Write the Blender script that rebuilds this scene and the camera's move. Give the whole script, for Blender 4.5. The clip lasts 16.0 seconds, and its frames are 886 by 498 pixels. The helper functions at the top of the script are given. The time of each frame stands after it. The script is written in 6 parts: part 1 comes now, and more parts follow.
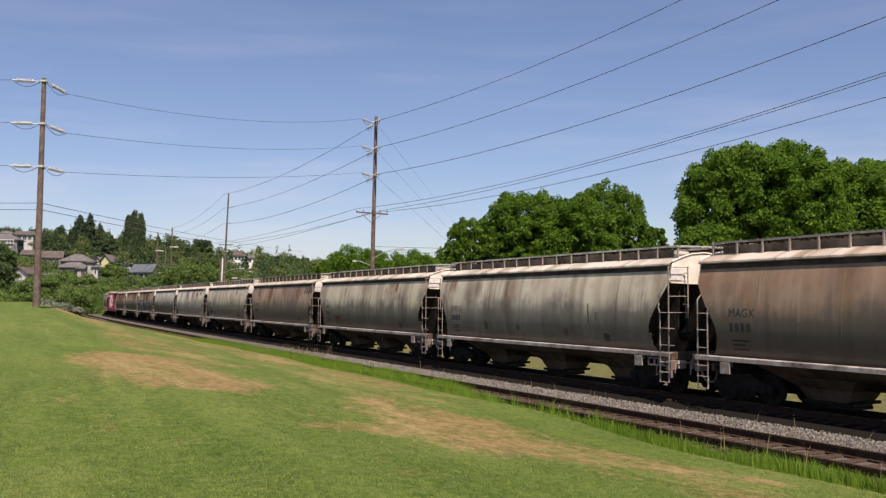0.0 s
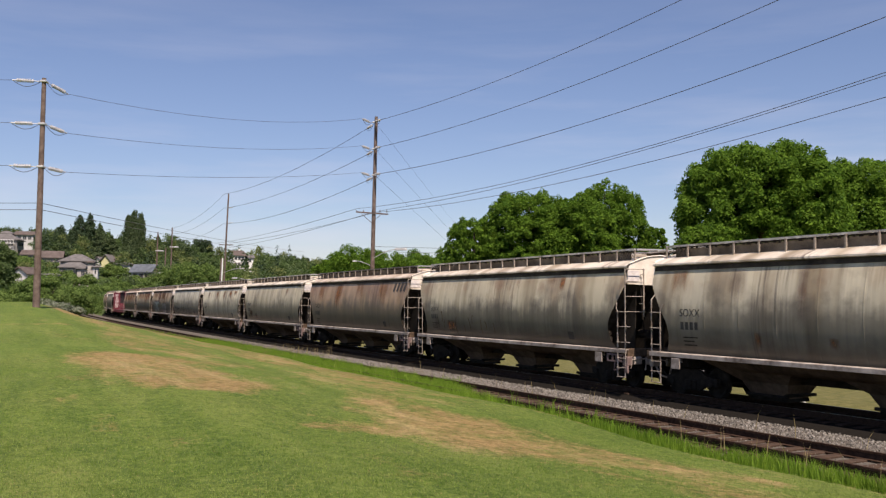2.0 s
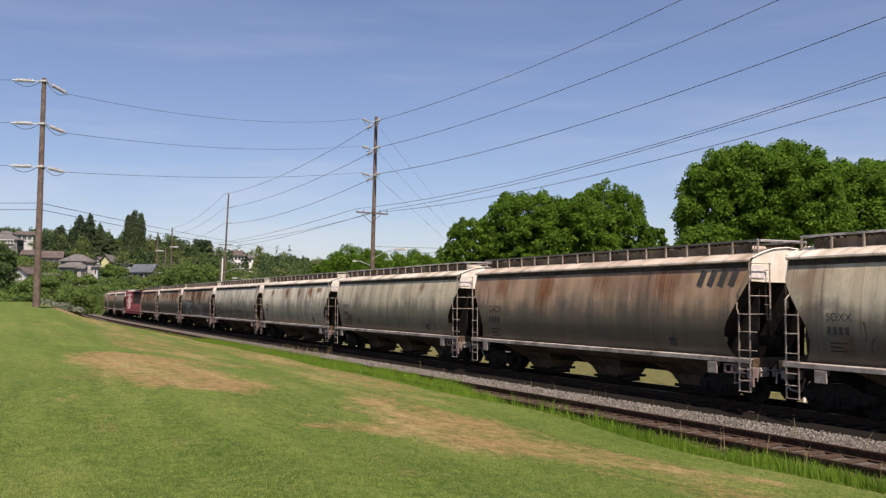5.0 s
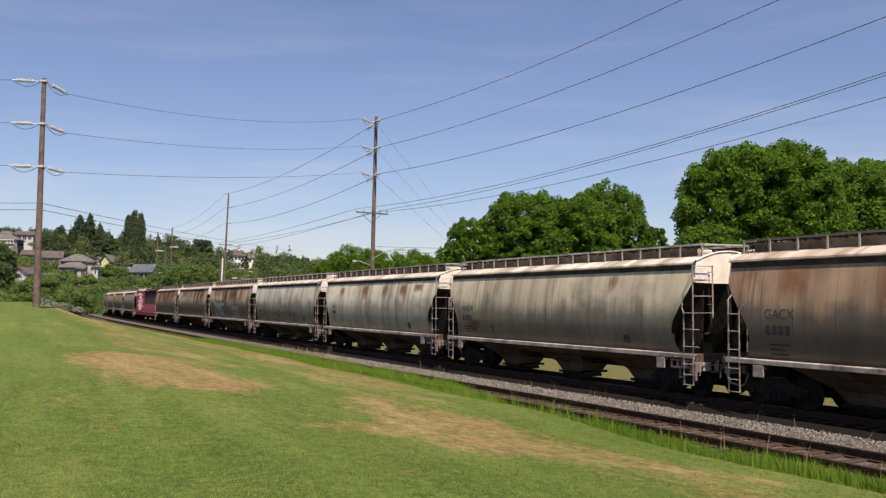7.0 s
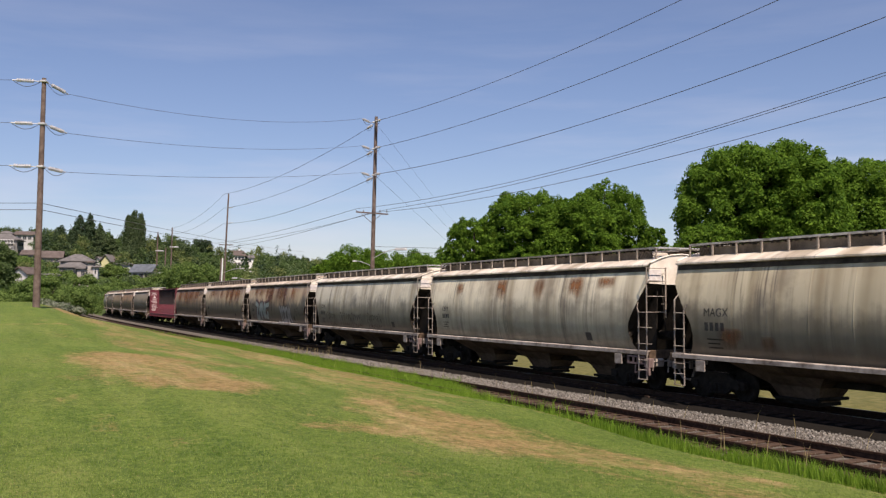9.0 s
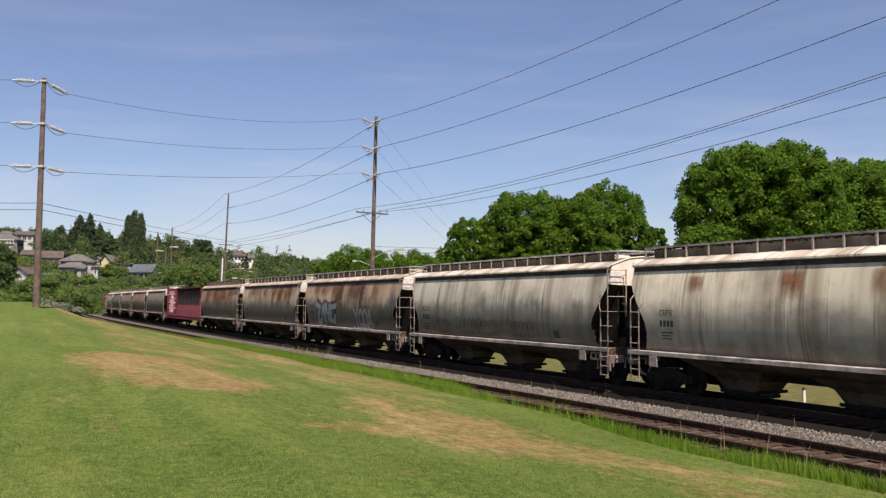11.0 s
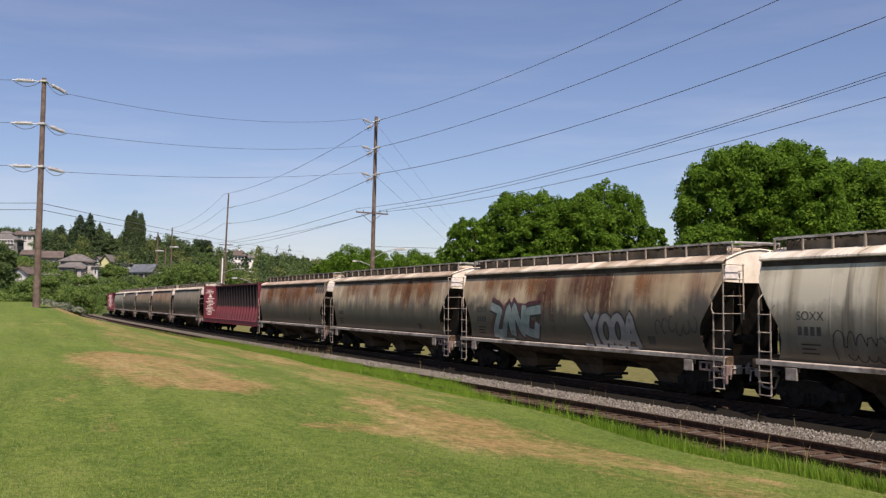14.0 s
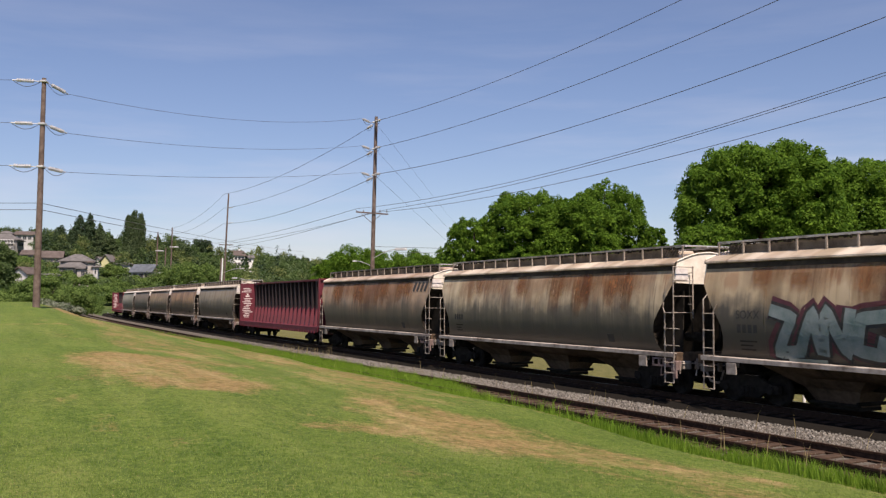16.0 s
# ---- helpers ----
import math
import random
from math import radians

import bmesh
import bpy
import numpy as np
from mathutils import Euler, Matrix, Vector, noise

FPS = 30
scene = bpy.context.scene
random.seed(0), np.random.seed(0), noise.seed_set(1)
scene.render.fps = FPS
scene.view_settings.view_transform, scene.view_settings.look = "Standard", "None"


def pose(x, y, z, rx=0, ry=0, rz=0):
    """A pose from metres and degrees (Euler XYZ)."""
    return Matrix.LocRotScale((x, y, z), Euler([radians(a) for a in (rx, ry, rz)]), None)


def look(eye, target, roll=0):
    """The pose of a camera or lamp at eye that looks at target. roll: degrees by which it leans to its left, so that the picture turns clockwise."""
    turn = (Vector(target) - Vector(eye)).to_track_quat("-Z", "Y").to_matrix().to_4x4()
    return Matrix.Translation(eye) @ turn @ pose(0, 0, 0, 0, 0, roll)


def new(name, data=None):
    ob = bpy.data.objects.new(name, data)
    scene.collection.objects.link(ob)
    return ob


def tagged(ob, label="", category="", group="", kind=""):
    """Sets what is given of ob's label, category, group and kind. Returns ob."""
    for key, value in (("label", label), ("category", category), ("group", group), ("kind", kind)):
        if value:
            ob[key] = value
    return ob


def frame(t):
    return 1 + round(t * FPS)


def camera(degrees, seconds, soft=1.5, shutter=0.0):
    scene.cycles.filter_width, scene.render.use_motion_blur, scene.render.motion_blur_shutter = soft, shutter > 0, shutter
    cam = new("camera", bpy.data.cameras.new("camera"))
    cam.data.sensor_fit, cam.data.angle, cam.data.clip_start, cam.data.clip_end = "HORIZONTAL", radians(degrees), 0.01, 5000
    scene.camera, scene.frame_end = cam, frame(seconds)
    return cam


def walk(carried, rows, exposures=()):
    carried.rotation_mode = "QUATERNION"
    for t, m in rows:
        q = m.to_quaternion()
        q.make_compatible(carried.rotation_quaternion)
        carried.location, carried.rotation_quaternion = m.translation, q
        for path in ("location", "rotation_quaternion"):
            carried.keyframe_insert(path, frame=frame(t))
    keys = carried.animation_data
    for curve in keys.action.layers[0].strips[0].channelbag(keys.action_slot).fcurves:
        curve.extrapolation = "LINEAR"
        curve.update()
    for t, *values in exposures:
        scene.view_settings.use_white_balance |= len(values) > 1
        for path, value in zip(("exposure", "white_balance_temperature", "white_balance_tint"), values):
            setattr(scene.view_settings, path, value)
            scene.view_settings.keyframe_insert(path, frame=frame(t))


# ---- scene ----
cam = camera(50.73, 16.0, soft=1.3, shutter=0.12)
CAM = pose(0, 0, 2.966, 93.19, 0, 0) @ pose(0, 0, 0, 0, 0, 0.245)
walk(cam, [(0.0, CAM), (16.0, CAM)], exposures=[(0.0, 0.43, 7150, 21.0), (16.0, 0.43, 7150, 21.0)])

# ---- daylight ----
SUN_DIR = Vector((0.191, -0.653, 1.0)).normalized()      # towards the sun
world = bpy.data.worlds.new("sky")
scene.world = world
world.use_nodes = True
wn = world.node_tree.nodes
sky = wn.new("ShaderNodeTexSky")
sky.sky_type = "NISHITA"
sky.sun_disc = False
sky.sun_elevation = math.asin(SUN_DIR.z)
sky.sun_rotation = math.atan2(SUN_DIR.x, SUN_DIR.y)
sky.air_density, sky.dust_density, sky.ozone_density = 1.0, 0.4, 3.5
wn["Background"].inputs["Strength"].default_value = 0.085
wl = world.node_tree.links
tint = wn.new("ShaderNodeMix")
tint.data_type, tint.blend_type = "RGBA", "MULTIPLY"
tint.inputs[0].default_value, tint.inputs[7].default_value = 1.0, (0.885, 0.915, 1.02, 1)
wl.new(sky.outputs[0], tint.inputs[6])
# thin cirrus, drawn out sideways
way = wn.new("ShaderNodeTexCoord")
spread = wn.new("ShaderNodeMapping")
spread.inputs["Scale"].default_value = (1.6, 1.6, 13.0)
cirrus = wn.new("ShaderNodeTexNoise")
cirrus.inputs["Scale"].default_value, cirrus.inputs["Detail"].default_value, cirrus.inputs["Roughness"].default_value = 1.7, 6.0, 0.55
veil = wn.new("ShaderNodeValToRGB")
veil.color_ramp.elements[0].position, veil.color_ramp.elements[1].position = 0.45, 0.78
veil.color_ramp.elements[1].color = (0.42, 0.42, 0.42, 1)
cloudy = wn.new("ShaderNodeMix")
cloudy.data_type = "RGBA"
cloudy.inputs[7].default_value = (6.6, 7.0, 8.0, 1)
wl.new(way.outputs["Generated"], spread.inputs[0])
wl.new(spread.outputs[0], cirrus.inputs["Vector"])
wl.new(cirrus.outputs[0], veil.inputs[0])
height = wn.new("ShaderNodeSeparateXYZ")
thin = wn.new("ShaderNodeMapRange")                 # the veil thins out higher up
thin.inputs["From Min"].default_value, thin.inputs["From Max"].default_value = 0.08, 0.30
thin.inputs["To Min"].default_value, thin.inputs["To Max"].default_value = 1.0, 0.22
veiled = wn.new("ShaderNodeMath")
veiled.operation = "MULTIPLY"
wl.new(way.outputs["Generated"], height.inputs[0])
wl.new(height.outputs[2], thin.inputs["Value"])
wl.new(veil.outputs[0], veiled.inputs[0])
wl.new(thin.outputs[0], veiled.inputs[1])
wl.new(veiled.outputs[0], cloudy.inputs[0])
wl.new(tint.outputs[2], cloudy.inputs[6])
wl.new(cloudy.outputs[2], wn["Background"].inputs["Color"])
sun = new("sun", bpy.data.lights.new("sun", "SUN"))
sun.data.energy, sun.data.angle, sun.data.color = 5.0, radians(0.53), (1.0, 0.95, 0.86)
sun.matrix_world = look((0, 0, 60), Vector((0, 0, 60)) - SUN_DIR)

# ---- the railway's line: s runs along the train's track away from the viewer, d to the viewer's side of it ----
STEP = 0.5
S_AX = np.arange(-190.0, 420.0, STEP)
KAPPA = np.interp(S_AX, [-25, 20, 50, 80, 110, 140, 170, 200, 235, 300],
                  [-0.0010, 0.0007, 0.0000, 0.0003, 0.00024, 0.0002, 0.0008, 0.0021, 0.0045, 0.0055])
KAPPA[S_AX < -25] = 0
ANG = radians(26.5) - (np.cumsum(KAPPA) * STEP - (np.cumsum(KAPPA) * STEP)[380])
TX = np.cumsum(-np.sin(ANG)) * STEP
TY = np.cumsum(np.cos(ANG)) * STEP
TX, TY = TX - TX[380] + 8.665, TY - TY[380] + 30.445
GRADE = -0.0005


def track(s, d=0.0, z=0.0):
    """The place s metres along the line and d metres to the viewer's side, and the angle of the line."""
    x, y, a = np.interp(s, S_AX, TX), np.interp(s, S_AX, TY), np.interp(s, S_AX, ANG)
    return x - np.cos(a) * d, y - np.sin(a) * d, z + GRADE * np.maximum(s, 0), a


def along(x, y):
    """s and d of places in the plan."""
    x, y = np.atleast_1d(np.asarray(x, float)), np.atleast_1d(np.asarray(y, float))
    s_out, d_out = np.empty(len(x)), np.empty(len(x))
    px, py, pa, ps = TX[::4], TY[::4], ANG[::4], S_AX[::4]
    for i in range(0, len(x), 4000):
        xx, yy = x[i:i + 4000, None], y[i:i + 4000, None]
        j = ((xx - px) ** 2 + (yy - py) ** 2).argmin(1)
        ex, ey = x[i:i + 4000] - px[j], y[i:i + 4000] - py[j]
        s_out[i:i + 4000] = ps[j] - np.sin(pa[j]) * ex + np.cos(pa[j]) * ey
        d_out[i:i + 4000] = -np.cos(pa[j]) * ex - np.sin(pa[j]) * ey
    return s_out, d_out


def smooth(t):
    t = np.clip(t, 0, 1)
    return t * t * (3 - 2 * t)


def lawn_edge(s):
    """d of the edge between the mown lawn and the long grass."""
    return 8.85 - 0.48 * smooth((14 - s) / 16) + 0.12 * np.sin(s * 0.23) + 0.12 * np.sin(s * 0.61 + 1) + 7.0 * smooth((s - 72) / 34)


def ground_z(x, y):
    """Height of the ground: level railway bed, a lawn that rises from it, a hill with houses far behind."""
    x, y = np.atleast_1d(np.asarray(x, float)), np.atleast_1d(np.asarray(y, float))
    s, d = along(x, y)
    edge = lawn_edge(s)
    rise = 0.20 * smooth((s + 8) / 25) * (1 - 0.75 * smooth((s - 38) / 25))
    tilt = 0.105 + 0.125 * smooth((s + 6) / 62)
    rise = rise + 0.20 * smooth((s + 9) / 7) * (1 - smooth((s - 42) / 25))
    bank = smooth((d - 7.9) / (edge + 0.6 - 7.9))
    lawn = (rise + 0.36 + tilt * (np.clip(d, edge, 17.8) - edge)) * bank
    lawn = lawn + 0.65 * np.exp(-((s - 65) / 9) ** 2) * smooth((d - 11.5) / 4.5) * bank
    roll = 0.012 * np.sin(x * 0.31 + 1.3) * np.sin(y * 0.24) * smooth((d - 9) / 4)
    bed = 0.25 * smooth((d + 4.5) / 1.5) * smooth((8.4 - d) / 0.5) * (s > -185)
    z = -0.36 - bed + np.where(d > 7.9, lawn, 0) + roll * (np.hypot(x, y) < 120)
    r, b = np.hypot(x, y), np.degrees(np.arctan2(-x, y))
    top = np.interp(b, [-60, -2, 4, 9, 12, 14, 20, 27, 50, 100, 130], [0, 2, 6, 12, 16, 19, 22.5, 26, 30, 10, 0])
    hill = top * smooth((r - 225) / 230) + 0.2 * top * smooth((r - 460) / 500)
    lumps = 1.5 * np.sin(x * 0.045) * np.sin(y * 0.05 + 1) * smooth((r - 230) / 80)
    return z + hill + np.where(b > 0, lumps, 0) * (b < 120)


# ---- materials ----
def mat(name):
    m = bpy.data.materials.new(name)
    m.use_nodes = True
    return m, m.node_tree.nodes, m.node_tree.links, m.node_tree.nodes["Principled BSDF"]


def nd(nodes, kind, **values):
    n = nodes.new("ShaderNode" + kind)
    for key, value in values.items():
        if key in n.inputs:
            n.inputs[key].default_value = value
    return n


def ramp(nodes, links, fac, stops):
    r = nodes.new("ShaderNodeValToRGB")
    while len(r.color_ramp.elements) < len(stops):
        r.color_ramp.elements.new(0.5)
    for e, (p, c) in zip(r.color_ramp.elements, stops):
        e.position, e.color = p, (*((c, c, c) if isinstance(c, (int, float)) else c), 1)
    links.new(fac, r.inputs[0])
    return r.outputs[0]


def mix(nodes, links, fac, a, b, mode="MIX"):
    m = nodes.new("ShaderNodeMix")
    m.data_type, m.blend_type = "RGBA", mode
    for socket, v in ((m.inputs[0], fac), (m.inputs[6], a), (m.inputs[7], b)):
        if isinstance(v, (int, float)):
            socket.default_value = v if socket.type == "VALUE" else (v, v, v, 1)
        elif isinstance(v, tuple):
            socket.default_value = (*v, 1)
        else:
            links.new(v, socket)
    return m.outputs[2]


def math_node(nodes, links, op, a, b=0.0):
    m = nodes.new("ShaderNodeMath")
    m.operation = op
    for socket, v in zip(m.inputs, (a, b)):
        if isinstance(v, (int, float)):
            socket.default_value = v
        else:
            links.new(v, socket)
    return m.outputs[0]


def noise_at(nodes, links, vec, scale, detail=4.0, rough=0.6, stretch=None, shift=None):
    if stretch or shift:
        mp = nodes.new("ShaderNodeMapping")
        if stretch:
            mp.inputs["Scale"].default_value = stretch
        links.new(vec, mp.inputs[0])
        if shift is not None:
            links.new(shift, mp.inputs["Location"])
        vec = mp.outputs[0]
    n = nd(nodes, "TexNoise", Scale=scale, Detail=detail, Roughness=rough)
    links.new(vec, n.inputs["Vector"])
    return n.outputs[0]


def bump(nodes, links, bsdf, height, strength, distance=0.02):
    b = nd(nodes, "Bump", Strength=strength, Distance=distance)
    links.new(height, b.inputs["Height"])
    links.new(b.outputs[0], bsdf.inputs["Normal"])


def mottled(name, dark, light, scale=3.0, rough=0.8, metal=0.0, relief=0.25, fine=40.0):
    """A plain worn surface: two scales of variation and a fine relief."""
    m, n, l, p = mat(name)
    co = n.new("ShaderNodeTexCoord").outputs["Object"]
    big, small = noise_at(n, l, co, scale, 5), noise_at(n, l, co, fine, 3)
    both = math_node(n, l, "ADD", math_node(n, l, "MULTIPLY", big, 0.7), math_node(n, l, "MULTIPLY", small, 0.3))
    l.new(ramp(n, l, both, [(0.35, dark), (0.65, light)]), p.inputs["Base Color"])
    p.inputs["Roughness"].default_value, p.inputs["Metallic"].default_value = rough, metal
    if rough > 0.72:
        p.inputs["Specular IOR Level"].default_value = 0.08
    if relief:
        bump(n, l, p, both, relief, 0.02)
    return m


def weathered_paint(name, gloss=0.48):
    """Railcar paint: the car's own colour, sheet by sheet, runs of soot and rust (by the colour's alpha) down the side,
    road film with painted shade, and dust.
    """
    m, n, l, p = mat(name)
    info, tc = n.new("ShaderNodeObjectInfo"), n.new("ShaderNodeTexCoord")
    co = tc.outputs["Object"]

    def op(kind, a, b=0.0):
        return math_node(n, l, kind, a, b)

    # a shift of the patterns that is one for all the sheets of a car
    own = n.new("ShaderNodeSeparateColor")
    l.new(info.outputs["Color"], own.inputs[0])
    shift = n.new("ShaderNodeCombineXYZ")
    l.new(op("ADD", op("MULTIPLY", own.outputs[0], 371.0), op("MULTIPLY", own.outputs[1], 913.0)), shift.inputs[0])
    sh = shift.outputs[0]
    sep = n.new("ShaderNodeSeparateXYZ")
    l.new(co, sep.inputs[0])
    x, z = sep.outputs[0], sep.outputs[2]
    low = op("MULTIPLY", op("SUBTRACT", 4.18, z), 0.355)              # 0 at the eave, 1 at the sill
    broad = noise_at(n, l, co, 1.0, 2, 0.5, (0.60, 0.02, 0.10), sh)
    run = noise_at(n, l, co, 1.0, 2, 0.5, (1.25, 0.03, 0.06), sh)
    fine = noise_at(n, l, co, 1.0, 3, 0.6, (3.8, 0.05, 0.20), sh)
    hair = noise_at(n, l, co, 1.0, 3, 0.6, (13.0, 0.2, 0.50), sh)
    blot = noise_at(n, l, co, 1.6, 6, 0.68, None, sh)
    cloud = noise_at(n, l, co, 1.0, 5, 0.62, (0.7, 0.2, 0.75), sh)
    # each welded sheet took the weather a little differently
    sheet = n.new("ShaderNodeTexWhiteNoise")
    sheet.noise_dimensions = "1D"
    l.new(op("FLOOR", op("ADD", op("DIVIDE", op("ADD", x, 8.55), 1.425), op("MULTIPLY", own.outputs[2], 517.0))), sheet.inputs["W"])
    col = mix(n, l, op("MULTIPLY", sheet.outputs["Value"], 0.20), info.outputs["Color"], (0.135, 0.118, 0.098))
    # tan dust runs, broad then narrow, that thin out downwards
    col = mix(n, l, ramp(n, l, op("ADD", run, op("MULTIPLY", low, -0.05)), [(0.46, 0.0), (0.66, 0.66)]), col, (0.208, 0.156, 0.078))
    col = mix(n, l, ramp(n, l, op("ADD", op("MULTIPLY", fine, 0.75), op("MULTIPLY", broad, 0.3)), [(0.57, 0.0), (0.72, 0.26)]), col, (0.135, 0.100, 0.060))
    col = mix(n, l, ramp(n, l, cloud, [(0.50, 0.0), (0.68, 0.42)]), col, (0.150, 0.122, 0.088))
    # soot: short dark hairs where the broad noise lets them
    soot = op("MULTIPLY", ramp(n, l, op("ADD", op("MULTIPLY", hair, 0.6), op("MULTIPLY", fine, 0.4)), [(0.51, 0.0), (0.63, 0.72)]), ramp(n, l, broad, [(0.50, 0.0), (0.62, 1.0)]))
    col = mix(n, l, soot, col, (0.050, 0.043, 0.035))
    pale = op("MULTIPLY", ramp(n, l, op("ADD", op("MULTIPLY", hair, 0.35), op("MULTIPLY", run, 0.65)), [(0.30, 0.22), (0.44, 0.0)]), ramp(n, l, low, [(0.30, 1.0), (0.75, 0.0)]))
    col = mix(n, l, pale, col, mix(n, l, 0.45, info.outputs["Color"], (0.62, 0.57, 0.48)))
    # rust runs from the eave, each as long as its own column lets it
    length = op("ADD", op("MULTIPLY", op("ADD", run, broad), 0.72), op("MULTIPLY", fine, 0.22))
    reach = ramp(n, l, op("SUBTRACT", length, op("ADD", op("MULTIPLY", low, 0.55), 0.46)), [(0.05, 0.0), (0.36, 1.0)])
    reach = op("MULTIPLY", reach, ramp(n, l, cloud, [(0.36, 0.15), (0.56, 1.0)]))
    rust = op("MULTIPLY", reach, op("MINIMUM", op("MULTIPLY", info.outputs["Alpha"], 1.5), 1.0))
    col = mix(n, l, rust, col, mix(n, l, ramp(n, l, blot, [(0.35, 0.0), (0.65, 1.0)]), (0.092, 0.036, 0.020), (0.285, 0.125, 0.056)))
    # rust blisters high on the side
    spot = noise_at(n, l, co, 1.0, 2.5, 0.55, (0.95, 0.2, 0.9), sh)
    high = op("MULTIPLY", ramp(n, l, low, [(0.06, 0.0), (0.14, 1.0)]), ramp(n, l, low, [(0.24, 1.0), (0.36, 0.0)]))
    spots = op("MULTIPLY", op("MULTIPLY", ramp(n, l, op("ADD", spot, op("MULTIPLY", op("SUBTRACT", hair, 0.5), 0.45)), [(0.58, 0.0), (0.66, 1.0)]), high), op("MINIMUM", op("MULTIPLY", info.outputs["Alpha"], 1.6), 0.8))
    col = mix(n, l, spots, col, mix(n, l, blot, (0.13, 0.050, 0.024), (0.36, 0.155, 0.062)))
    # grey road film and painted shade below the waist, brown splash over the sill
    # the darker tone of the inward-curving lower side is part of this colour
    film_shade = op("ADD", op("ADD", op("MULTIPLY", low, 1.0), op("MULTIPLY", op("SUBTRACT", cloud, 0.5), 0.55)), op("MULTIPLY", op("SUBTRACT", fine, 0.5), 0.35))
    film_shade = ramp(n, l, film_shade, [(0.36, 0.0), (0.57, 0.72), (0.92, 0.93)])
    grime_shade = n.new("ShaderNodeAttribute")
    grime_shade.attribute_type, grime_shade.attribute_name = "OBJECT", "grime_shade"
    film_shade = op("MINIMUM", op("MULTIPLY", film_shade, grime_shade.outputs["Fac"]), 0.97)
    col = mix(n, l, film_shade, col, (0.070, 0.060, 0.048))
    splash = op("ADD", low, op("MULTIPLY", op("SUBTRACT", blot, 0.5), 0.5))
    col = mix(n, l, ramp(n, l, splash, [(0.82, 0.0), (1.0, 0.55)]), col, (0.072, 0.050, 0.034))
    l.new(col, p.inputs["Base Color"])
    p.inputs["Roughness"].default_value = gloss
    p.inputs["Specular IOR Level"].default_value = 0.5
    bump(n, l, p, op("ADD", op("MULTIPLY", cloud, 0.8), op("MULTIPLY", blot, 0.25)), 0.16, 0.03)
    return m


def grating_paint(name):
    """Walkway steel in the object's own tone, with dirt."""
    m, n, l, p = mat(name)
    co = n.new("ShaderNodeTexCoord").outputs["Object"]
    dirt = noise_at(n, l, co, 2.4, 5, 0.65)
    l.new(mix(n, l, ramp(n, l, dirt, [(0.38, 0.0), (0.64, 0.8)]), n.new("ShaderNodeObjectInfo").outputs["Color"], (0.10, 0.075, 0.058)), p.inputs["Base Color"])
    p.inputs["Roughness"].default_value = 0.6
    bump(n, l, p, dirt, 0.2, 0.02)
    return m


def foliage(name, dark, light, see=0.35):
    """Leaves: a colour of its own for each, part of the light passing through."""
    m, n, l, p = mat(name)
    geo = n.new("ShaderNodeNewGeometry")
    big = noise_at(n, l, n.new("ShaderNodeTexCoord").outputs["Object"], 0.35, 3)
    v = math_node(n, l, "ADD", math_node(n, l, "MULTIPLY", geo.outputs["Random Per Island"], 0.6), math_node(n, l, "MULTIPLY", big, 0.5))
    col = ramp(n, l, v, [(0.2, dark), (0.85, light)])
    l.new(col, p.inputs["Base Color"])
    p.inputs["Roughness"].default_value = 0.7
    p.inputs["Specular IOR Level"].default_value = 0.10
    tr = n.new("ShaderNodeBsdfTranslucent")
    l.new(mix(n, l, 0.5, col, (0.12, 0.25, 0.03)), tr.inputs[0])
    mx = nd(n, "MixShader", Fac=see)
    l.new(p.outputs[0], mx.inputs[1])
    l.new(tr.outputs[0], mx.inputs[2])
    l.new(mx.outputs[0], n["Material Output"].inputs[0])
    return m


def stain_material(name, dark, light):
    """Rust washed over paint: covers as much as the mark stored on the mesh says, broken up by noise."""
    m, n, l, p = mat(name)
    co = n.new("ShaderNodeTexCoord").outputs["Object"]
    blot, drip = noise_at(n, l, co, 3.0, 6, 0.7), noise_at(n, l, co, 1.0, 4, 0.65, (9.0, 0.2, 0.9))
    l.new(ramp(n, l, blot, [(0.35, dark), (0.65, light)]), p.inputs["Base Color"])
    p.inputs["Roughness"].default_value = 0.75
    p.inputs["Specular IOR Level"].default_value = 0.2
    cover = n.new("ShaderNodeAttribute")
    cover.attribute_name = "cover"
    amount = math_node(n, l, "MULTIPLY", cover.outputs["Fac"], ramp(n, l, math_node(n, l, "ADD", math_node(n, l, "MULTIPLY", blot, 0.5), math_node(n, l, "MULTIPLY", drip, 0.5)), [(0.36, 0.45), (0.54, 1.0)]))
    mx = n.new("ShaderNodeMixShader")
    clear = n.new("ShaderNodeBsdfTransparent")
    l.new(amount, mx.inputs[0])
    l.new(clear.outputs[0], mx.inputs[1])
    l.new(p.outputs[0], mx.inputs[2])
    l.new(mx.outputs[0], n["Material Output"].inputs[0])
    return m


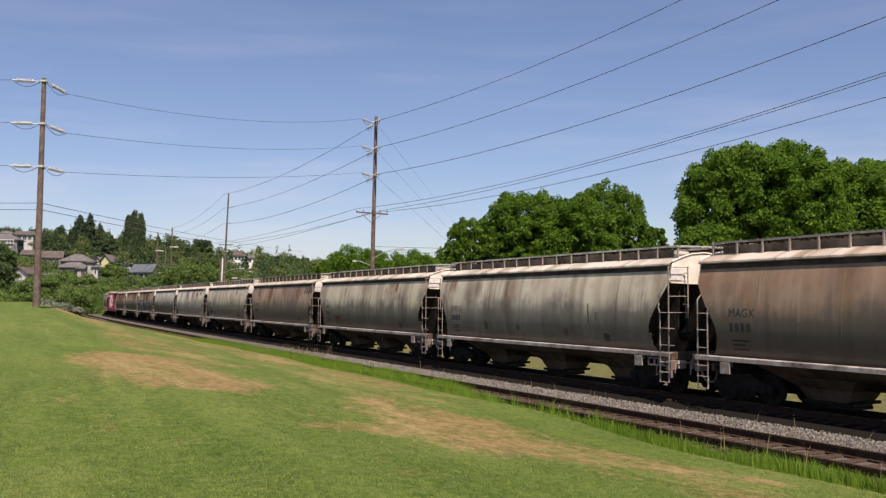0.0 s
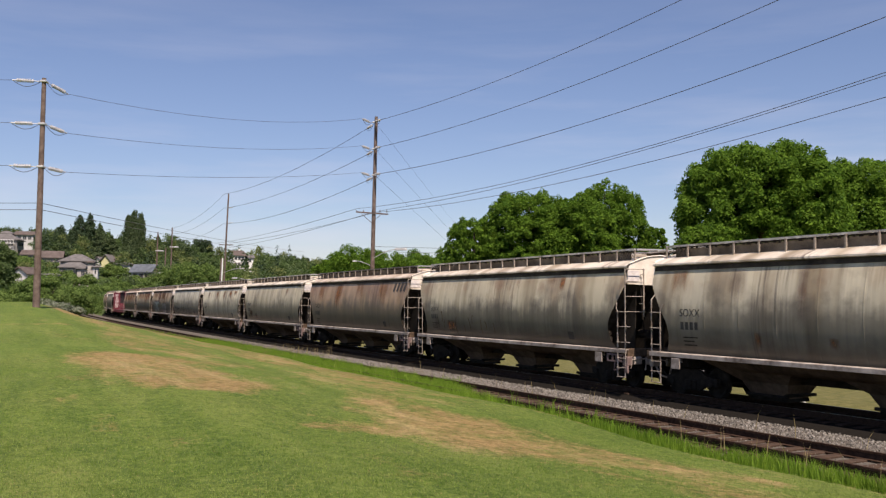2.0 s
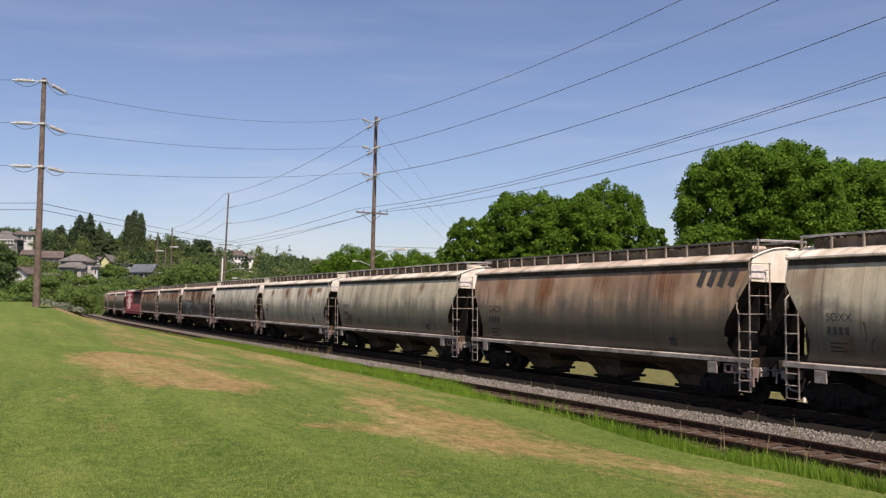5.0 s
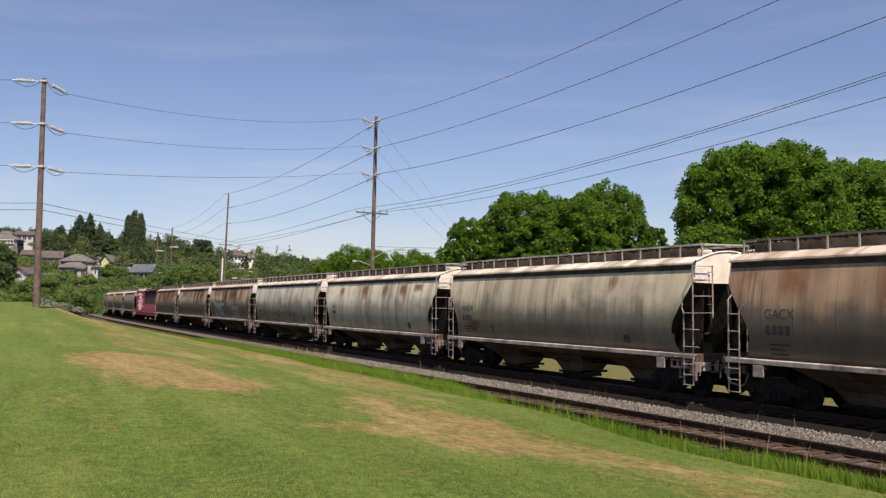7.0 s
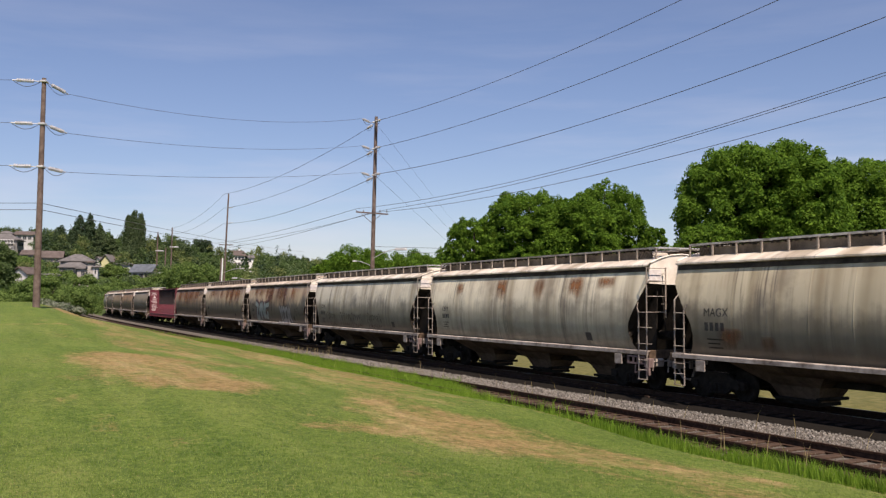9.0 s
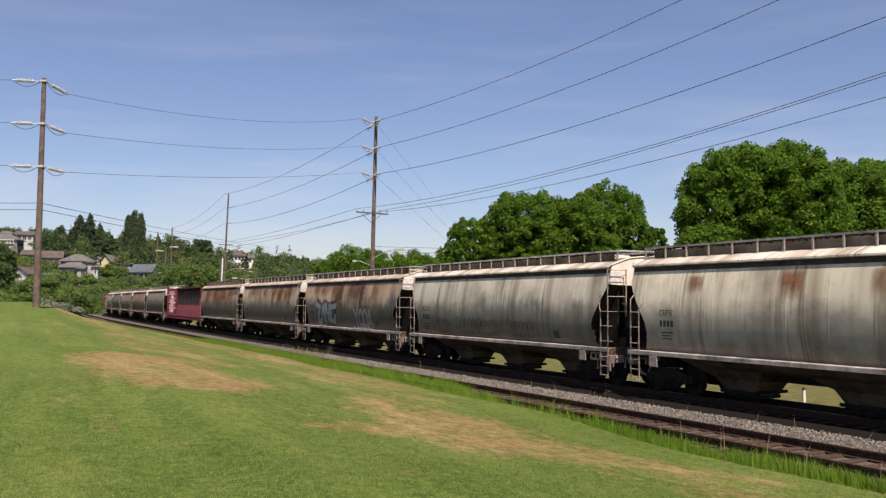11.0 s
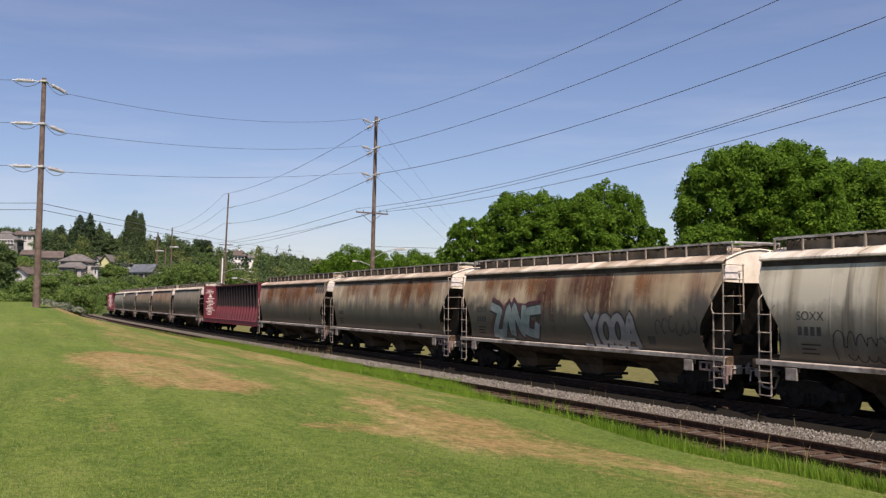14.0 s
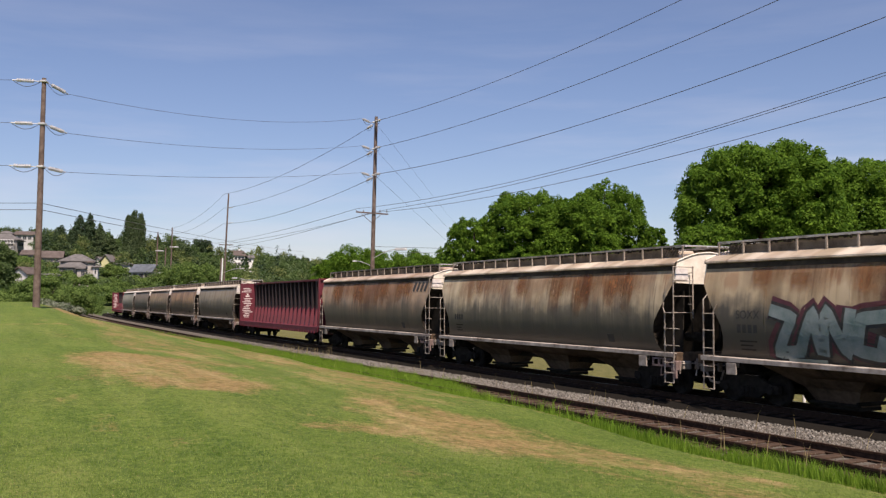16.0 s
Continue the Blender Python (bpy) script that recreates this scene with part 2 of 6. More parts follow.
def ground_material():
    """Mown lawn, dry turf, rough grass and hillside, by the marks stored on the sheet."""
    m, n, l, p = mat("turf")
    geo = n.new("ShaderNodeNewGeometry").outputs["Position"]
    marks = n.new("ShaderNodeAttribute")
    marks.attribute_name = "marks"
    sep = n.new("ShaderNodeSeparateColor")
    l.new(marks.outputs["Color"], sep.inputs[0])
    lawn, dry, hill = sep.outputs
    flat = n.new("ShaderNodeMapping")
    flat.inputs["Rotation"].default_value = (0, 0, radians(-26.5))
    l.new(geo, flat.inputs[0])
    wave = nd(n, "TexWave", Scale=0.125, Distortion=1.2, Detail=3.0)
    wave.inputs["Detail Scale"].default_value = 1.5
    l.new(flat.outputs[0], wave.inputs["Vector"])
    big, mid = noise_at(n, l, geo, 0.35, 5), noise_at(n, l, geo, 2.6, 6, 0.7)
    blade = noise_at(n, l, geo, 30.0, 4, 0.8)
    speck = noise_at(n, l, geo, 12.0, 5, 0.8)
    tuft = noise_at(n, l, geo, 4.6, 6, 0.72)
    green = mix(n, l, ramp(n, l, mid, [(0.35, 0.0), (0.65, 1.0)]), (0.044, 0.092, 0.009), (0.078, 0.138, 0.014))
    green = mix(n, l, math_node(n, l, "MULTIPLY", wave.outputs["Fac"], 0.60), green, (0.096, 0.156, 0.022))
    green = mix(n, l, ramp(n, l, big, [(0.46, 0.0), (0.70, 0.55)]), green, (0.160, 0.165, 0.052))
    band = noise_at(n, l, flat.outputs[0], 0.9, 5, 0.68, (1.0, 0.16, 1.0))
    green = mix(n, l, ramp(n, l, band, [(0.38, 0.75), (0.50, 0.0)]), green, (0.032, 0.080, 0.008))
    green = mix(n, l, ramp(n, l, band, [(0.51, 0.0), (0.64, 0.60)]), green, (0.185, 0.225, 0.055))
    green = mix(n, l, ramp(n, l, tuft, [(0.38, 0.72), (0.50, 0.0)]), green, (0.030, 0.070, 0.007))
    green = mix(n, l, ramp(n, l, tuft, [(0.50, 0.0), (0.62, 0.62)]), green, (0.160, 0.215, 0.042))
    green = mix(n, l, ramp(n, l, speck, [(0.38, 0.60), (0.50, 0.0)]), green, (0.032, 0.066, 0.007))
    green = mix(n, l, ramp(n, l, speck, [(0.50, 0.0), (0.60, 0.75)]), green, (0.160, 0.215, 0.045))
    straw = mix(n, l, ramp(n, l, tuft, [(0.35, 0.0), (0.62, 1.0)]), (0.175, 0.098, 0.042), (0.40, 0.255, 0.118))
    straw = mix(n, l, ramp(n, l, band, [(0.50, 0.0), (0.66, 0.65)]), straw, (0.46, 0.34, 0.17))
    straw = mix(n, l, ramp(n, l, mid, [(0.36, 0.55), (0.50, 0.0)]), straw, (0.105, 0.085, 0.030))
    straw = mix(n, l, ramp(n, l, speck, [(0.34, 0.6), (0.50, 0.0)]), straw, (0.12, 0.085, 0.035))
    patch = noise_at(n, l, flat.outputs[0], 0.85, 9, 0.78, (1.0, 0.55, 1.0))
    amount = math_node(n, l, "ADD", math_node(n, l, "MULTIPLY", dry, 1.24),
                       math_node(n, l, "SUBTRACT", math_node(n, l, "ADD", math_node(n, l, "MULTIPLY", patch, 4.4), math_node(n, l, "MULTIPLY", math_node(n, l, "ADD", speck, tuft), 1.1)), 3.62))
    turf = mix(n, l, ramp(n, l, amount, [(0.05, 0.0), (0.62, 0.62), (1.15, 0.94)]), green, straw)
    turf = mix(n, l, ramp(n, l, blade, [(0.36, 0.45), (0.50, 0.0)]), turf, (0.036, 0.052, 0.008))
    turf = mix(n, l, ramp(n, l, blade, [(0.50, 0.0), (0.66, 0.60)]), turf, (0.205, 0.225, 0.062))
    rough_grass = mix(n, l, ramp(n, l, mid, [(0.35, 0.0), (0.65, 1.0)]), (0.075, 0.080, 0.024), (0.165, 0.150, 0.058))
    scrub = mix(n, l, ramp(n, l, big, [(0.4, 0.0), (0.6, 1.0)]), (0.035, 0.062, 0.018), (0.085, 0.115, 0.035))
    rest = mix(n, l, hill, rough_grass, scrub)
    l.new(mix(n, l, lawn, rest, turf), p.inputs["Base Color"])
    p.inputs["Roughness"].default_value = 0.9
    p.inputs["Specular IOR Level"].default_value = 0.15
    bump(n, l, p, math_node(n, l, "ADD", blade, speck), 0.8, 0.03)
    return m


def stone_material(name, dark, light):
    m, n, l, p = mat(name)
    geo = n.new("ShaderNodeNewGeometry")
    g = noise_at(n, l, geo.outputs["Position"], 16.0, 5, 0.75)
    v = math_node(n, l, "ADD", math_node(n, l, "MULTIPLY", geo.outputs["Random Per Island"], 0.55), math_node(n, l, "MULTIPLY", g, 0.5))
    l.new(ramp(n, l, v, [(0.2, dark), (0.8, light)]), p.inputs["Base Color"])
    p.inputs["Roughness"].default_value = 0.9
    p.inputs["Specular IOR Level"].default_value = 0.04
    bump(n, l, p, g, 0.5, 0.03)
    return m


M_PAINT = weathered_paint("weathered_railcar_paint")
M_CREAM = mottled("cream_paint_sunburnt", (0.52, 0.45, 0.36), (0.80, 0.74, 0.63), 1.6, 0.6, 0, 0.1)
M_SILL = mottled("chalky_sill_paint", (0.115, 0.085, 0.066), (0.52, 0.46, 0.40), 1.3, 0.7, 0, 0.15, 7)
M_LADDER = mottled("scuffed_ladder_paint", (0.12, 0.085, 0.065), (0.48, 0.42, 0.35), 4, 0.65, 0, 0.1)
M_PRIMER = mottled("grimy_pink_primer", (0.10, 0.068, 0.060), (0.30, 0.22, 0.20), 3.0, 0.75, 0, 0.2)
M_TROUGH = mottled("grimy_walk_bearer", (0.075, 0.058, 0.045), (0.23, 0.185, 0.15), 1.6, 0.8, 0, 0.2)
M_GRATE = grating_paint("walkway_steel")
# soot-dark colour that also holds the shade below the roof's edge
M_EAVE_SHADE = mottled("sooty_eave_shade", (0.030, 0.024, 0.019), (0.105, 0.080, 0.060), 1.4, 0.8, 0, 0.2, 8)
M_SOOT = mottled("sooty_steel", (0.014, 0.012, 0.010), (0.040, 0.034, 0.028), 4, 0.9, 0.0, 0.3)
# dark paint: overhang's shade on the slope sheets, also small stencil and scrawl
M_SLOPE = mottled("dark_shade_paint", (0.028, 0.023, 0.019), (0.070, 0.058, 0.046), 2, 0.75, 0, 0.2)
M_BELLY = mottled("dusty_belly_paint", (0.046, 0.031, 0.021), (0.185, 0.127, 0.085), 0.9, 0.8, 0, 0.2, 9)
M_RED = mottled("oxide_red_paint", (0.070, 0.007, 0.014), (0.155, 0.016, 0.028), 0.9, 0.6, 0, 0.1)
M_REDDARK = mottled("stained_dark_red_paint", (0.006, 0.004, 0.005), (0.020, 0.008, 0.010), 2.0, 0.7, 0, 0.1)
M_WHITE = mottled("faded_white_stencil", (0.50, 0.45, 0.43), (0.70, 0.66, 0.62), 8, 0.7, 0, 0)
M_BLACK = mottled("faded_black_stencil", (0.020, 0.019, 0.018), (0.055, 0.050, 0.045), 8, 0.7, 0, 0)
M_TEAL = mottled("pale_spray_paint", (0.10, 0.165, 0.155), (0.29, 0.325, 0.315), 1.6, 0.5, 0, 0)
M_GREYSPRAY = mottled("grey_spray_paint", (0.16, 0.16, 0.16), (0.255, 0.25, 0.25), 2.5, 0.5, 0, 0)
M_PINK = mottled("faded_crimson_spray", (0.065, 0.012, 0.022), (0.115, 0.028, 0.038), 2.5, 0.5, 0, 0)
M_RUST = stain_material("orange_rust_wash", (0.13, 0.050, 0.022), (0.34, 0.150, 0.065))
M_MAROON = stain_material("dark_rust_wash", (0.060, 0.020, 0.015), (0.135, 0.048, 0.032))
M_RAIL = mottled("rusty_rail", (0.030, 0.018, 0.013), (0.085, 0.050, 0.034), 8, 0.75, 0.3, 0.3)
M_RAILTOP = mottled("worn_rail_head", (0.30, 0.28, 0.26), (0.45, 0.43, 0.41), 20, 0.35, 0.9, 0.05)
M_TIE = mottled("creosoted_wood", (0.024, 0.016, 0.012), (0.085, 0.056, 0.040), 5, 0.9, 0, 0.5, 60)
M_POLE = mottled("weathered_pole_wood", (0.080, 0.056, 0.046), (0.190, 0.145, 0.122), 3, 0.9, 0, 0.4, 30)
M_WIRE = mottled("dull_wire", (0.05, 0.05, 0.055), (0.10, 0.10, 0.105), 3, 0.6, 0.4, 0)
M_INSUL = mottled("pale_grey_insulator", (0.20, 0.20, 0.21), (0.62, 0.62, 0.62), 9, 0.35, 0, 0)
M_HARD = mottled("galvanised_fitting", (0.45, 0.44, 0.43), (0.66, 0.65, 0.63), 9, 0.4, 0.4, 0)
M_LAMP = mottled("lamp_housing", (0.30, 0.30, 0.29), (0.50, 0.50, 0.48), 5, 0.55, 0.0, 0)
M_ASPHALT = mottled("sunlit_asphalt", (0.075, 0.073, 0.070), (0.125, 0.122, 0.116), 0.8, 0.9, 0, 0.3)
M_BALLAST = stone_material("crushed_granite", (0.042, 0.038, 0.033), (0.315, 0.290, 0.250))
M_BED = stone_material("stony_bed", (0.036, 0.029, 0.023), (0.115, 0.100, 0.084))
# near-black stone: the shade under the train and in the ditch, as colour
M_BED_SHADE = stone_material("shade_black_stone", (0.008, 0.007, 0.006), (0.025, 0.022, 0.018))
M_BARK = mottled("bark", (0.040, 0.032, 0.025), (0.12, 0.095, 0.075), 3, 0.95, 0, 0.6, 25)
M_MAPLE = foliage("maple_leaves", (0.028, 0.076, 0.008), (0.135, 0.240, 0.026), 0.42)
# broad, fir and poplar tones are lifted to put distance haze into the leaves
M_BROAD = foliage("broad_leaves", (0.044, 0.076, 0.030), (0.118, 0.166, 0.062))
M_FIR = foliage("fir_needles", (0.022, 0.042, 0.022), (0.058, 0.088, 0.044), 0.15)
M_POPLAR = foliage("poplar_leaves", (0.038, 0.062, 0.030), (0.095, 0.130, 0.058), 0.25)
M_OLIVE = foliage("olive_leaves", (0.075, 0.100, 0.034), (0.190, 0.215, 0.080))
M_SHRUB = foliage("shrub_leaves", (0.046, 0.088, 0.022), (0.160, 0.230, 0.062))
M_BLOOM = foliage("pale_blossom", (0.05, 0.085, 0.028), (0.29, 0.30, 0.24), 0.2)
M_BLADE = foliage("long_grass_blades", (0.080, 0.170, 0.014), (0.235, 0.365, 0.045), 0.45)
M_SEED = foliage("dry_grass_heads", (0.20, 0.15, 0.06), (0.42, 0.33, 0.17), 0.3)
M_TURF = ground_material()
M_GLASS = mottled("dark_window_glass", (0.02, 0.025, 0.03), (0.05, 0.055, 0.065), 1, 0.08, 0, 0)
M_POST = mottled("white_post_paint", (0.62, 0.62, 0.60), (0.80, 0.80, 0.78), 6, 0.5, 0, 0)


# ---- building blocks ----
def part(name, bm, material, parent=None, label="", smooth_angle=False):
    """Links a bmesh (or a mesh) as one mesh object, under its thing if one is given."""
    if isinstance(bm, bmesh.types.BMesh):
        me = bpy.data.meshes.new(name)
        bm.to_mesh(me)
        bm.free()
    else:
        me = bm
    if smooth_angle:
        me.shade_smooth()
    if material and not me.materials:
        me.materials.append(material)
    ob = new(name, me)
    if parent:
        ob.parent = parent
    if label:
        tagged(ob, label)
    return ob


def thing(name, m, label, category, group="", kind=""):
    ob = new(name)
    ob.empty_display_size = 0.3
    ob.matrix_world = m
    return tagged(ob, label, category, group, kind)


def box(bm, c, size, rot=None, taper=None, bev=0.0):
    """A block centred on c. taper: (x, y) factors of its top."""
    r = bmesh.ops.create_cube(bm, size=1.0)
    vs = r["verts"]
    for v in vs:
        k = taper if taper and v.co.z > 0 else (1, 1)
        v.co = Vector((v.co.x * size[0] * k[0], v.co.y * size[1] * k[1], v.co.z * size[2]))
        if rot:
            v.co = rot @ v.co
        v.co += Vector(c)
    if bev:
        es = {e for v in vs for e in v.link_edges}
        bmesh.ops.bevel(bm, geom=list(es), offset=bev, segments=1, affect="EDGES")
    return vs


def rod(bm, a, b, r, n=6, r2=None):
    """A round bar from a to b."""
    a, b = Vector(a), Vector(b)
    q = (b - a).to_track_quat("Z", "Y").to_matrix()
    rings = []
    for p, rad in ((a, r), (b, r if r2 is None else r2)):
        rings.append([bm.verts.new(p + q @ Vector((rad * math.cos(2 * math.pi * i / n), rad * math.sin(2 * math.pi * i / n), 0))) for i in range(n)])
    for i in range(n):
        bm.faces.new((rings[0][i], rings[0][(i + 1) % n], rings[1][(i + 1) % n], rings[1][i]))
    bm.faces.new(rings[0][::-1])
    bm.faces.new(rings[1])


def sweep(bm, points, r, n=6):
    """A round bar through points."""
    pts = [Vector(p) for p in points]
    rings = []
    for i, p in enumerate(pts):
        t = (pts[min(i + 1, len(pts) - 1)] - pts[max(i - 1, 0)]).normalized()
        q = t.to_track_quat("Z", "Y").to_matrix()
        rings.append([bm.verts.new(p + q @ Vector((r * math.cos(2 * math.pi * k / n), r * math.sin(2 * math.pi * k / n), 0))) for k in range(n)])
    for a, b in zip(rings, rings[1:]):
        for k in range(n):
            bm.faces.new((a[k], a[(k + 1) % n], b[(k + 1) % n], b[k]))


def loft(bm, rings, closed=True, caps=False):
    """Skin through rings of equal length."""
    vr = [[bm.verts.new(p) for p in ring] for ring in rings]
    n = len(vr[0])
    for a, b in zip(vr, vr[1:]):
        for i in range(n if closed else n - 1):
            j = (i + 1) % n
            bm.faces.new((a[i], a[j], b[j], b[i]))
    if caps:
        bm.faces.new(vr[0][::-1])
        bm.faces.new(vr[-1])
    return vr


def flat_mesh(name, verts, faces):
    me = bpy.data.meshes.new(name)
    me.from_pydata([tuple(v) for v in verts], [], faces)
    me.update()
    return me


def tri_mesh(name, verts, tris):
    """A mesh from arrays of places and of triangles."""
    verts, tris = np.asarray(verts, np.float32), np.asarray(tris, np.int32)
    me = bpy.data.meshes.new(name)
    me.vertices.add(len(verts))
    me.vertices.foreach_set("co", verts.ravel())
    me.loops.add(tris.size)
    me.loops.foreach_set("vertex_index", tris.ravel())
    me.polygons.add(len(tris))
    me.polygons.foreach_set("loop_start", np.arange(0, tris.size, 3, dtype=np.int32))
    me.update(calc_edges=True)
    me.validate()
    return me


def text_mesh(words, size):
    cu = bpy.data.curves.new("words", "FONT")
    cu.body, cu.size, cu.extrude = words, size, 0.0
    ob = bpy.data.objects.new("words", cu)
    scene.collection.objects.link(ob)
    bpy.context.view_layer.update()
    me = bpy.data.meshes.new_from_object(ob.evaluated_get(bpy.context.evaluated_depsgraph_get()))
    bpy.data.objects.remove(ob)
    return me


# ---- ground ----
def dryness(x, y, s, d):
    """How parched the lawn is, 0 to 1."""
    out = np.zeros(len(x))
    for x0, y0, x1, y1, half, k in DRY:
        ex, ey = x1 - x0, y1 - y0
        f = np.clip(((x - x0) * ex + (y - y0) * ey) / (ex * ex + ey * ey), 0, 1)
        away = np.hypot(x - x0 - f * ex, y - y0 - f * ey)
        out = np.maximum(out, k * smooth(1.5 - away / half))
    out = np.maximum(out, 0.62 * smooth((y - 21) / 12) * (d > 9) * smooth((20 - d) / 7) * (0.75 + 0.5 * np.sin(d * 1.35)))
    return np.maximum(out, (0.30 + 0.22 * np.sin(s * 0.37) * np.sin(s * 0.9 + 1)) * np.exp(-((d - lawn_edge(s) - 0.4) / 0.5) ** 2))


def build_ground():
    bear = np.concatenate([np.linspace(-180, -34, 50)[:-1], np.linspace(-34, 34, 220)[:-1], np.linspace(34, 180, 50)[:-1]])
    rad = np.concatenate([np.linspace(0.6, 6, 8)[:-1], np.geomspace(6, 140, 170)[:-1], np.geomspace(140, 4000, 90)])
    B, R = np.meshgrid(np.radians(bear), rad)
    X, Y = (np.sin(B) * R).ravel(), (np.cos(B) * R).ravel()
    X, Y = np.append(X, 0.0), np.append(Y, 0.0)
    Z = ground_z(X, Y)
    nb, nr = len(bear), len(rad)
    i = np.arange(nr - 1)[:, None] * nb
    j = np.arange(nb)[None, :]
    k = (j + 1) % nb
    quads = np.stack([i + j, i + nb + j, i + nb + k, i + k], -1).reshape(-1, 4)[:, ::-1]
    faces = quads.tolist() + [(nb * nr, a, (a + 1) % nb)[::-1] for a in range(nb)]
    me = flat_mesh("ground", np.stack([X, Y, Z], 1), faces)
    me.shade_smooth()
    s, d = along(X, Y)
    edge = lawn_edge(s)
    lawn = smooth((d - edge + 0.35) / 0.5) * (np.hypot(X, Y) < 150)
    dry = dryness(X, Y, s, d)
    hill = smooth((np.hypot(X, Y) - 130) / 60)
    at = me.attributes.new("marks", "FLOAT_COLOR", "POINT")
    at.data.foreach_set("color", np.stack([lawn, dry, hill, np.ones(len(X))], 1).astype(np.float32).ravel())
    ob = part("ground", me, M_TURF)
    return tagged(ob, "mown green lawn with straw-coloured dry patches, rising from the railway", "ground", kind="structure")


# dry places in the lawn: from x, y to x, y, half width, strength
DRY = [(-9.12, 27.43, -5.49, 21.06, 1.9, 0.95), (-14, 42, -10, 33, 1.5, 0.55), (-10.8, 44, -5.3, 34.5, 1.6, 0.66), (-5.3, 34.5, -1, 23, 1.8, 0.50), (-0.9, 20.7, 2.7, 16.02, 1.2, 0.85), (-1.26, 19.35, 1.08, 16.74, 0.9, 0.75),
       (-1.98, 16.2, 0.27, 16.92, 0.55, 0.6), (-0.18, 17.82, 1.71, 15.3, 1.15, 0.9), (0.45, 18.9, 2.97, 15.21, 0.9, 0.8), (2.88, 15.66, 4.68, 14.22, 0.65, 0.75), (3.42, 12.06, 4.68, 11.52, 0.6, 0.45), (0.54, 15.66, 3.96, 12.96, 0.9, 0.6), (2.7, 13.68, 5.04, 12.24, 0.6, 0.42),
       (-20.5, 42, -17.5, 43.6, 0.5, 0.8), (-33.4, 80.5, -26.4, 69.5, 0.6, 2.2)]
build_ground()


# ---- railway ----
def strip(name, s0, s1, profile, material, step=1.0):
    """A ribbon along the line with a cross-section of (d, z)."""
    bm = bmesh.new()
    rings = []
    for s in np.arange(s0, s1 + 0.01, step):
        ring = []
        for d, z in profile:
            x, y, zz, _ = track(s, d, z)
            ring.append((x, y, zz))
        rings.append(ring)
    loft(bm, rings, closed=False)
    bmesh.ops.recalc_face_normals(bm, faces=bm.faces)
    return bm


NEAR = 6.78          # d of the second track's middle
bed = part("ballast_bed", strip("ballast_bed", -165, 340, [(8.6, -0.62), (8.3, -0.13), (8.05, -0.07), (5.7, -0.045), (4.6, -0.01), (3.75, -0.03), (3.40, -0.42), (2.9, -0.64), (2.1, -0.64), (1.50, -0.28), (-1.65, -0.28), (-2.2, -0.38), (-3.2, -0.66)], None, 1.0), M_BED)
tagged(bed, "grey stony ballast bed under two railway tracks", "ballast", kind="structure")

# black sheet that paints the train's shade onto the bed
bed_shade = part("oily_bed", strip("oily_bed", -165, 340, [(3.72, -0.035), (3.42, -0.36), (2.9, -0.55), (2.1, -0.55), (1.5, -0.205), (-1.5, -0.205), (-1.75, -0.27)], None, 1.0), M_BED_SHADE)
tagged(bed_shade, "trackbed painted black with the shade under the train", "ballast", kind="structure")

RAIL = [(-0.075, -0.17), (-0.075, -0.158), (-0.012, -0.145), (-0.012, -0.045), (-0.036, -0.035), (-0.036, 0.0), (0.036, 0.0), (0.036, -0.035), (0.012, -0.045), (0.012, -0.145), (0.075, -0.158), (0.075, -0.17)]


def build_track(d0, name, label, shiny, lower, tie_from, tie_to):
    tr = tagged(new(name), label, "railway track", kind="structure")
    for side in (-0.755, 0.755):
        bm = strip("rail", -160, 335, [(d0 + side + a, b - lower) for a, b in RAIL] + [(d0 + side + RAIL[0][0], RAIL[0][1] - lower)], None, 1.5)
        rail = part("rail", bm, M_RAIL, tr)
        part("rail_head", strip("rail_head", -160, 335, [(d0 + side - 0.030, 0.003 - lower), (d0 + side + 0.030, 0.003 - lower)], None, 1.5), M_RAILTOP if shiny else M_RAIL, rail)
    bm = bmesh.new()
    box(bm, (0, 0, 0), (2.6, 0.23, 0.18), bev=0.012)
    tie_me = bpy.data.meshes.new("tie")
    bm.to_mesh(tie_me)
    bm.free()
    tie_me.materials.append(M_TIE)
    rest = bmesh.new()
    for s in np.arange(-158, 250, 0.52):
        x, y, z, a = track(s + random.uniform(-0.03, 0.03), d0 + random.uniform(-0.05, 0.05), -0.255 - lower + random.uniform(-0.012, 0.012))
        m = pose(x, y, z, random.uniform(-0.6, 0.6), 0, math.degrees(a) + random.uniform(-1.5, 1.5))
        if tie_from <= s <= tie_to:
            t = part("tie", tie_me, None, tr)
            t.matrix_world = m
        elif s < 120:
            vs = box(rest, (0, 0, 0), (2.6, 0.23, 0.18))
            for v in vs:
                v.co = m @ v.co
    tagged(part("further_ties", rest, M_TIE, tr), kind="stuff")
    return tr


build_track(0.0, "railway_track", "railway track with worn rail heads under the train", True, 0.0, -16, 30)
build_track(NEAR, "siding_track", "unused rusty siding track on dark wooden ties beside the lawn", False, -0.15, -18, 60)


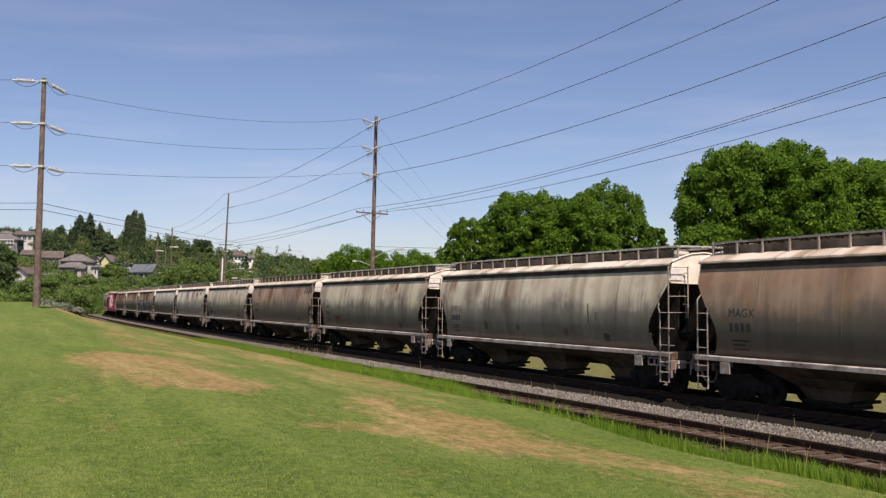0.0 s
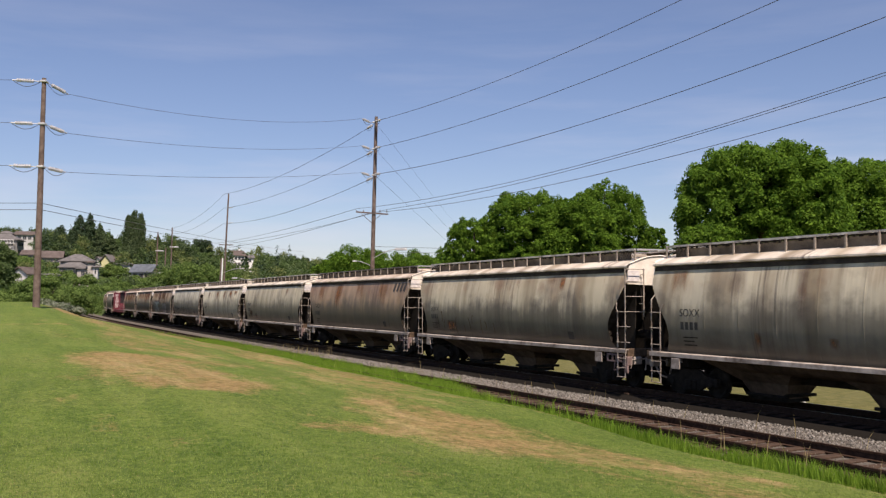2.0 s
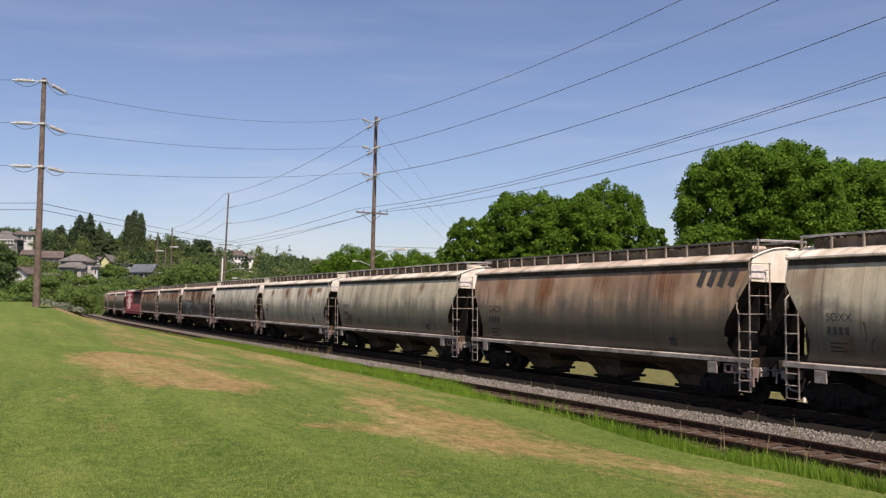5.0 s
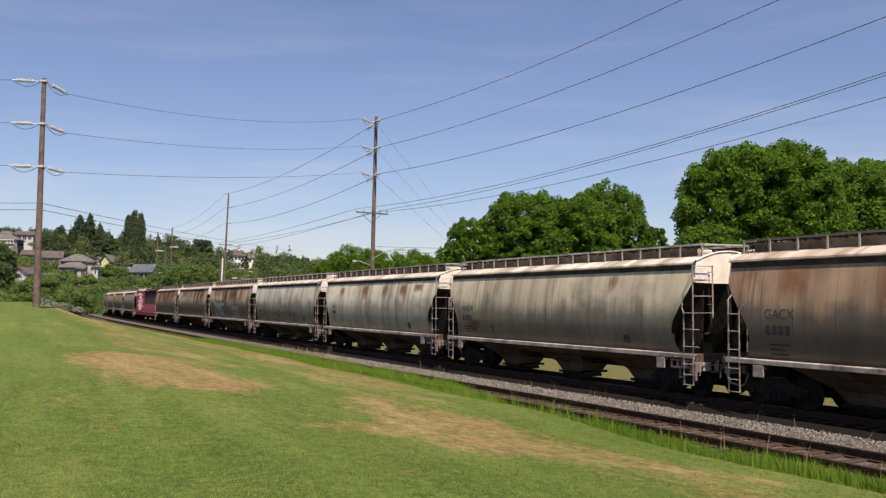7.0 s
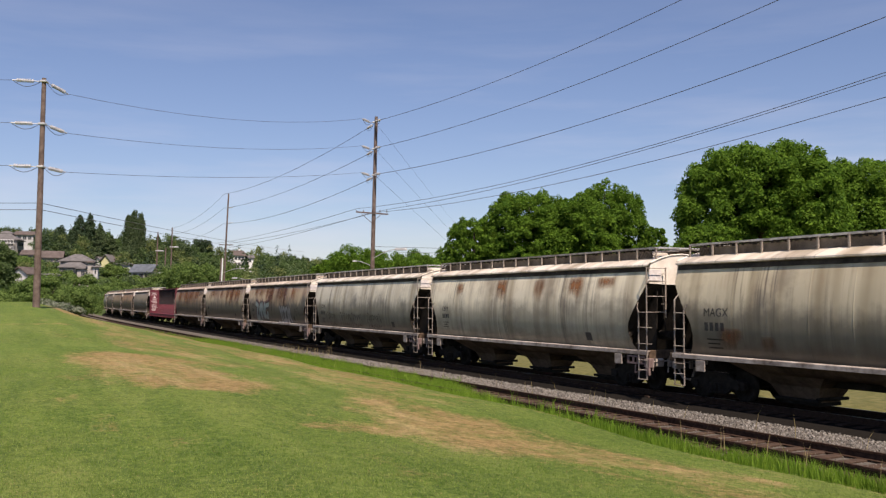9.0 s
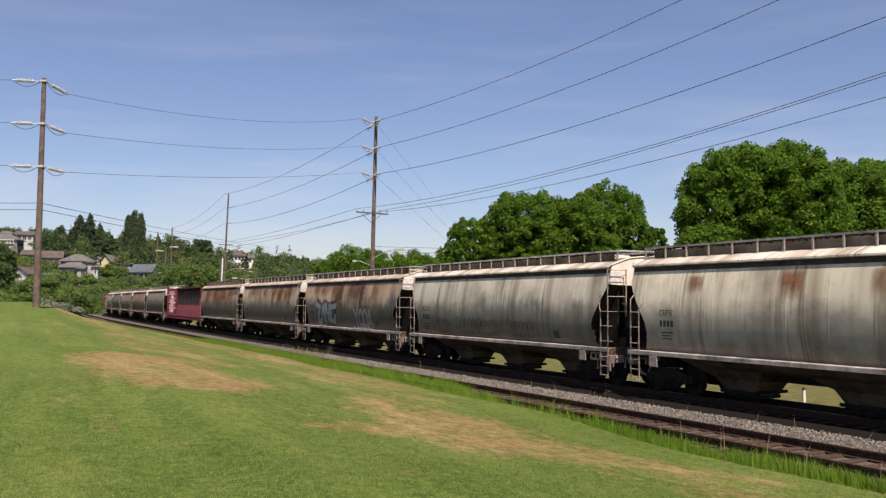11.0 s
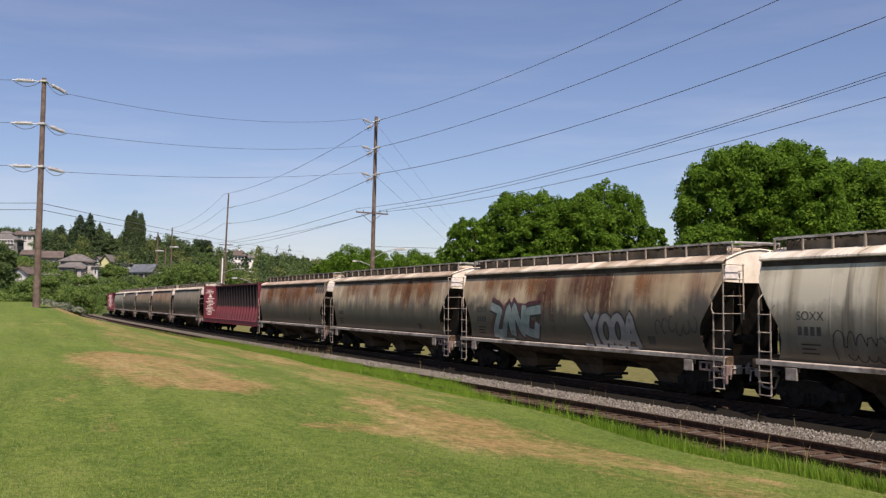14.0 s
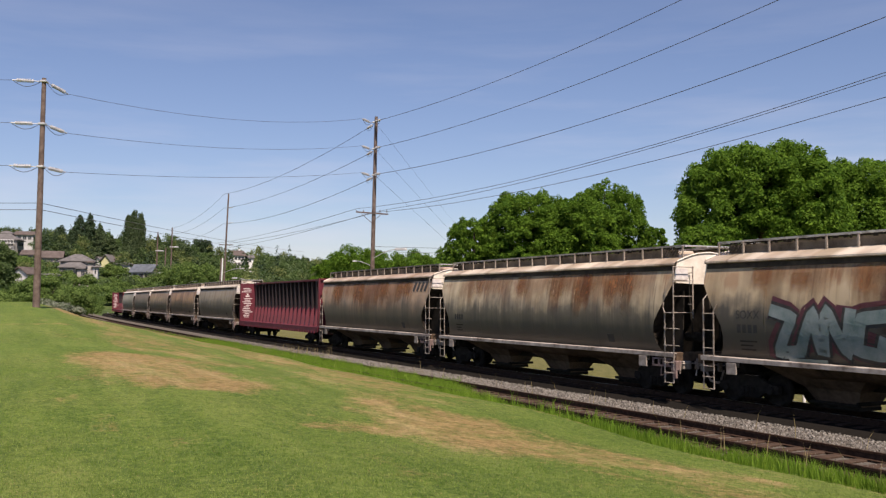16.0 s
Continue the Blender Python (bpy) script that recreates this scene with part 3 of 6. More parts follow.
def build_ballast():
    """Crushed stone heaped between the two tracks and round the ties: many small angular pieces."""
    rng = np.random.default_rng(3)
    base = np.array([(1, 0, 0), (-0.9, 0.2, 0.1), (0.1, 1, 0), (0, -0.95, 0.15), (0.15, 0, 0.8), (0, 0.1, -0.8)])
    tris = [(0, 2, 4), (2, 1, 4), (1, 3, 4), (3, 0, 4), (2, 0, 5), (1, 2, 5), (3, 1, 5), (0, 3, 5)]
    V, F = [], []
    n = 31000
    s = rng.uniform(-17, 60, n) * rng.uniform(0.25, 1, n) ** 0.5
    s = np.where(rng.random(n) < 0.75, rng.uniform(-17, 26, n), s)
    d = np.where(rng.random(n) < 0.74, rng.uniform(3.62, 5.75, n), rng.uniform(6.1, 7.9, n))
    for si, di in zip(s, d):
        hz = float(np.interp(di, [3.40, 3.75, 4.6, 5.7, 8.05], [-0.36, -0.03, -0.01, -0.045, -0.07]))
        x, y, z, _ = track(si, di, hz + rng.uniform(-0.01, 0.035))
        size = rng.uniform(0.016, 0.036) * (0.5 if di > 6 else 1)
        q = np.array(Euler(rng.uniform(0, 6.28, 3)).to_matrix())
        k = len(V)
        V.extend((base * rng.uniform(0.65, 1.25, (6, 3)) * size) @ q.T + (x, y, z))
        F.extend([(a + k, b + k, c + k) for a, b, c in tris])
    ob = part("ballast_stones", flat_mesh("ballast_stones", V, F), M_BALLAST)
    tagged(ob, "loose grey crushed stone heaped between the tracks", "ballast", kind="stuff")


build_ballast()

road = part("road", strip("road", -160, 230, [(-9.5, -0.32), (-19.5, -0.32)], None, 2.0), M_ASPHALT)
tagged(road, "grey asphalt road running behind the railway", "road", kind="structure")


# ---- long grass along the siding ----
def blades(name, count, place, height, width, material, label, category, seed, bend=(0.05, 0.55), short=False):
    rng = np.random.default_rng(seed)
    x, y, z = place(rng, count)
    n = len(x)
    h, w = rng.uniform(*height, n), rng.uniform(*width, n)
    a, la = rng.uniform(0, 2 * np.pi, n), rng.uniform(0, 2 * np.pi, n)
    lean = rng.uniform(*bend, n) * h
    p = np.stack([x, y, z], 1)
    o = np.stack([np.cos(a) * w, np.sin(a) * w, 0 * w], 1)
    t = np.stack([np.cos(la) * lean, np.sin(la) * lean, 0 * h], 1)
    up = np.stack([0 * h, 0 * h, h], 1)
    if short:                          # mown: one pointed blade each
        V = np.stack([p - o, p + o, p + t + up], 1).reshape(-1, 3)
        ob = part(name, tri_mesh(name, V, np.arange(3 * n).reshape(-1, 3)), material)
        return tagged(ob, label, category, kind="stuff")
    V = np.stack([p - o, p + o, p + t * 0.35 + o * 0.7 + up * 0.6, p + t * 0.35 - o * 0.7 + up * 0.6, p + t + up], 1).reshape(-1, 3)
    k = np.arange(n)[:, None] * 5
    F = np.concatenate([k + [0, 1, 2], k + [0, 2, 3], k + [3, 2, 4]], 1).reshape(-1, 3)
    ob = part(name, tri_mesh(name, V, F), material)
    return tagged(ob, label, category, kind="stuff")


def verge(rng, n):
    s = np.where(rng.random(n) < 0.7, rng.uniform(-16, 30, n), rng.uniform(30, 75, n))
    s = np.sort(s)
    lump = 0.5 + 0.5 * np.sin(s * 0.9) * np.sin(s * 0.37 + 2)
    d = 7.95 + 0.2 * lump + rng.beta(1.4, 1.6, n) * (lawn_edge(s) + 0.1 - 7.95)
    over = (rng.random(n) < 0.16) & (s > 12)
    d = np.where(over, rng.uniform(6.6, 8.0, n), d)
    x, y, _, _ = track(s, d)
    return x, y, np.maximum(ground_z(x, y), np.where(d < 8.3, -0.08, -9)) - 0.02


blades("verge_grass", 54000, verge, (0.10, 0.34), (0.004, 0.009), M_BLADE, "bright green unmown grass beside the siding", "grass", 5)


def siding_grass(rng, n):
    s = np.clip(rng.beta(1.5, 1.6, n) * 48 - 1, -1, 47)
    lump = np.sin(s * 1.7) * np.sin(s * 0.53 + 1)
    d = 8.3 - rng.beta(1.3, 1.3, n) * (2.2 + 0.4 * lump) * smooth((s + 2) / 9)
    x, y, _, _ = track(s, d)
    return x, y, np.maximum(ground_z(x, y), -0.08) - 0.02


blades("siding_grass", 40000, siding_grass, (0.20, 0.44), (0.004, 0.009), M_BLADE, "bright green grass grown over the siding's ties", "grass", 7)


def verge_tufts(rng, n):
    s = rng.uniform(-15, 60, 130)[rng.integers(0, 130, n)]
    s = s + rng.normal(0, 0.16, n)
    d = 8.1 + 0.5 * np.sin(s * 5.1) ** 2 + rng.normal(0, 0.14, n)
    x, y, _, _ = track(s, d)
    return x, y, np.maximum(ground_z(x, y), -0.2) - 0.02


blades("grass_tufts", 11000, verge_tufts, (0.22, 0.50), (0.004, 0.010), M_BLADE, "taller tufts of bright green grass at the siding's edge", "grass", 6)


def dry_heads(rng, n):
    s = np.where(rng.random(n) < 0.5, 27 + rng.normal(0, 2.2, n), rng.uniform(-14, 50, n))
    d = np.where(rng.random(n) < 0.6, 8.0, 5.0) + rng.normal(0, 0.3, n)
    x, y, _, _ = track(s, d)
    return x, y, np.maximum(ground_z(x, y), -0.05)


blades("dry_weeds", 380, dry_heads, (0.25, 0.75), (0.004, 0.009), M_SEED, "thin straw-coloured weeds among the ballast", "weeds", 8)


def lawn_blades(rng, n):
    x, y = rng.uniform(-1, 1, n), 5.8 * (26.0 / 5.8) ** rng.random(n)
    x = x * (0.52 * y + 0.4)
    s, d = along(x, y)
    clump = np.sin(x * 2.3 + 1.7 * np.sin(y * 1.9)) * np.sin(y * 2.9 + np.sin(x * 1.3))
    ok = (d > lawn_edge(s) + 0.1) & (rng.random(n) > 1.05 * dryness(x, y, s, d)) & (rng.random(n) < 0.72 + 0.28 * clump)
    x, y = x[ok], y[ok]
    return x, y, ground_z(x, y) - 0.008


def straw_blades(rng, n):
    x, y = rng.uniform(-1, 1, n), 7.5 * (32.0 / 7.5) ** rng.random(n)
    x = x * (0.52 * y + 0.4)
    s, d = along(x, y)
    ok = (d > lawn_edge(s) + 0.1) & (rng.random(n) < 0.06 + 0.9 * dryness(x, y, s, d))
    x, y = x[ok], y[ok]
    return x, y, ground_z(x, y) - 0.008


blades("lawn_blades", 210000, lawn_blades, (0.022, 0.050), (0.0025, 0.0055), foliage("mown_blades", (0.070, 0.150, 0.012), (0.340, 0.410, 0.120), 0.5),
       "short mown blades of the lawn", "grass", 9, (0.1, 0.9), True)
blades("straw_blades", 60000, straw_blades, (0.014, 0.034), (0.003, 0.008), foliage("parched_blades", (0.15, 0.105, 0.040), (0.42, 0.32, 0.16), 0.3),
       "parched straw-coloured blades of the lawn", "grass", 10, (0.8, 2.2), True)


# ---- the train ----
HALF = 8.5           # half the length over the sills
BODY = 8.26          # half the length of the tank and roof
PROFILE = [(1.405, 1.36), (1.487, 1.6), (1.549, 1.85), (1.59, 2.1), (1.61, 2.45), (1.604, 2.7), (1.584, 2.95), (1.551, 3.2), (1.516, 3.4), (1.472, 3.6), (1.421, 3.8), (1.362, 4.0), (1.300, 4.18)]


def recess(z):
    """How far the side sheet draws back from the body's end at a height."""
    return float(np.interp(z, [1.36, 1.6, 1.95, 2.3, 2.75, 3.2, 3.54, 4.0, 4.18], [0.60, 0.79, 0.89, 0.83, 0.52, 0.21, 0.0, 0.02, 0.10]))


def side_y(z):
    return float(np.interp(z, [p[1] for p in PROFILE], [p[0] for p in PROFILE]))


def hopper_mesh_tank():
    bm = bmesh.new()
    zs = np.concatenate([np.linspace(1.36, 3.4, 15), [3.55, 3.7, 3.86, 4.02, 4.18]])
    for sg in (-1, 1):
        rings = []
        for f in np.linspace(-1, 1, 25):
            rings.append([(f * (BODY - recess(z)), sg * side_y(z), z) for z in zs])
        loft(bm, rings, closed=False)
    bmesh.ops.recalc_face_normals(bm, faces=bm.faces)
    for f in bm.faces:
        if f.normal.y * f.calc_center_median().y < 0:
            f.normal_flip()
    return bm


def hopper_mesh_seam(sg, x):
    """A lapped weld down the side sheets at x."""
    bm = bmesh.new()
    loft(bm, [[(x - 0.022, sg * (y + 0.001), z), (x - 0.012, sg * (y + 0.005), z), (x + 0.012, sg * (y + 0.005), z), (x + 0.022, sg * (y + 0.001), z)] for y, z in PROFILE], closed=False)
    return bm


def hopper_mesh_slope(sx):
    """The sloping end sheets, folded in from the edges of the side sheets."""
    bm = bmesh.new()
    zs = np.linspace(1.36, 3.58, 12)
    deep = lambda z: float(np.interp(z, [1.36, 3.58], [1.75, 0.06]))
    rings = []
    for z in zs:
        y = side_y(z)
        e = BODY - recess(z) - 0.01
        xe, xi = sx * e, sx * min(BODY - deep(z), e - 0.04)
        xm = sx * (e - 0.12)
        rings.append([(xe, -y, z), (xm, -y * 0.93, z), (xi, -y * 0.62, z), (xi, y * 0.62, z), (xm, y * 0.93, z), (xe, y, z)])
    loft(bm, rings, closed=False)
    bmesh.ops.recalc_face_normals(bm, faces=bm.faces)
    return bm


def hopper_mesh_eave_shade(sg):
    """The sooty angle that joins the side sheets to the roof, the eave's shade painted into its colour."""
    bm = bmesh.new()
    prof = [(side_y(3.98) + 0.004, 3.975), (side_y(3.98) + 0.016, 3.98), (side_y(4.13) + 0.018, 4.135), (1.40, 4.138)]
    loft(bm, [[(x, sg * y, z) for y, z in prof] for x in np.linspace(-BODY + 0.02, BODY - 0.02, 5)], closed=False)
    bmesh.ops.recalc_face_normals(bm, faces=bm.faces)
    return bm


def hopper_mesh_roof():
    bm = bmesh.new()
    arch = [(1.385, 4.13), (1.435, 4.155), (1.43, 4.205), (1.37, 4.25), (1.05, 4.375), (0.80, 4.46), (0.5, 4.535), (0, 4.58)]
    prof = arch + [(-y, z) for y, z in arch[-2::-1]]
    rings = [[(x, y, z) for y, z in prof] for x in np.linspace(-BODY - 0.03, BODY + 0.03, 23)]
    loft(bm, rings, closed=False)
    loft(bm, [[(x, y, 3.94) for y in (-1.385, -1.20)] for x in (-BODY + 0.01, BODY - 0.01)], closed=False)
    loft(bm, [[(x, y, 3.94) for y in (1.20, 1.385)] for x in (-BODY, BODY)], closed=False)
    bmesh.ops.recalc_face_normals(bm, faces=bm.faces)
    return bm


def hopper_mesh_panel(sx):
    """The upright end panel under the roof's arch."""
    bm = bmesh.new()
    top = [(1.33, 4.25), (1.05, 4.36), (0.80, 4.445), (0.5, 4.52), (0, 4.565), (-0.5, 4.52), (-0.80, 4.445), (-1.05, 4.36), (-1.33, 4.25)]
    x = sx * BODY
    ring = [(y, z) for y, z in top] + [(-1.42, 3.58), (-0.7, 3.55), (0.7, 3.55), (1.42, 3.58)]
    loft(bm, [[(x, y, z) for y, z in ring], [(x + sx * 0.035, y, z) for y, z in ring]], caps=True)
    for sg in (-1, 1):          # folded corner posts
        box(bm, (x - sx * 0.05, sg * 1.335, 3.90), (0.20, 0.08, 0.62), rot=Matrix.Rotation(sg * 0.27, 3, 'X'), bev=0.01)
    sweep(bm, [(x + sx * 0.05, y * 1.02, z + 0.012) for y, z in top], 0.028, 5)          # rolled rim of the roof's end
    bmesh.ops.recalc_face_normals(bm, faces=bm.faces)
    return bm


def hopper_mesh_runway(sg):
    """One long grating of the roof walk."""
    bm = bmesh.new()
    for y in (0.62, 0.70, 0.78, 0.86):
        box(bm, (0, sg * y, 4.785), (2 * BODY - 0.7, 0.03, 0.04))
    for x in np.arange(-7.6, 7.7, 0.35):
        box(bm, (x, sg * 0.77, 4.760), (0.04, 0.30, 0.02))
    box(bm, (0, sg * 0.955, 4.792), (2 * BODY - 0.3, 0.022, 0.05))
    return bm


def hopper_mesh_clips(sg):
    """The dark underside of the walk: clips, bolts and a stiffener."""
    bm = bmesh.new()
    rng = random.Random(6)
    box(bm, (0, sg * 0.90, 4.735), (2 * BODY - 0.6, 0.03, 0.045))
    for x in np.arange(-7.9, 8.0, 0.23):
        if rng.random() < 0.75:
            box(bm, (x + rng.uniform(-0.06, 0.06), sg * 0.93, 4.705), (rng.uniform(0.04, 0.13), 0.05, rng.uniform(0.03, 0.09)))
    for sx in (-1, 1):                 # crossed mesh where the walk comes down to the roof's end
        for k in range(6):
            for lean in (-1, 1):
                a = sx * (BODY - 0.95 + 0.14 * k)
                rod(bm, (a - lean * 0.12, sg * 0.965, 4.44), (a + lean * 0.12, sg * 0.965, 4.72), 0.008, 4)
    return bm


def hopper_mesh_post():
    bm = bmesh.new()
    box(bm, (0, 0, 0.19), (0.065, 0.045, 0.38), bev=0.006)
    box(bm, (0, 0.12, 0.0), (0.07, 0.28, 0.03))
    return bm


def hopper_mesh_hatch():
    bm = bmesh.new()
    box(bm, (0, 0, 4.62), (2 * BODY - 2.0, 0.66, 0.12), taper=(1, 0.85), bev=0.03)
    for x in np.arange(-6.3, 6.4, 0.9):
        box(bm, (x, 0, 4.690), (0.07, 0.74, 0.05))
    return bm


def hopper_mesh_sill(sg):
    bm = bmesh.new()
    prof = [(1.52, 1.375), (1.665, 1.36), (1.672, 1.345), (1.672, 1.235), (1.60, 1.222), (1.60, 1.33), (1.50, 1.345)]
    loft(bm, [[(x, sg * y, z) for y, z in prof] for x in (-HALF + 0.28, HALF - 0.02)], caps=True)
    # ledge under the tank
    loft(bm, [[(x, sg * y, z) for y, z in ((1.25, 1.34), (1.56, 1.36))] for x in (-HALF + 0.9, HALF - 0.9)], closed=False)
    bmesh.ops.recalc_face_normals(bm, faces=bm.faces)
    return bm


def hopper_mesh_belly():
    """Rounded lower sheets from the sill in to the middle."""
    bm = bmesh.new()
    prof = [(1.48, 1.28), (1.30, 1.07), (1.02, 0.93), (0.6, 0.87)]
    prof = prof + [(-y, z) for y, z in prof[::-1]]
    rings = []
    for x, k in ((-6.3, 0.1), (-5.5, 0.55), (-4.7, 1.0), (4.7, 1.0), (5.5, 0.55), (6.3, 0.1)):
        rings.append([(x, y, 1.30 - (1.30 - z) * k) for y, z in prof])
    loft(bm, rings, closed=False)
    bmesh.ops.recalc_face_normals(bm, faces=bm.faces)
    return bm


def hopper_mesh_bay():
    """One discharge hopper with its outlet gate."""
    bm = bmesh.new()
    def ring(x, y, z, cx=0):
        return [(cx - x, -y, z), (cx + x, -y, z), (cx + x, y, z), (cx - x, y, z)]
    loft(bm, [ring(1.90, 1.38, 1.24), ring(1.42, 1.02, 0.95), ring(0.90, 0.60, 0.62), ring(0.70, 0.42, 0.26), ring(0.70, 0.42, 0.18)], caps=True)
    for sg in (-1, 1):
        box(bm, (0, sg * 0.5, 0.55), (1.1, 0.05, 0.35), rot=Matrix.Rotation(sg * -0.5, 3, "X"))
    return bm


def hopper_mesh_gate():
    bm = bmesh.new()
    box(bm, (0, 0, 0.15), (1.45, 0.86, 0.10), bev=0.01)
    rod(bm, (-0.8, -0.5, 0.24), (0.8, -0.5, 0.24), 0.05, 8)
    rod(bm, (0.8, -0.6, 0.30), (0.8, 0.6, 0.30), 0.05, 8)
    return bm


def ladder_mesh(kind):
    bm = bmesh.new()
    if kind == "side_front":        # at the leading end: one rail goes up to the roof
        for x, z0, z1 in ((-0.42, 0.42, 2.66), (0.0, 0.42, 4.10)):
            box(bm, (x, 0, (z0 + z1) / 2), (0.045, 0.025, z1 - z0), bev=0.004)
        for z in (0.43, 0.74, 1.06, 1.60, 2.13, 2.63):
            rod(bm, (-0.44, -0.02, z), (0.28 if 1.5 < z < 2.5 else 0.03, -0.02, z), 0.015)
        rod(bm, (-0.42, 0, 2.64), (-0.52, 0.02, 2.78), 0.016)
        rod(bm, (-0.52, 0.02, 2.78), (-0.54, 0.06, 2.96), 0.016)
        for z in (3.15, 3.65, 4.08):
            rod(bm, (0, 0, z), (-0.20, 0.30, z), 0.013)
    elif kind == "side_rear":
        for x, z0, z1 in ((0.38, 0.38, 3.05), (0.81, 0.38, 2.72)):
            box(bm, (x, 0, (z0 + z1) / 2), (0.045, 0.025, z1 - z0), bev=0.004)
        for z in (0.39, 0.74, 1.06, 1.60, 2.13, 2.63):
            rod(bm, (0.36, -0.02, z), (0.84, -0.02, z), 0.015)
        rod(bm, (0.81, 0, 2.70), (0.93, 0.03, 2.90), 0.016)
        rod(bm, (0.38, 0, 3.04), (0.45, 0.2, 3.30), 0.016)
    elif kind == "end":
        box(bm, (0, 0.80, 3.28), (0.025, 0.045, 1.66), bev=0.004)
        for z in (2.63, 3.15, 3.65, 4.08):
            rod(bm, (0.01, 0.0, z), (0.01, 0.83, z), 0.015)
        for z in (2.9, 3.9):
            rod(bm, (0, 0.80, z), (-0.22, 0.80, z), 0.013)
    return bm


def end_frame_mesh(sx):
    """Sill ends, draft box and the struts that hold up the overhanging body."""
    bm = bmesh.new()
    box(bm, (sx * 6.9, 0, 0.98), (3.6, 0.52, 0.42), bev=0.02)
    box(bm, (sx * 6.9, 0, 1.10), (0.42, 2.7, 0.32), taper=(1, 1.1), bev=0.02)
    for y in (-0.5, 0.5):
        rod(bm, (sx * 8.1, y, 1.30), (sx * 8.22, y * 1.6, 3.52), 0.03, 6)
    for y in (-1.25, 1.25):
        box(bm, (sx * 6.9, y, 1.29), (2.8, 0.5, 0.05))
    web = [(HALF - 0.10, 1.2), (HALF - 0.10, 2.3), (HALF - 0.26, 3.50), (HALF - 1.9, 1.42), (HALF - 1.9, 1.2)]
    loft(bm, [[(sx * a, y, b) for a, b in web] for y in (-0.04, 0.04)], caps=True)
    shear = [(HALF - 0.45, 1.3), (HALF - 0.36, 3.44), (HALF - 0.62, 3.20), (HALF - 1.75, 1.5), (HALF - 1.75, 1.3)]
    for sg in (-1, 1):
        loft(bm, [[(sx * a, sg * y, b) for a, b in shear] for y in (0.90, 0.93)], caps=True)
    return bm


def jack_plate_mesh():
    bm = bmesh.new()
    box(bm, (0, 0, 0), (0.40, 0.04, 0.34), bev=0.01)
    box(bm, (0, 0.08, 0.1), (0.30, 0.16, 0.12))
    return bm


def step_box_mesh():
    """Bracing under the corner of the sill: an open frame, a gusset and the ladder's foot."""
    bm = bmesh.new()
    box(bm, (0.02, 0.10, 0.05), (0.26, 0.22, 0.30), bev=0.015)
    box(bm, (0.06, 0.02, -0.22), (0.16, 0.08, 0.26), bev=0.01)
    for z in (0.24, 0.02):
        box(bm, (-0.58, 0.03, z), (0.92, 0.05, 0.05))
    for x in (-1.0, -0.72, -0.30):
        box(bm, (x, 0.03, 0.13), (0.06, 0.05, 0.22))
    box(bm, (-0.50, 0.12, 0.12), (0.34, 0.03, 0.20))
    rod(bm, (-0.62, 0.02, -0.30), (0.10, 0.02, -0.10), 0.022)
    rod(bm, (-0.62, 0.02, -0.30), (-0.62, 0.05, 0.04), 0.022)
    return bm


def brake_mesh():
    bm = bmesh.new()
    rod(bm, (HALF - 0.75, -0.45, 1.85), (HALF - 0.15, -0.45, 1.85), 0.16, 10)
    rod(bm, (HALF - 0.3, 0.5, 1.4), (HALF - 0.3, 0.5, 2.5), 0.025)
    bmesh.ops.create_cone(bm, cap_ends=True, segments=14, radius1=0.26, radius2=0.26, depth=0.04,
                          matrix=Matrix.Translation((HALF + 0.1, 0.5, 2.5)) @ Matrix.Rotation(math.pi / 2, 4, "Y"))
    rod(bm, (HALF - 1.9, 0.3, 1.55), (HALF - 1.0, 0.3, 1.55), 0.22, 10)
    return bm


def coupler_mesh(sx):
    bm = bmesh.new()
    box(bm, (sx * (HALF + 0.12), 0, 0.88), (0.65, 0.16, 0.18), bev=0.02)
    box(bm, (sx * (HALF + 0.38), sx * 0.06, 0.88), (0.22, 0.34, 0.30), bev=0.04)
    rod(bm, (sx * (HALF + 0.1), -0.3, 0.75), (sx * (HALF + 0.42), -0.22, 0.45), 0.03, 6)
    return bm


def side_frame_mesh():
    """Cast truck side frame with spring nest and bearing ends."""
    bm = bmesh.new()
    ring = [(-1.15, 0.60), (-1.15, 0.38), (-0.62, 0.36), (-0.36, 0.20), (0.36, 0.20), (0.62, 0.36), (1.15, 0.38), (1.15, 0.60), (0.72, 0.66), (0.36, 0.84), (-0.36, 0.84), (-0.72, 0.66)]
    loft(bm, [[(x, -0.07, z) for x, z in ring], [(x, 0.07, z) for x, z in ring]], caps=True)
    for x in (-0.88, 0.88):
        rod(bm, (x, -0.13, 0.46), (x, 0.10, 0.46), 0.12, 10)
    for x in (-0.18, 0, 0.18):
        rod(bm, (x, -0.09, 0.24), (x, -0.09, 0.52), 0.07, 8)
    bmesh.ops.recalc_face_normals(bm, faces=bm.faces)
    return bm


def wheelset_mesh():
    bm = bmesh.new()
    rod(bm, (0, -0.95, 0), (0, 0.95, 0), 0.075, 10)
    prof = [(0.69, 0.10), (0.69, 0.24), (0.715, 0.38), (0.66, 0.41), (0.66, 0.485), (0.695, 0.46), (0.80, 0.455), (0.80, 0.39), (0.755, 0.36), (0.74, 0.24), (0.79, 0.12)]
    for sg in (-1, 1):
        rings = [[(r * math.cos(a), sg * y, r * math.sin(a)) for y, r in prof] for a in np.linspace(0, 2 * math.pi, 25)]
        loft(bm, rings, closed=True)
    bmesh.ops.recalc_face_normals(bm, faces=bm.faces)
    return bm


def mesh_of(name, bm, material, rounded=False):
    me = bpy.data.meshes.new(name)
    bm.to_mesh(me)
    bm.free()
    me.materials.append(material)
    if rounded:
        me.shade_smooth()
    return me


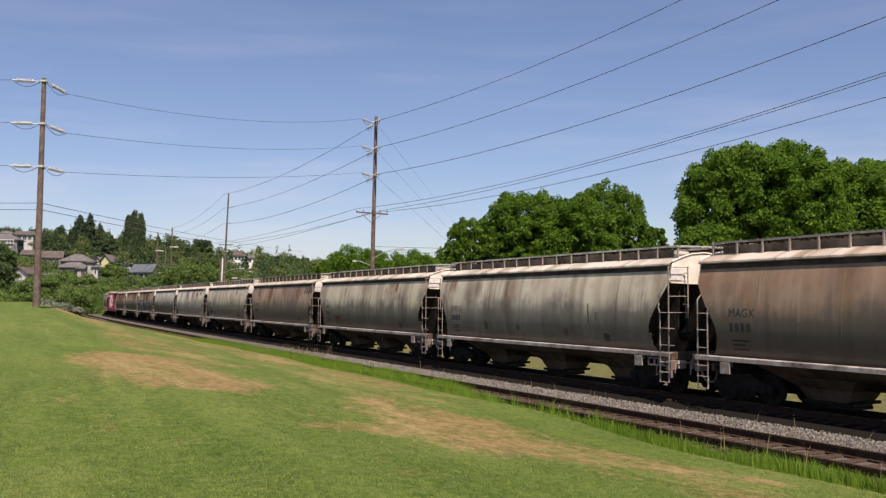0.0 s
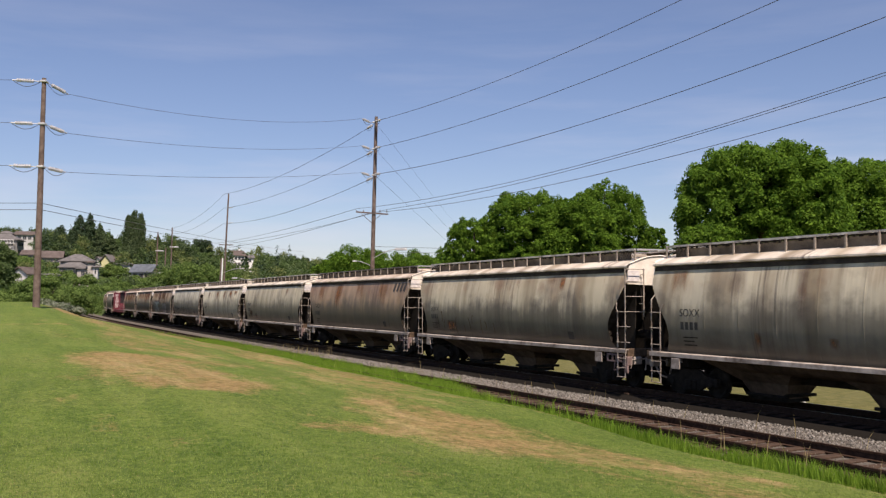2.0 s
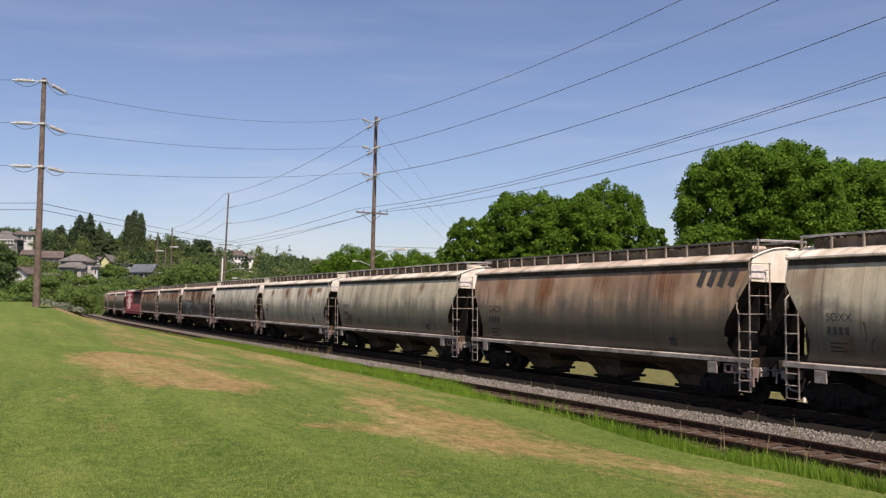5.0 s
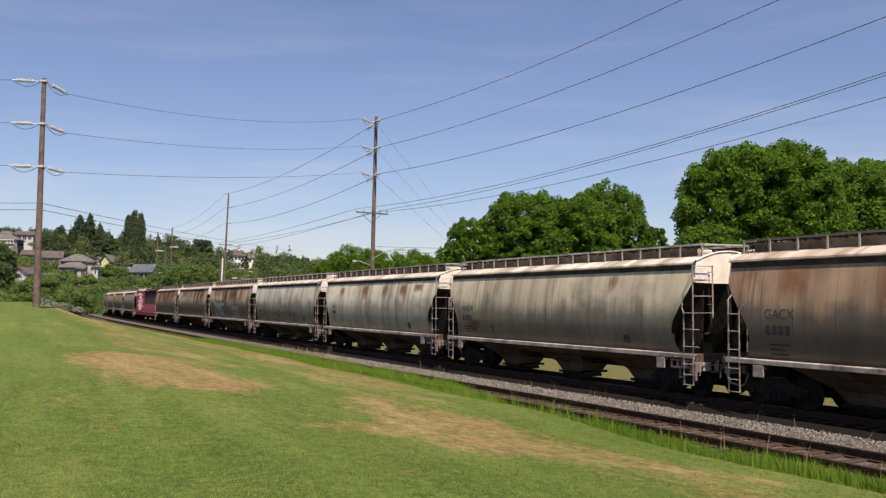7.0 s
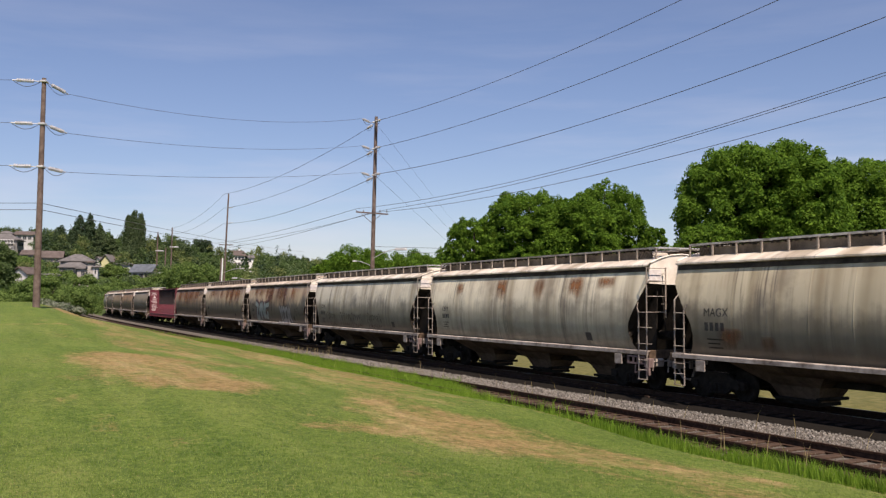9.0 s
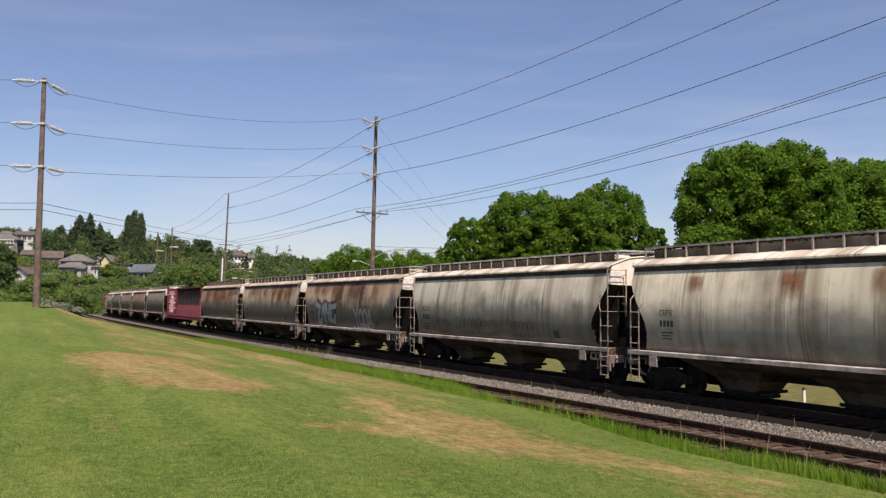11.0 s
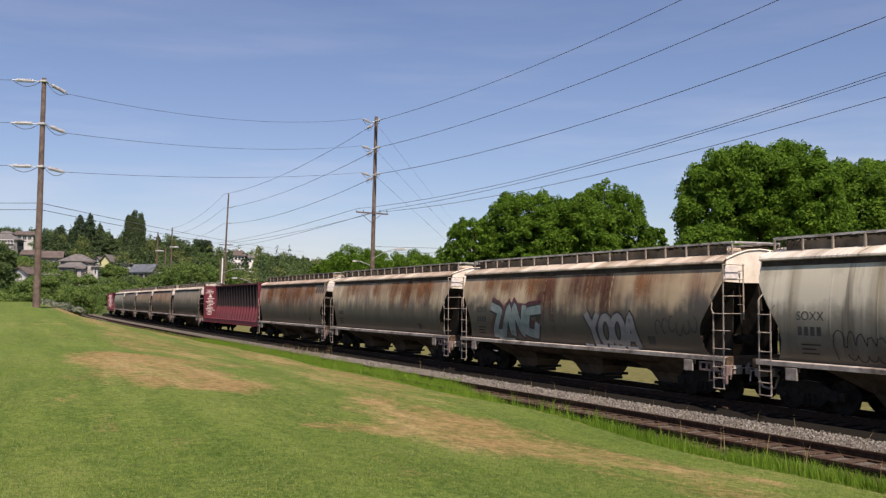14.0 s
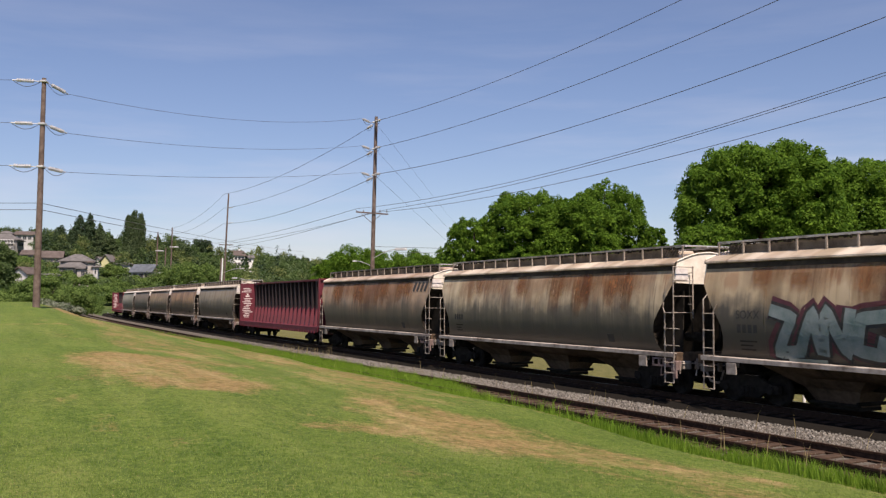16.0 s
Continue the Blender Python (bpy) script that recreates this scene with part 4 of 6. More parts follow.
HM = {}
SEAMS = (-5.7, -4.275, -2.85, -1.425, 0.0, 1.425, 2.85, 4.275, 5.7)


def build_running_gear(root, centre):
    """Two trucks under a car: frames and bolster are still on it, the wheelsets turn."""
    if "frame" not in HM:
        HM["frame"] = mesh_of("side_frame", side_frame_mesh(), M_SOOT)
        HM["wheelset"] = mesh_of("wheelset", wheelset_mesh(), M_SOOT, True)
        bm = bmesh.new()
        box(bm, (0, 0, 0.62), (0.36, 2.0, 0.26), bev=0.02)
        HM["bolster"] = mesh_of("bolster", bm, M_SOOT)
    for sx in (-1, 1):
        truck = part("truck", HM["bolster"], None, root)
        truck.location = (sx * centre, 0, 0)
        for sg in (-1, 1):
            f = part("side_frame", HM["frame"], None, truck)
            f.location = (0, sg * 1.0, 0)
        for wx in (-0.88, 0.88):
            w = part("wheelset", HM["wheelset"], None, truck)
            w.location = (wx, 0, 0.457)


def build_hopper(label):
    """A centre-flow covered hopper car: rounded tank, roof walk, ladders, sills, three hoppers, two trucks."""
    root = thing("covered_hopper_car", Matrix(), label, "freight car", "hopper cars of the train")
    if "tank" not in HM:
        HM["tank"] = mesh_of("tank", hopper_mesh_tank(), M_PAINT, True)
        HM["roof"] = mesh_of("roof", hopper_mesh_roof(), M_PAINT)
        for sx in (-1, 1):
            for x in SEAMS:
                HM["seam", sx, x] = mesh_of("seam_weld", hopper_mesh_seam(sx, x), M_PAINT, True)
            HM["clips", sx] = mesh_of("walk_underside", hopper_mesh_clips(sx), M_SOOT)
            HM["chord", sx] = mesh_of("top_chord", hopper_mesh_eave_shade(sx), M_EAVE_SHADE)
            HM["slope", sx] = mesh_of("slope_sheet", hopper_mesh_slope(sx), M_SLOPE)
            HM["panel", sx] = mesh_of("end_panel", hopper_mesh_panel(sx), M_CREAM)
            HM["runway", sx] = mesh_of("roof_walk", hopper_mesh_runway(sx), M_GRATE)
            bm = bmesh.new()
            box(bm, (0, sx * 0.86, 4.565), (2 * BODY - 0.9, 0.02, 0.28))
            HM["bearer", sx] = mesh_of("walk_bearer", bm, M_TROUGH)
            HM["sill", sx] = mesh_of("side_sill", hopper_mesh_sill(sx), M_SILL)
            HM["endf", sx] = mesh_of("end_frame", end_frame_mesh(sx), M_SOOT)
            HM["coupler", sx] = mesh_of("coupler", coupler_mesh(sx), M_SOOT)
            bm = bmesh.new()
            box(bm, (sx * (HALF - 0.12), 0, 1.24), (0.2, 3.1, 0.28), bev=0.02)
            lv = bmesh.new()
            sweep(lv, [(sx * (HALF + 0.10), -1.52, 0.72), (sx * (HALF + 0.10), -1.48, 1.02), (sx * (HALF + 0.12), -0.9, 1.04), (sx * (HALF + 0.25), -0.25, 0.98)], 0.022)
            box(lv, (sx * (HALF - 0.02), -1.2, 0.98), (0.22, 0.34, 0.26), bev=0.02)
            box(lv, (sx * (HALF - 0.05), -0.7, 1.0), (0.12, 0.10, 0.34), bev=0.01)
            sweep(lv, [(sx * (HALF + 0.05), -0.45, 0.85), (sx * (HALF + 0.25), -0.4, 0.48), (sx * (HALF + 0.5), -0.3, 0.42)], 0.035)
            HM["lever", sx] = mesh_of("uncoupling_lever", lv, M_LADDER)
            HM["endsill", sx] = mesh_of("end_sill", bm, M_BELLY)
        HM["post"] = mesh_of("walk_post", hopper_mesh_post(), M_LADDER)
        bm = bmesh.new()
        for q in (-0.2, -0.07, 0.07, 0.2):
            box(bm, (q, 0, 4.795), (0.09, 1.86, 0.03))
        for y in (-1.0, 0, 1.0):
            box(bm, (0, y * 0.9, 4.760), (0.5, 0.05, 0.04))
        HM["cross"] = mesh_of("end_platform", bm, M_HARD)
        HM["hatch"] = mesh_of("roof_hatch", hopper_mesh_hatch(), M_PAINT)
        HM["belly"] = mesh_of("belly_sheet", hopper_mesh_belly(), M_BELLY, True)
        bm = bmesh.new()
        box(bm, (0, 0, 0.80), (13.4, 0.34, 0.34), bev=0.015)
        HM["csill"] = mesh_of("centre_sill", bm, M_SOOT)
        HM["bay"] = mesh_of("discharge_hopper", hopper_mesh_bay(), M_BELLY)
        HM["gate"] = mesh_of("outlet_gate", hopper_mesh_gate(), M_SOOT)
        for k in ("side_front", "side_rear", "end"):
            HM[k] = mesh_of("ladder", ladder_mesh(k), M_LADDER)
        HM["jack"] = mesh_of("jacking_plate", jack_plate_mesh(), M_LADDER)
        HM["step"] = mesh_of("step_bracket", step_box_mesh(), M_PRIMER)
        HM["brake"] = mesh_of("brake_gear", brake_mesh(), M_SOOT)
        bm = bmesh.new()
        box(bm, (0, 0, 0), (0.012, 0.50, 0.36))
        HM["notice"] = mesh_of("notice_plate", bm, M_WHITE)
        bm = bmesh.new()
        for z in (0.08, 0.0):
            box(bm, (0.008, 0, z), (0.006, 0.34 - z, 0.035))
        HM["notice_bars"] = mesh_of("notice_lines", bm, M_PINK)
        bm = bmesh.new()
        box(bm, (0, 0, 0), (0.34, 0.012, 0.30))
        HM["square"] = mesh_of("stencil_square", bm, M_BLACK)
    tank = part("tank", HM["tank"], None, root)
    for x in SEAMS:
        for sg in (-1, 1):
            part("seam_weld", HM["seam", sg, x], None, tank)
    roof = part("roof", HM["roof"], None, root)
    part("roof_hatch", HM["hatch"], None, roof)
    for sg in (-1, 1):
        run = part("roof_walk", HM["runway", sg], None, root, "grey steel grating walk")
        for x in np.linspace(-BODY + 0.12, BODY - 0.12, 17):
            p = part("walk_post", HM["post"], None, run)
            p.matrix_local = pose(x, sg * 0.965, 4.395, 0, 0, 0 if sg < 0 else 180)
        part("walk_bearer", HM["bearer", sg], None, run)
        part("walk_underside", HM["clips", sg], None, run, "dark clips and mesh under the walk")
        part("side_sill", HM["sill", sg], None, root, "chalky pale side sill")
        part("top_chord", HM["chord", sg], None, root, "sooty dark angle under the eave with painted shade")
    for sx in (-1, 1):
        part("end_platform", HM["cross"], None, roof, "bright galvanised end platform").location = (sx * (BODY - 0.28), 0, 0)
        part("slope_sheet", HM["slope", sx], None, root, "dark end slope sheet with the recess's shade painted in")
        panel = part("end_panel", HM["panel", sx], None, root, "cream painted end panel")
        ef = part("end_frame", HM["endf", sx], None, root)
        part("coupler", HM["coupler", sx], None, ef)
        part("uncoupling_lever", HM["lever", sx], None, ef, "scuffed lever, bracket and air hose")
        part("end_sill", HM["endsill", sx], None, root, "grimy brown end sill")
        turn = 0 if sx > 0 else 180
        for kind, at in (("side_front", (HALF - 0.02, -1.66, 0)), ("side_rear", (-HALF + 0.02, -1.66, 0)), ("end", (HALF - 0.02, -1.66, 0))):
            la = part("ladder", HM[kind], None, root, "pale scuffed steel ladder")
            la.matrix_local = pose(0, 0, 0, 0, 0, turn) @ pose(*at)
        for x, nm in ((HALF - 1.55, "jack"), (-HALF + 1.55, "jack"), (HALF - 0.05, "step")):
            pl = part("jacking_plate" if nm == "jack" else "step_bracket", HM[nm], None, root)
            pl.matrix_local = pose(0, 0, 0, 0, 0, turn) @ pose(x, -1.655, 1.04 if nm == "jack" else 0.92)
        no = part("notice_plate", HM["notice"], None, panel)
        no.matrix_local = pose(0, 0, 0, 0, 0, turn) @ pose(BODY + 0.065, -1.17, 3.86)
        nb = part("notice_lines", HM["notice_bars"], None, panel)
        nb.matrix_local = no.matrix_local.copy()
    part("centre_sill", HM["csill"], None, root)
    part("belly_sheet", HM["belly"], None, root, "dusty brown rounded belly sheet")
    part("brake_gear", HM["brake"], None, root)
    for x in (-4.3, 0.2, 4.75):
        bay = part("discharge_hopper", HM["bay"], None, root)
        bay.location = (x, 0, 0)
        part("outlet_gate", HM["gate"], None, bay)
    sq = part("stencil_square", HM["square"], None, tank, "small black stencilled square")
    sq.matrix_local = pose(5.05, -side_y(1.70) - 0.010, 1.72, 18)
    build_running_gear(root, 6.9)
    return root


def marks(root, words, x, z, size, bars=True):
    """Stencilled owner's letters on the near side, and a line of plain bars under them."""
    tank = next(c for c in root.children if c.name.startswith("tank"))
    if words:
        me = text_mesh(words, size)
        for v in me.vertices:
            v.co = (x + v.co.x, -side_y(z + v.co.y) - 0.007, z + v.co.y)
        part("lettering", me, M_BLACK, tank, "black stencilled letters " + words)
    if bars:
        bm = bmesh.new()
        for i in range(4):
            decal(bm, x + size * (0.11 + 0.62 * i), x + size * (0.53 + 0.62 * i), z - size * 1.2, z - size * 0.5)
        part("number_bars", bm, M_BLACK, tank, "row of plain black stencil bars")
    bm = bmesh.new()
    for i in range(3):
        w = (1.5, 1.1, 1.3)[i] * size * 1.3
        decal(bm, x + size * 0.3, x + size * 0.3 + w, z - size * (1.96 + 0.35 * i), z - size * (1.84 + 0.35 * i))
    part("data_lines", bm, M_SLOPE, tank, "faded lines of small stencil")


def decal(bm, x0, x1, z0, z1, lift=0.005):
    """A thin painted block that follows the side sheet."""
    loft(bm, [[(q, -side_y(h) - lift, h) for q in (x0, x1)] for h in np.linspace(z0, z1, 4)], closed=False)


def stroke_paint(root, name, strokes, width, material, x0, z0, label, lift=0.014, swell=0.0):
    """Sprayed strokes that lie on the curved side sheet. strokes: lists of (x, z)."""
    tank = next(c for c in root.children if c.name.startswith("tank"))
    bm = bmesh.new()
    for st in strokes:
        pts = []
        for (ax, az), (bx, bz) in zip(st, st[1:]):
            k = max(2, int(math.hypot(bx - ax, bz - az) / 0.09))
            pts += [(ax + (bx - ax) * i / k, az + (bz - az) * i / k) for i in range(k)]
        pts.append(st[-1])
        rows = []
        for i, (x, z) in enumerate(pts):
            a, b = pts[max(i - 1, 0)], pts[min(i + 1, len(pts) - 1)]
            t = Vector((b[0] - a[0], b[1] - a[1])).normalized()
            w = width * (1 + swell * math.sin(math.pi * i / max(1, len(pts) - 1))) / 2
            row = []
            for f in (-1, 1):
                px, pz = x0 + x - t.y * w * f, z0 + z + t.x * w * f
                row.append(bm.verts.new((px, -side_y(pz) - lift, pz)))
            rows.append(row)
        for a, b in zip(rows, rows[1:]):
            bm.faces.new((a[0], b[0], b[1], a[1]))
    return part(name, bm, material, tank, label)


def arc(cx, cz, rx, rz, a0, a1, n=12):
    return [(cx + rx * math.cos(radians(a0 + (a1 - a0) * i / n)), cz + rz * math.sin(radians(a0 + (a1 - a0) * i / n))) for i in range(n + 1)]


def build_centerbeam():
    """A red lumber flatcar: deck, end bulkheads, a tall middle beam of posts with flared feet."""
    root = thing("centerbeam_flatcar", Matrix(), "empty dark red centerbeam lumber flatcar with white markings", "freight car", "flatcars of the train")
    L = 10.9
    if "cb" not in HM:
        HM["cb"] = True
        bm = bmesh.new()
        box(bm, (0, 0, 1.16), (2 * L, 2.9, 0.10), bev=0.01)
        for sg in (-1, 1):
            box(bm, (0, sg * 1.43, 1.06), (2 * L, 0.05, 0.34))
        for x in np.arange(-10.2, 10.3, 0.6):
            for sg in (-1, 1):
                box(bm, (x, sg * 1.47, 0.90), (0.26, 0.06, 0.14))
        box(bm, (0, 0, 0.92), (2 * L - 1, 0.7, 0.45), bev=0.02)
        HM["cb_deck"] = mesh_of("deck", bm, M_RED)
        for sx in (-1, 1):
            bm = bmesh.new()
            box(bm, (sx * (L - 0.10), 0, 2.82), (0.14, 2.8, 3.24), bev=0.01)
            HM["cb_bulk", sx] = mesh_of("bulkhead", bm, M_RED)
        bm = bmesh.new()
        box(bm, (0, 0, 0), (0.14, 0.12, 3.24))
        HM["cb_stud"] = mesh_of("bulkhead_stud", bm, M_RED)
        bm = bmesh.new()
        box(bm, (0, 0, 0), (0.12, 2.8, 0.12))
        HM["cb_rib"] = mesh_of("bulkhead_rib", bm, M_RED)
        for sx in (-1, 1):
            HM["cb_coupler", sx] = mesh_of("coupler", coupler_mesh(sx), M_SOOT)
        bm = bmesh.new()
        for sg in (-1, 1):
            loft(bm, [[(-0.22, 0, 1.2), (-0.16, sg * 0.46, 1.2), (0.16, sg * 0.46, 1.2), (0.22, 0, 1.2)], [(-0.05, 0, 2.95), (-0.03, sg * 0.16, 2.95), (0.03, sg * 0.16, 2.95), (0.05, 0, 2.95)]], closed=True, caps=True)
        bmesh.ops.recalc_face_normals(bm, faces=bm.faces)
        HM["cb_post"] = mesh_of("beam_post", bm, M_RED)
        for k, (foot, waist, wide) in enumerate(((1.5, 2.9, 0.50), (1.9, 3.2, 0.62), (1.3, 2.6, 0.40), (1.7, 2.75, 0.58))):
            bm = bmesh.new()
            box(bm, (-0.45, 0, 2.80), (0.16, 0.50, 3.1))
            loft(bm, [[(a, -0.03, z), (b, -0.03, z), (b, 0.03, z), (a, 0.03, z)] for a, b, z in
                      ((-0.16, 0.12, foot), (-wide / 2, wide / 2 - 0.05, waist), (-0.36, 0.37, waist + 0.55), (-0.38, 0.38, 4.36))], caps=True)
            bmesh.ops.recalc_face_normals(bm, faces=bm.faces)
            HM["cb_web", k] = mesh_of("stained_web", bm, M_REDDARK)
        bm = bmesh.new()
        box(bm, (0, 0, 4.42), (2 * L - 0.4, 0.55, 0.12), bev=0.01)
        HM["cb_chord"] = mesh_of("top_chord", bm, M_RED)
        bm = bmesh.new()
        rng = random.Random(4)
        xf = -(L - 0.10) + 0.074
        for z in np.arange(1.55, 4.15, 0.145):
            if 3.2 < z < 3.6:
                continue
            w = rng.uniform(0.30, 0.85)
            box(bm, (xf, -0.82 + rng.uniform(-0.10, 0.10), z), (0.006, w, 0.055))
        box(bm, (xf, -0.80, 3.34), (0.006, 0.34, 0.12))
        box(bm, (xf, -0.80, 3.50), (0.006, 0.14, 0.16))
        HM["cb_bars"] = mesh_of("marking_bars", bm, M_WHITE)
    part("deck", HM["cb_deck"], None, root)
    part("top_chord", HM["cb_chord"], None, root)
    for sx in (-1, 1):
        bk = part("bulkhead", HM["cb_bulk", sx], None, root)
        for y in (-1.35, -0.7, 0.7, 1.35):
            part("bulkhead_stud", HM["cb_stud"], None, bk).location = (sx * (L + 0.02), y, 2.82)
        for z in (1.6, 2.5, 3.4, 4.38):
            part("bulkhead_rib", HM["cb_rib"], None, bk).location = (sx * (L + 0.03), 0, z)
        cp = part("coupler", HM["cb_coupler", sx], None, root)
        cp.location = (sx * 2.45, 0, 0)
        b = part("marking_bars", HM["cb_bars"], None, bk, "rows of white stencilled bars")
        b.matrix_local = pose(0, 0, 0) if sx < 0 else pose(0, 0, 0, 0, 0, 180)
    for k, x in enumerate(np.arange(-10.07, 10.1, 1.06)):
        post = part("beam_post", HM["cb_post"], None, root)
        post.location = (x, 0, 0)
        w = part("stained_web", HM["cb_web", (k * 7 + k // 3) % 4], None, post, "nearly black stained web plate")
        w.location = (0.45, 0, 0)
    build_running_gear(root, 8.2)
    return root


# leading ladder of each car along the line at the start: s, kind, paint colour with rust as its fourth value
CARS = [(-17.9, "h", (0.36, 0.245, 0.175, 0.35), "soot-stained brown covered hopper car with owner's letters"),
        (0.0, "h", (0.62, 0.57, 0.48, 0.12), "pale grey covered hopper car with sooty vertical streaks"),
        (17.95, "h", (0.62, 0.56, 0.45, 0.18), "chalky white covered hopper car with tan streaks"),
        (35.85, "h", (0.42, 0.285, 0.195, 0.30), "rust-brown covered hopper car with large faded letters"),
        (53.93, "h", (0.60, 0.535, 0.42, 0.1), "cream-grey covered hopper car with brown streaks"),
        (71.87, "h", (0.80, 0.74, 0.63, 0.12), "cream covered hopper car with orange rust patches"),
        (89.71, "h", (0.655, 0.615, 0.54, 0.03), "white covered hopper car with grey scrawled outlines on its side"),
        (107.68, "h", (0.50, 0.39, 0.275, 0.30), "rusty tan covered hopper car with pale spray-painted shapes"),
        (125.61, "h", (0.60, 0.49, 0.36, 0.32), "cream covered hopper car heavily streaked with rust"),
        (143.40, "h", (0.44, 0.295, 0.205, 0.38), "rust-brown covered hopper car with broad orange streaks"),
        (161.0, "c", None, ""),
        (184.14, "h", (0.32, 0.265, 0.205, 0.15), "dark grey-brown sooty covered hopper car"),
        (202.38, "h", (0.52, 0.31, 0.17, 0.5), "tan-brown covered hopper car with faded paint"),
        (220.42, "h", (0.45, 0.32, 0.21, 0.4), "dull brown covered hopper car with sooty streaks"),
        (238.32, "h", (0.26, 0.21, 0.17, 0.3), "dark brown-grey covered hopper car"),
        (256.27, "h", (0.48, 0.46, 0.41, 0.05), "light grey covered hopper car with dark streaks"),
        (274.33, "c", None, "")]
SPEED = 7.865
TRAIN = []
GRIME_SHADE = {1: 0.92, 2: 1.06, 4: 0.92, 5: 0.66, 6: 0.95, 7: 1.28, 8: 1.15, 15: 0.7}                 # how much road film and painted shade lies on each car
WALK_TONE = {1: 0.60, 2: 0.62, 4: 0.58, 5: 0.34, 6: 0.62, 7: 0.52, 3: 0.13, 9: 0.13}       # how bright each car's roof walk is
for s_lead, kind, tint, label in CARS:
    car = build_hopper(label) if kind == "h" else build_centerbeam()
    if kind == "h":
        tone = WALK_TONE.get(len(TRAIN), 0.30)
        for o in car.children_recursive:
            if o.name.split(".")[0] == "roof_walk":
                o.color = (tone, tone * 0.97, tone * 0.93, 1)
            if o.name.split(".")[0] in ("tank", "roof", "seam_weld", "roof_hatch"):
                o["grime_shade"] = GRIME_SHADE.get(len(TRAIN), 1.0)
                o.color = (tint[0], tint[1] * 0.985, tint[2] * 0.86, tint[3])
                if o.name.startswith("roof"):
                    own = 0.6 if len(TRAIN) in (8, 9) else 0.3          # the rusty cars' roofs have lost their white
                    o.color = tuple(own * c + (1 - own) * w for c, w in zip(tint[:3], (0.82, 0.745, 0.63))) + (tint[3] * 0.7,)
    TRAIN.append((car, s_lead + (HALF if kind == "h" else 11.1), 6.9 if kind == "h" else 8.2))

marks(TRAIN[0][0], "MAGX", -6.85, 2.54, 0.36)
marks(TRAIN[1][0], "SOXX", -6.80, 2.52, 0.34)
marks(TRAIN[2][0], "SOXX", -6.80, 2.50, 0.30)
marks(TRAIN[3][0], "GACX", -6.75, 2.52, 0.38)
marks(TRAIN[4][0], "MAGX", -6.85, 2.54, 0.36)
marks(TRAIN[5][0], "CEFX", -6.7, 2.52, 0.28)
marks(TRAIN[6][0], "SOXX", -6.80, 2.50, 0.34)
marks(TRAIN[7][0], "SOXX", -6.80, 2.50, 0.34)
marks(TRAIN[8][0], "", -6.75, 2.55, 0.34)

for i in (3, 9):            # big worn owner's mark near the leading end, as plain slanted blocks
    stroke_paint(TRAIN[i][0], "faded_block_mark", [[(0.45 * k, 0.0), (0.45 * k + 0.14, 0.46)] for k in range(4)], 0.26, M_BLACK, 6.25, 3.46,
                 "faded dark slanted blocks of a worn mark")


def rust_runs(root, runs, material, label, seed):
    """Rust that has run down the side: for each run x0, x1, top, bottom and how densely it covers; ragged below, thin at its sides."""
    tank = next(c for c in root.children if c.name.startswith("tank"))
    rng = random.Random(seed)
    for x0, x1, top, bottom, dense in runs:
        verts, faces, cover = [], [], []
        cols = max(5, int((x1 - x0) / 0.07))
        reach = rng.uniform(0.7, 1.0)
        for c in range(cols + 1):
            f = c / cols
            reach = min(1.0, max(0.55, reach + rng.uniform(-0.14, 0.14)))
            side = min(1.0, 4.0 * f, 4.0 * (1 - f)) * rng.uniform(0.7, 1.0)
            for r in range(7):
                g = r / 6
                z = top - (top - bottom) * reach * g
                verts.append((x0 + (x1 - x0) * f, -side_y(z) - 0.0062, z))
                cover.append(min(1.0, 1.15 * dense) * side * min(1.0, 0.35 + 3.0 * g) * min(1.0, 1.9 * (1 - g)))
        for c in range(cols):
            for r in range(6):
                a = c * 7 + r
                faces.append((a, a + 7, a + 8, a + 1))
        me = flat_mesh("rust_stain", verts, faces)
        me.attributes.new("cover", "FLOAT", "POINT").data.foreach_set("value", cover)
        part("rust_stain", me, material, tank, label)


ORANGE, DARK = "orange-brown rust run down the side", "dark maroon rust run down the side"
rust_runs(TRAIN[1][0], [(-7.35, -6.5, 4.0, 3.0, 0.5), (-3.7, -3.4, 2.1, 1.5, 0.7), (-1.1, -0.75, 2.05, 1.5, 0.7), (2.3, 2.7, 2.0, 1.5, 0.5)], M_RUST, ORANGE, 9)
rust_runs(TRAIN[1][0], [(-4.8, -4.0, 4.0, 2.4, 0.35), (-2.2, -1.75, 4.0, 2.3, 0.5)], M_MAROON, DARK, 10)
rust_runs(TRAIN[4][0], [(-6.3, -5.2, 2.2, 1.5, 0.7), (-4.6, -4.0, 2.0, 1.5, 0.5), (3.9, 4.5, 3.9, 3.2, 0.6)], M_RUST, ORANGE, 11)
rust_runs(TRAIN[2][0], [(4.2, 4.6, 3.92, 3.15, 0.95), (3.3, 4.0, 3.9, 3.4, 0.35), (-5.2, -4.2, 2.1, 1.5, 0.7), (-6.4, -5.9, 2.2, 1.5, 0.45)], M_RUST, ORANGE, 1)
rust_runs(TRAIN[3][0], [(-3.1, -1.8, 4.0, 2.2, 0.75), (-6.4, -5.2, 4.0, 2.9, 0.5), (0.5, 1.7, 4.0, 2.6, 0.5), (4.0, 5.4, 4.0, 2.6, 0.5)], M_RUST, ORANGE, 2)
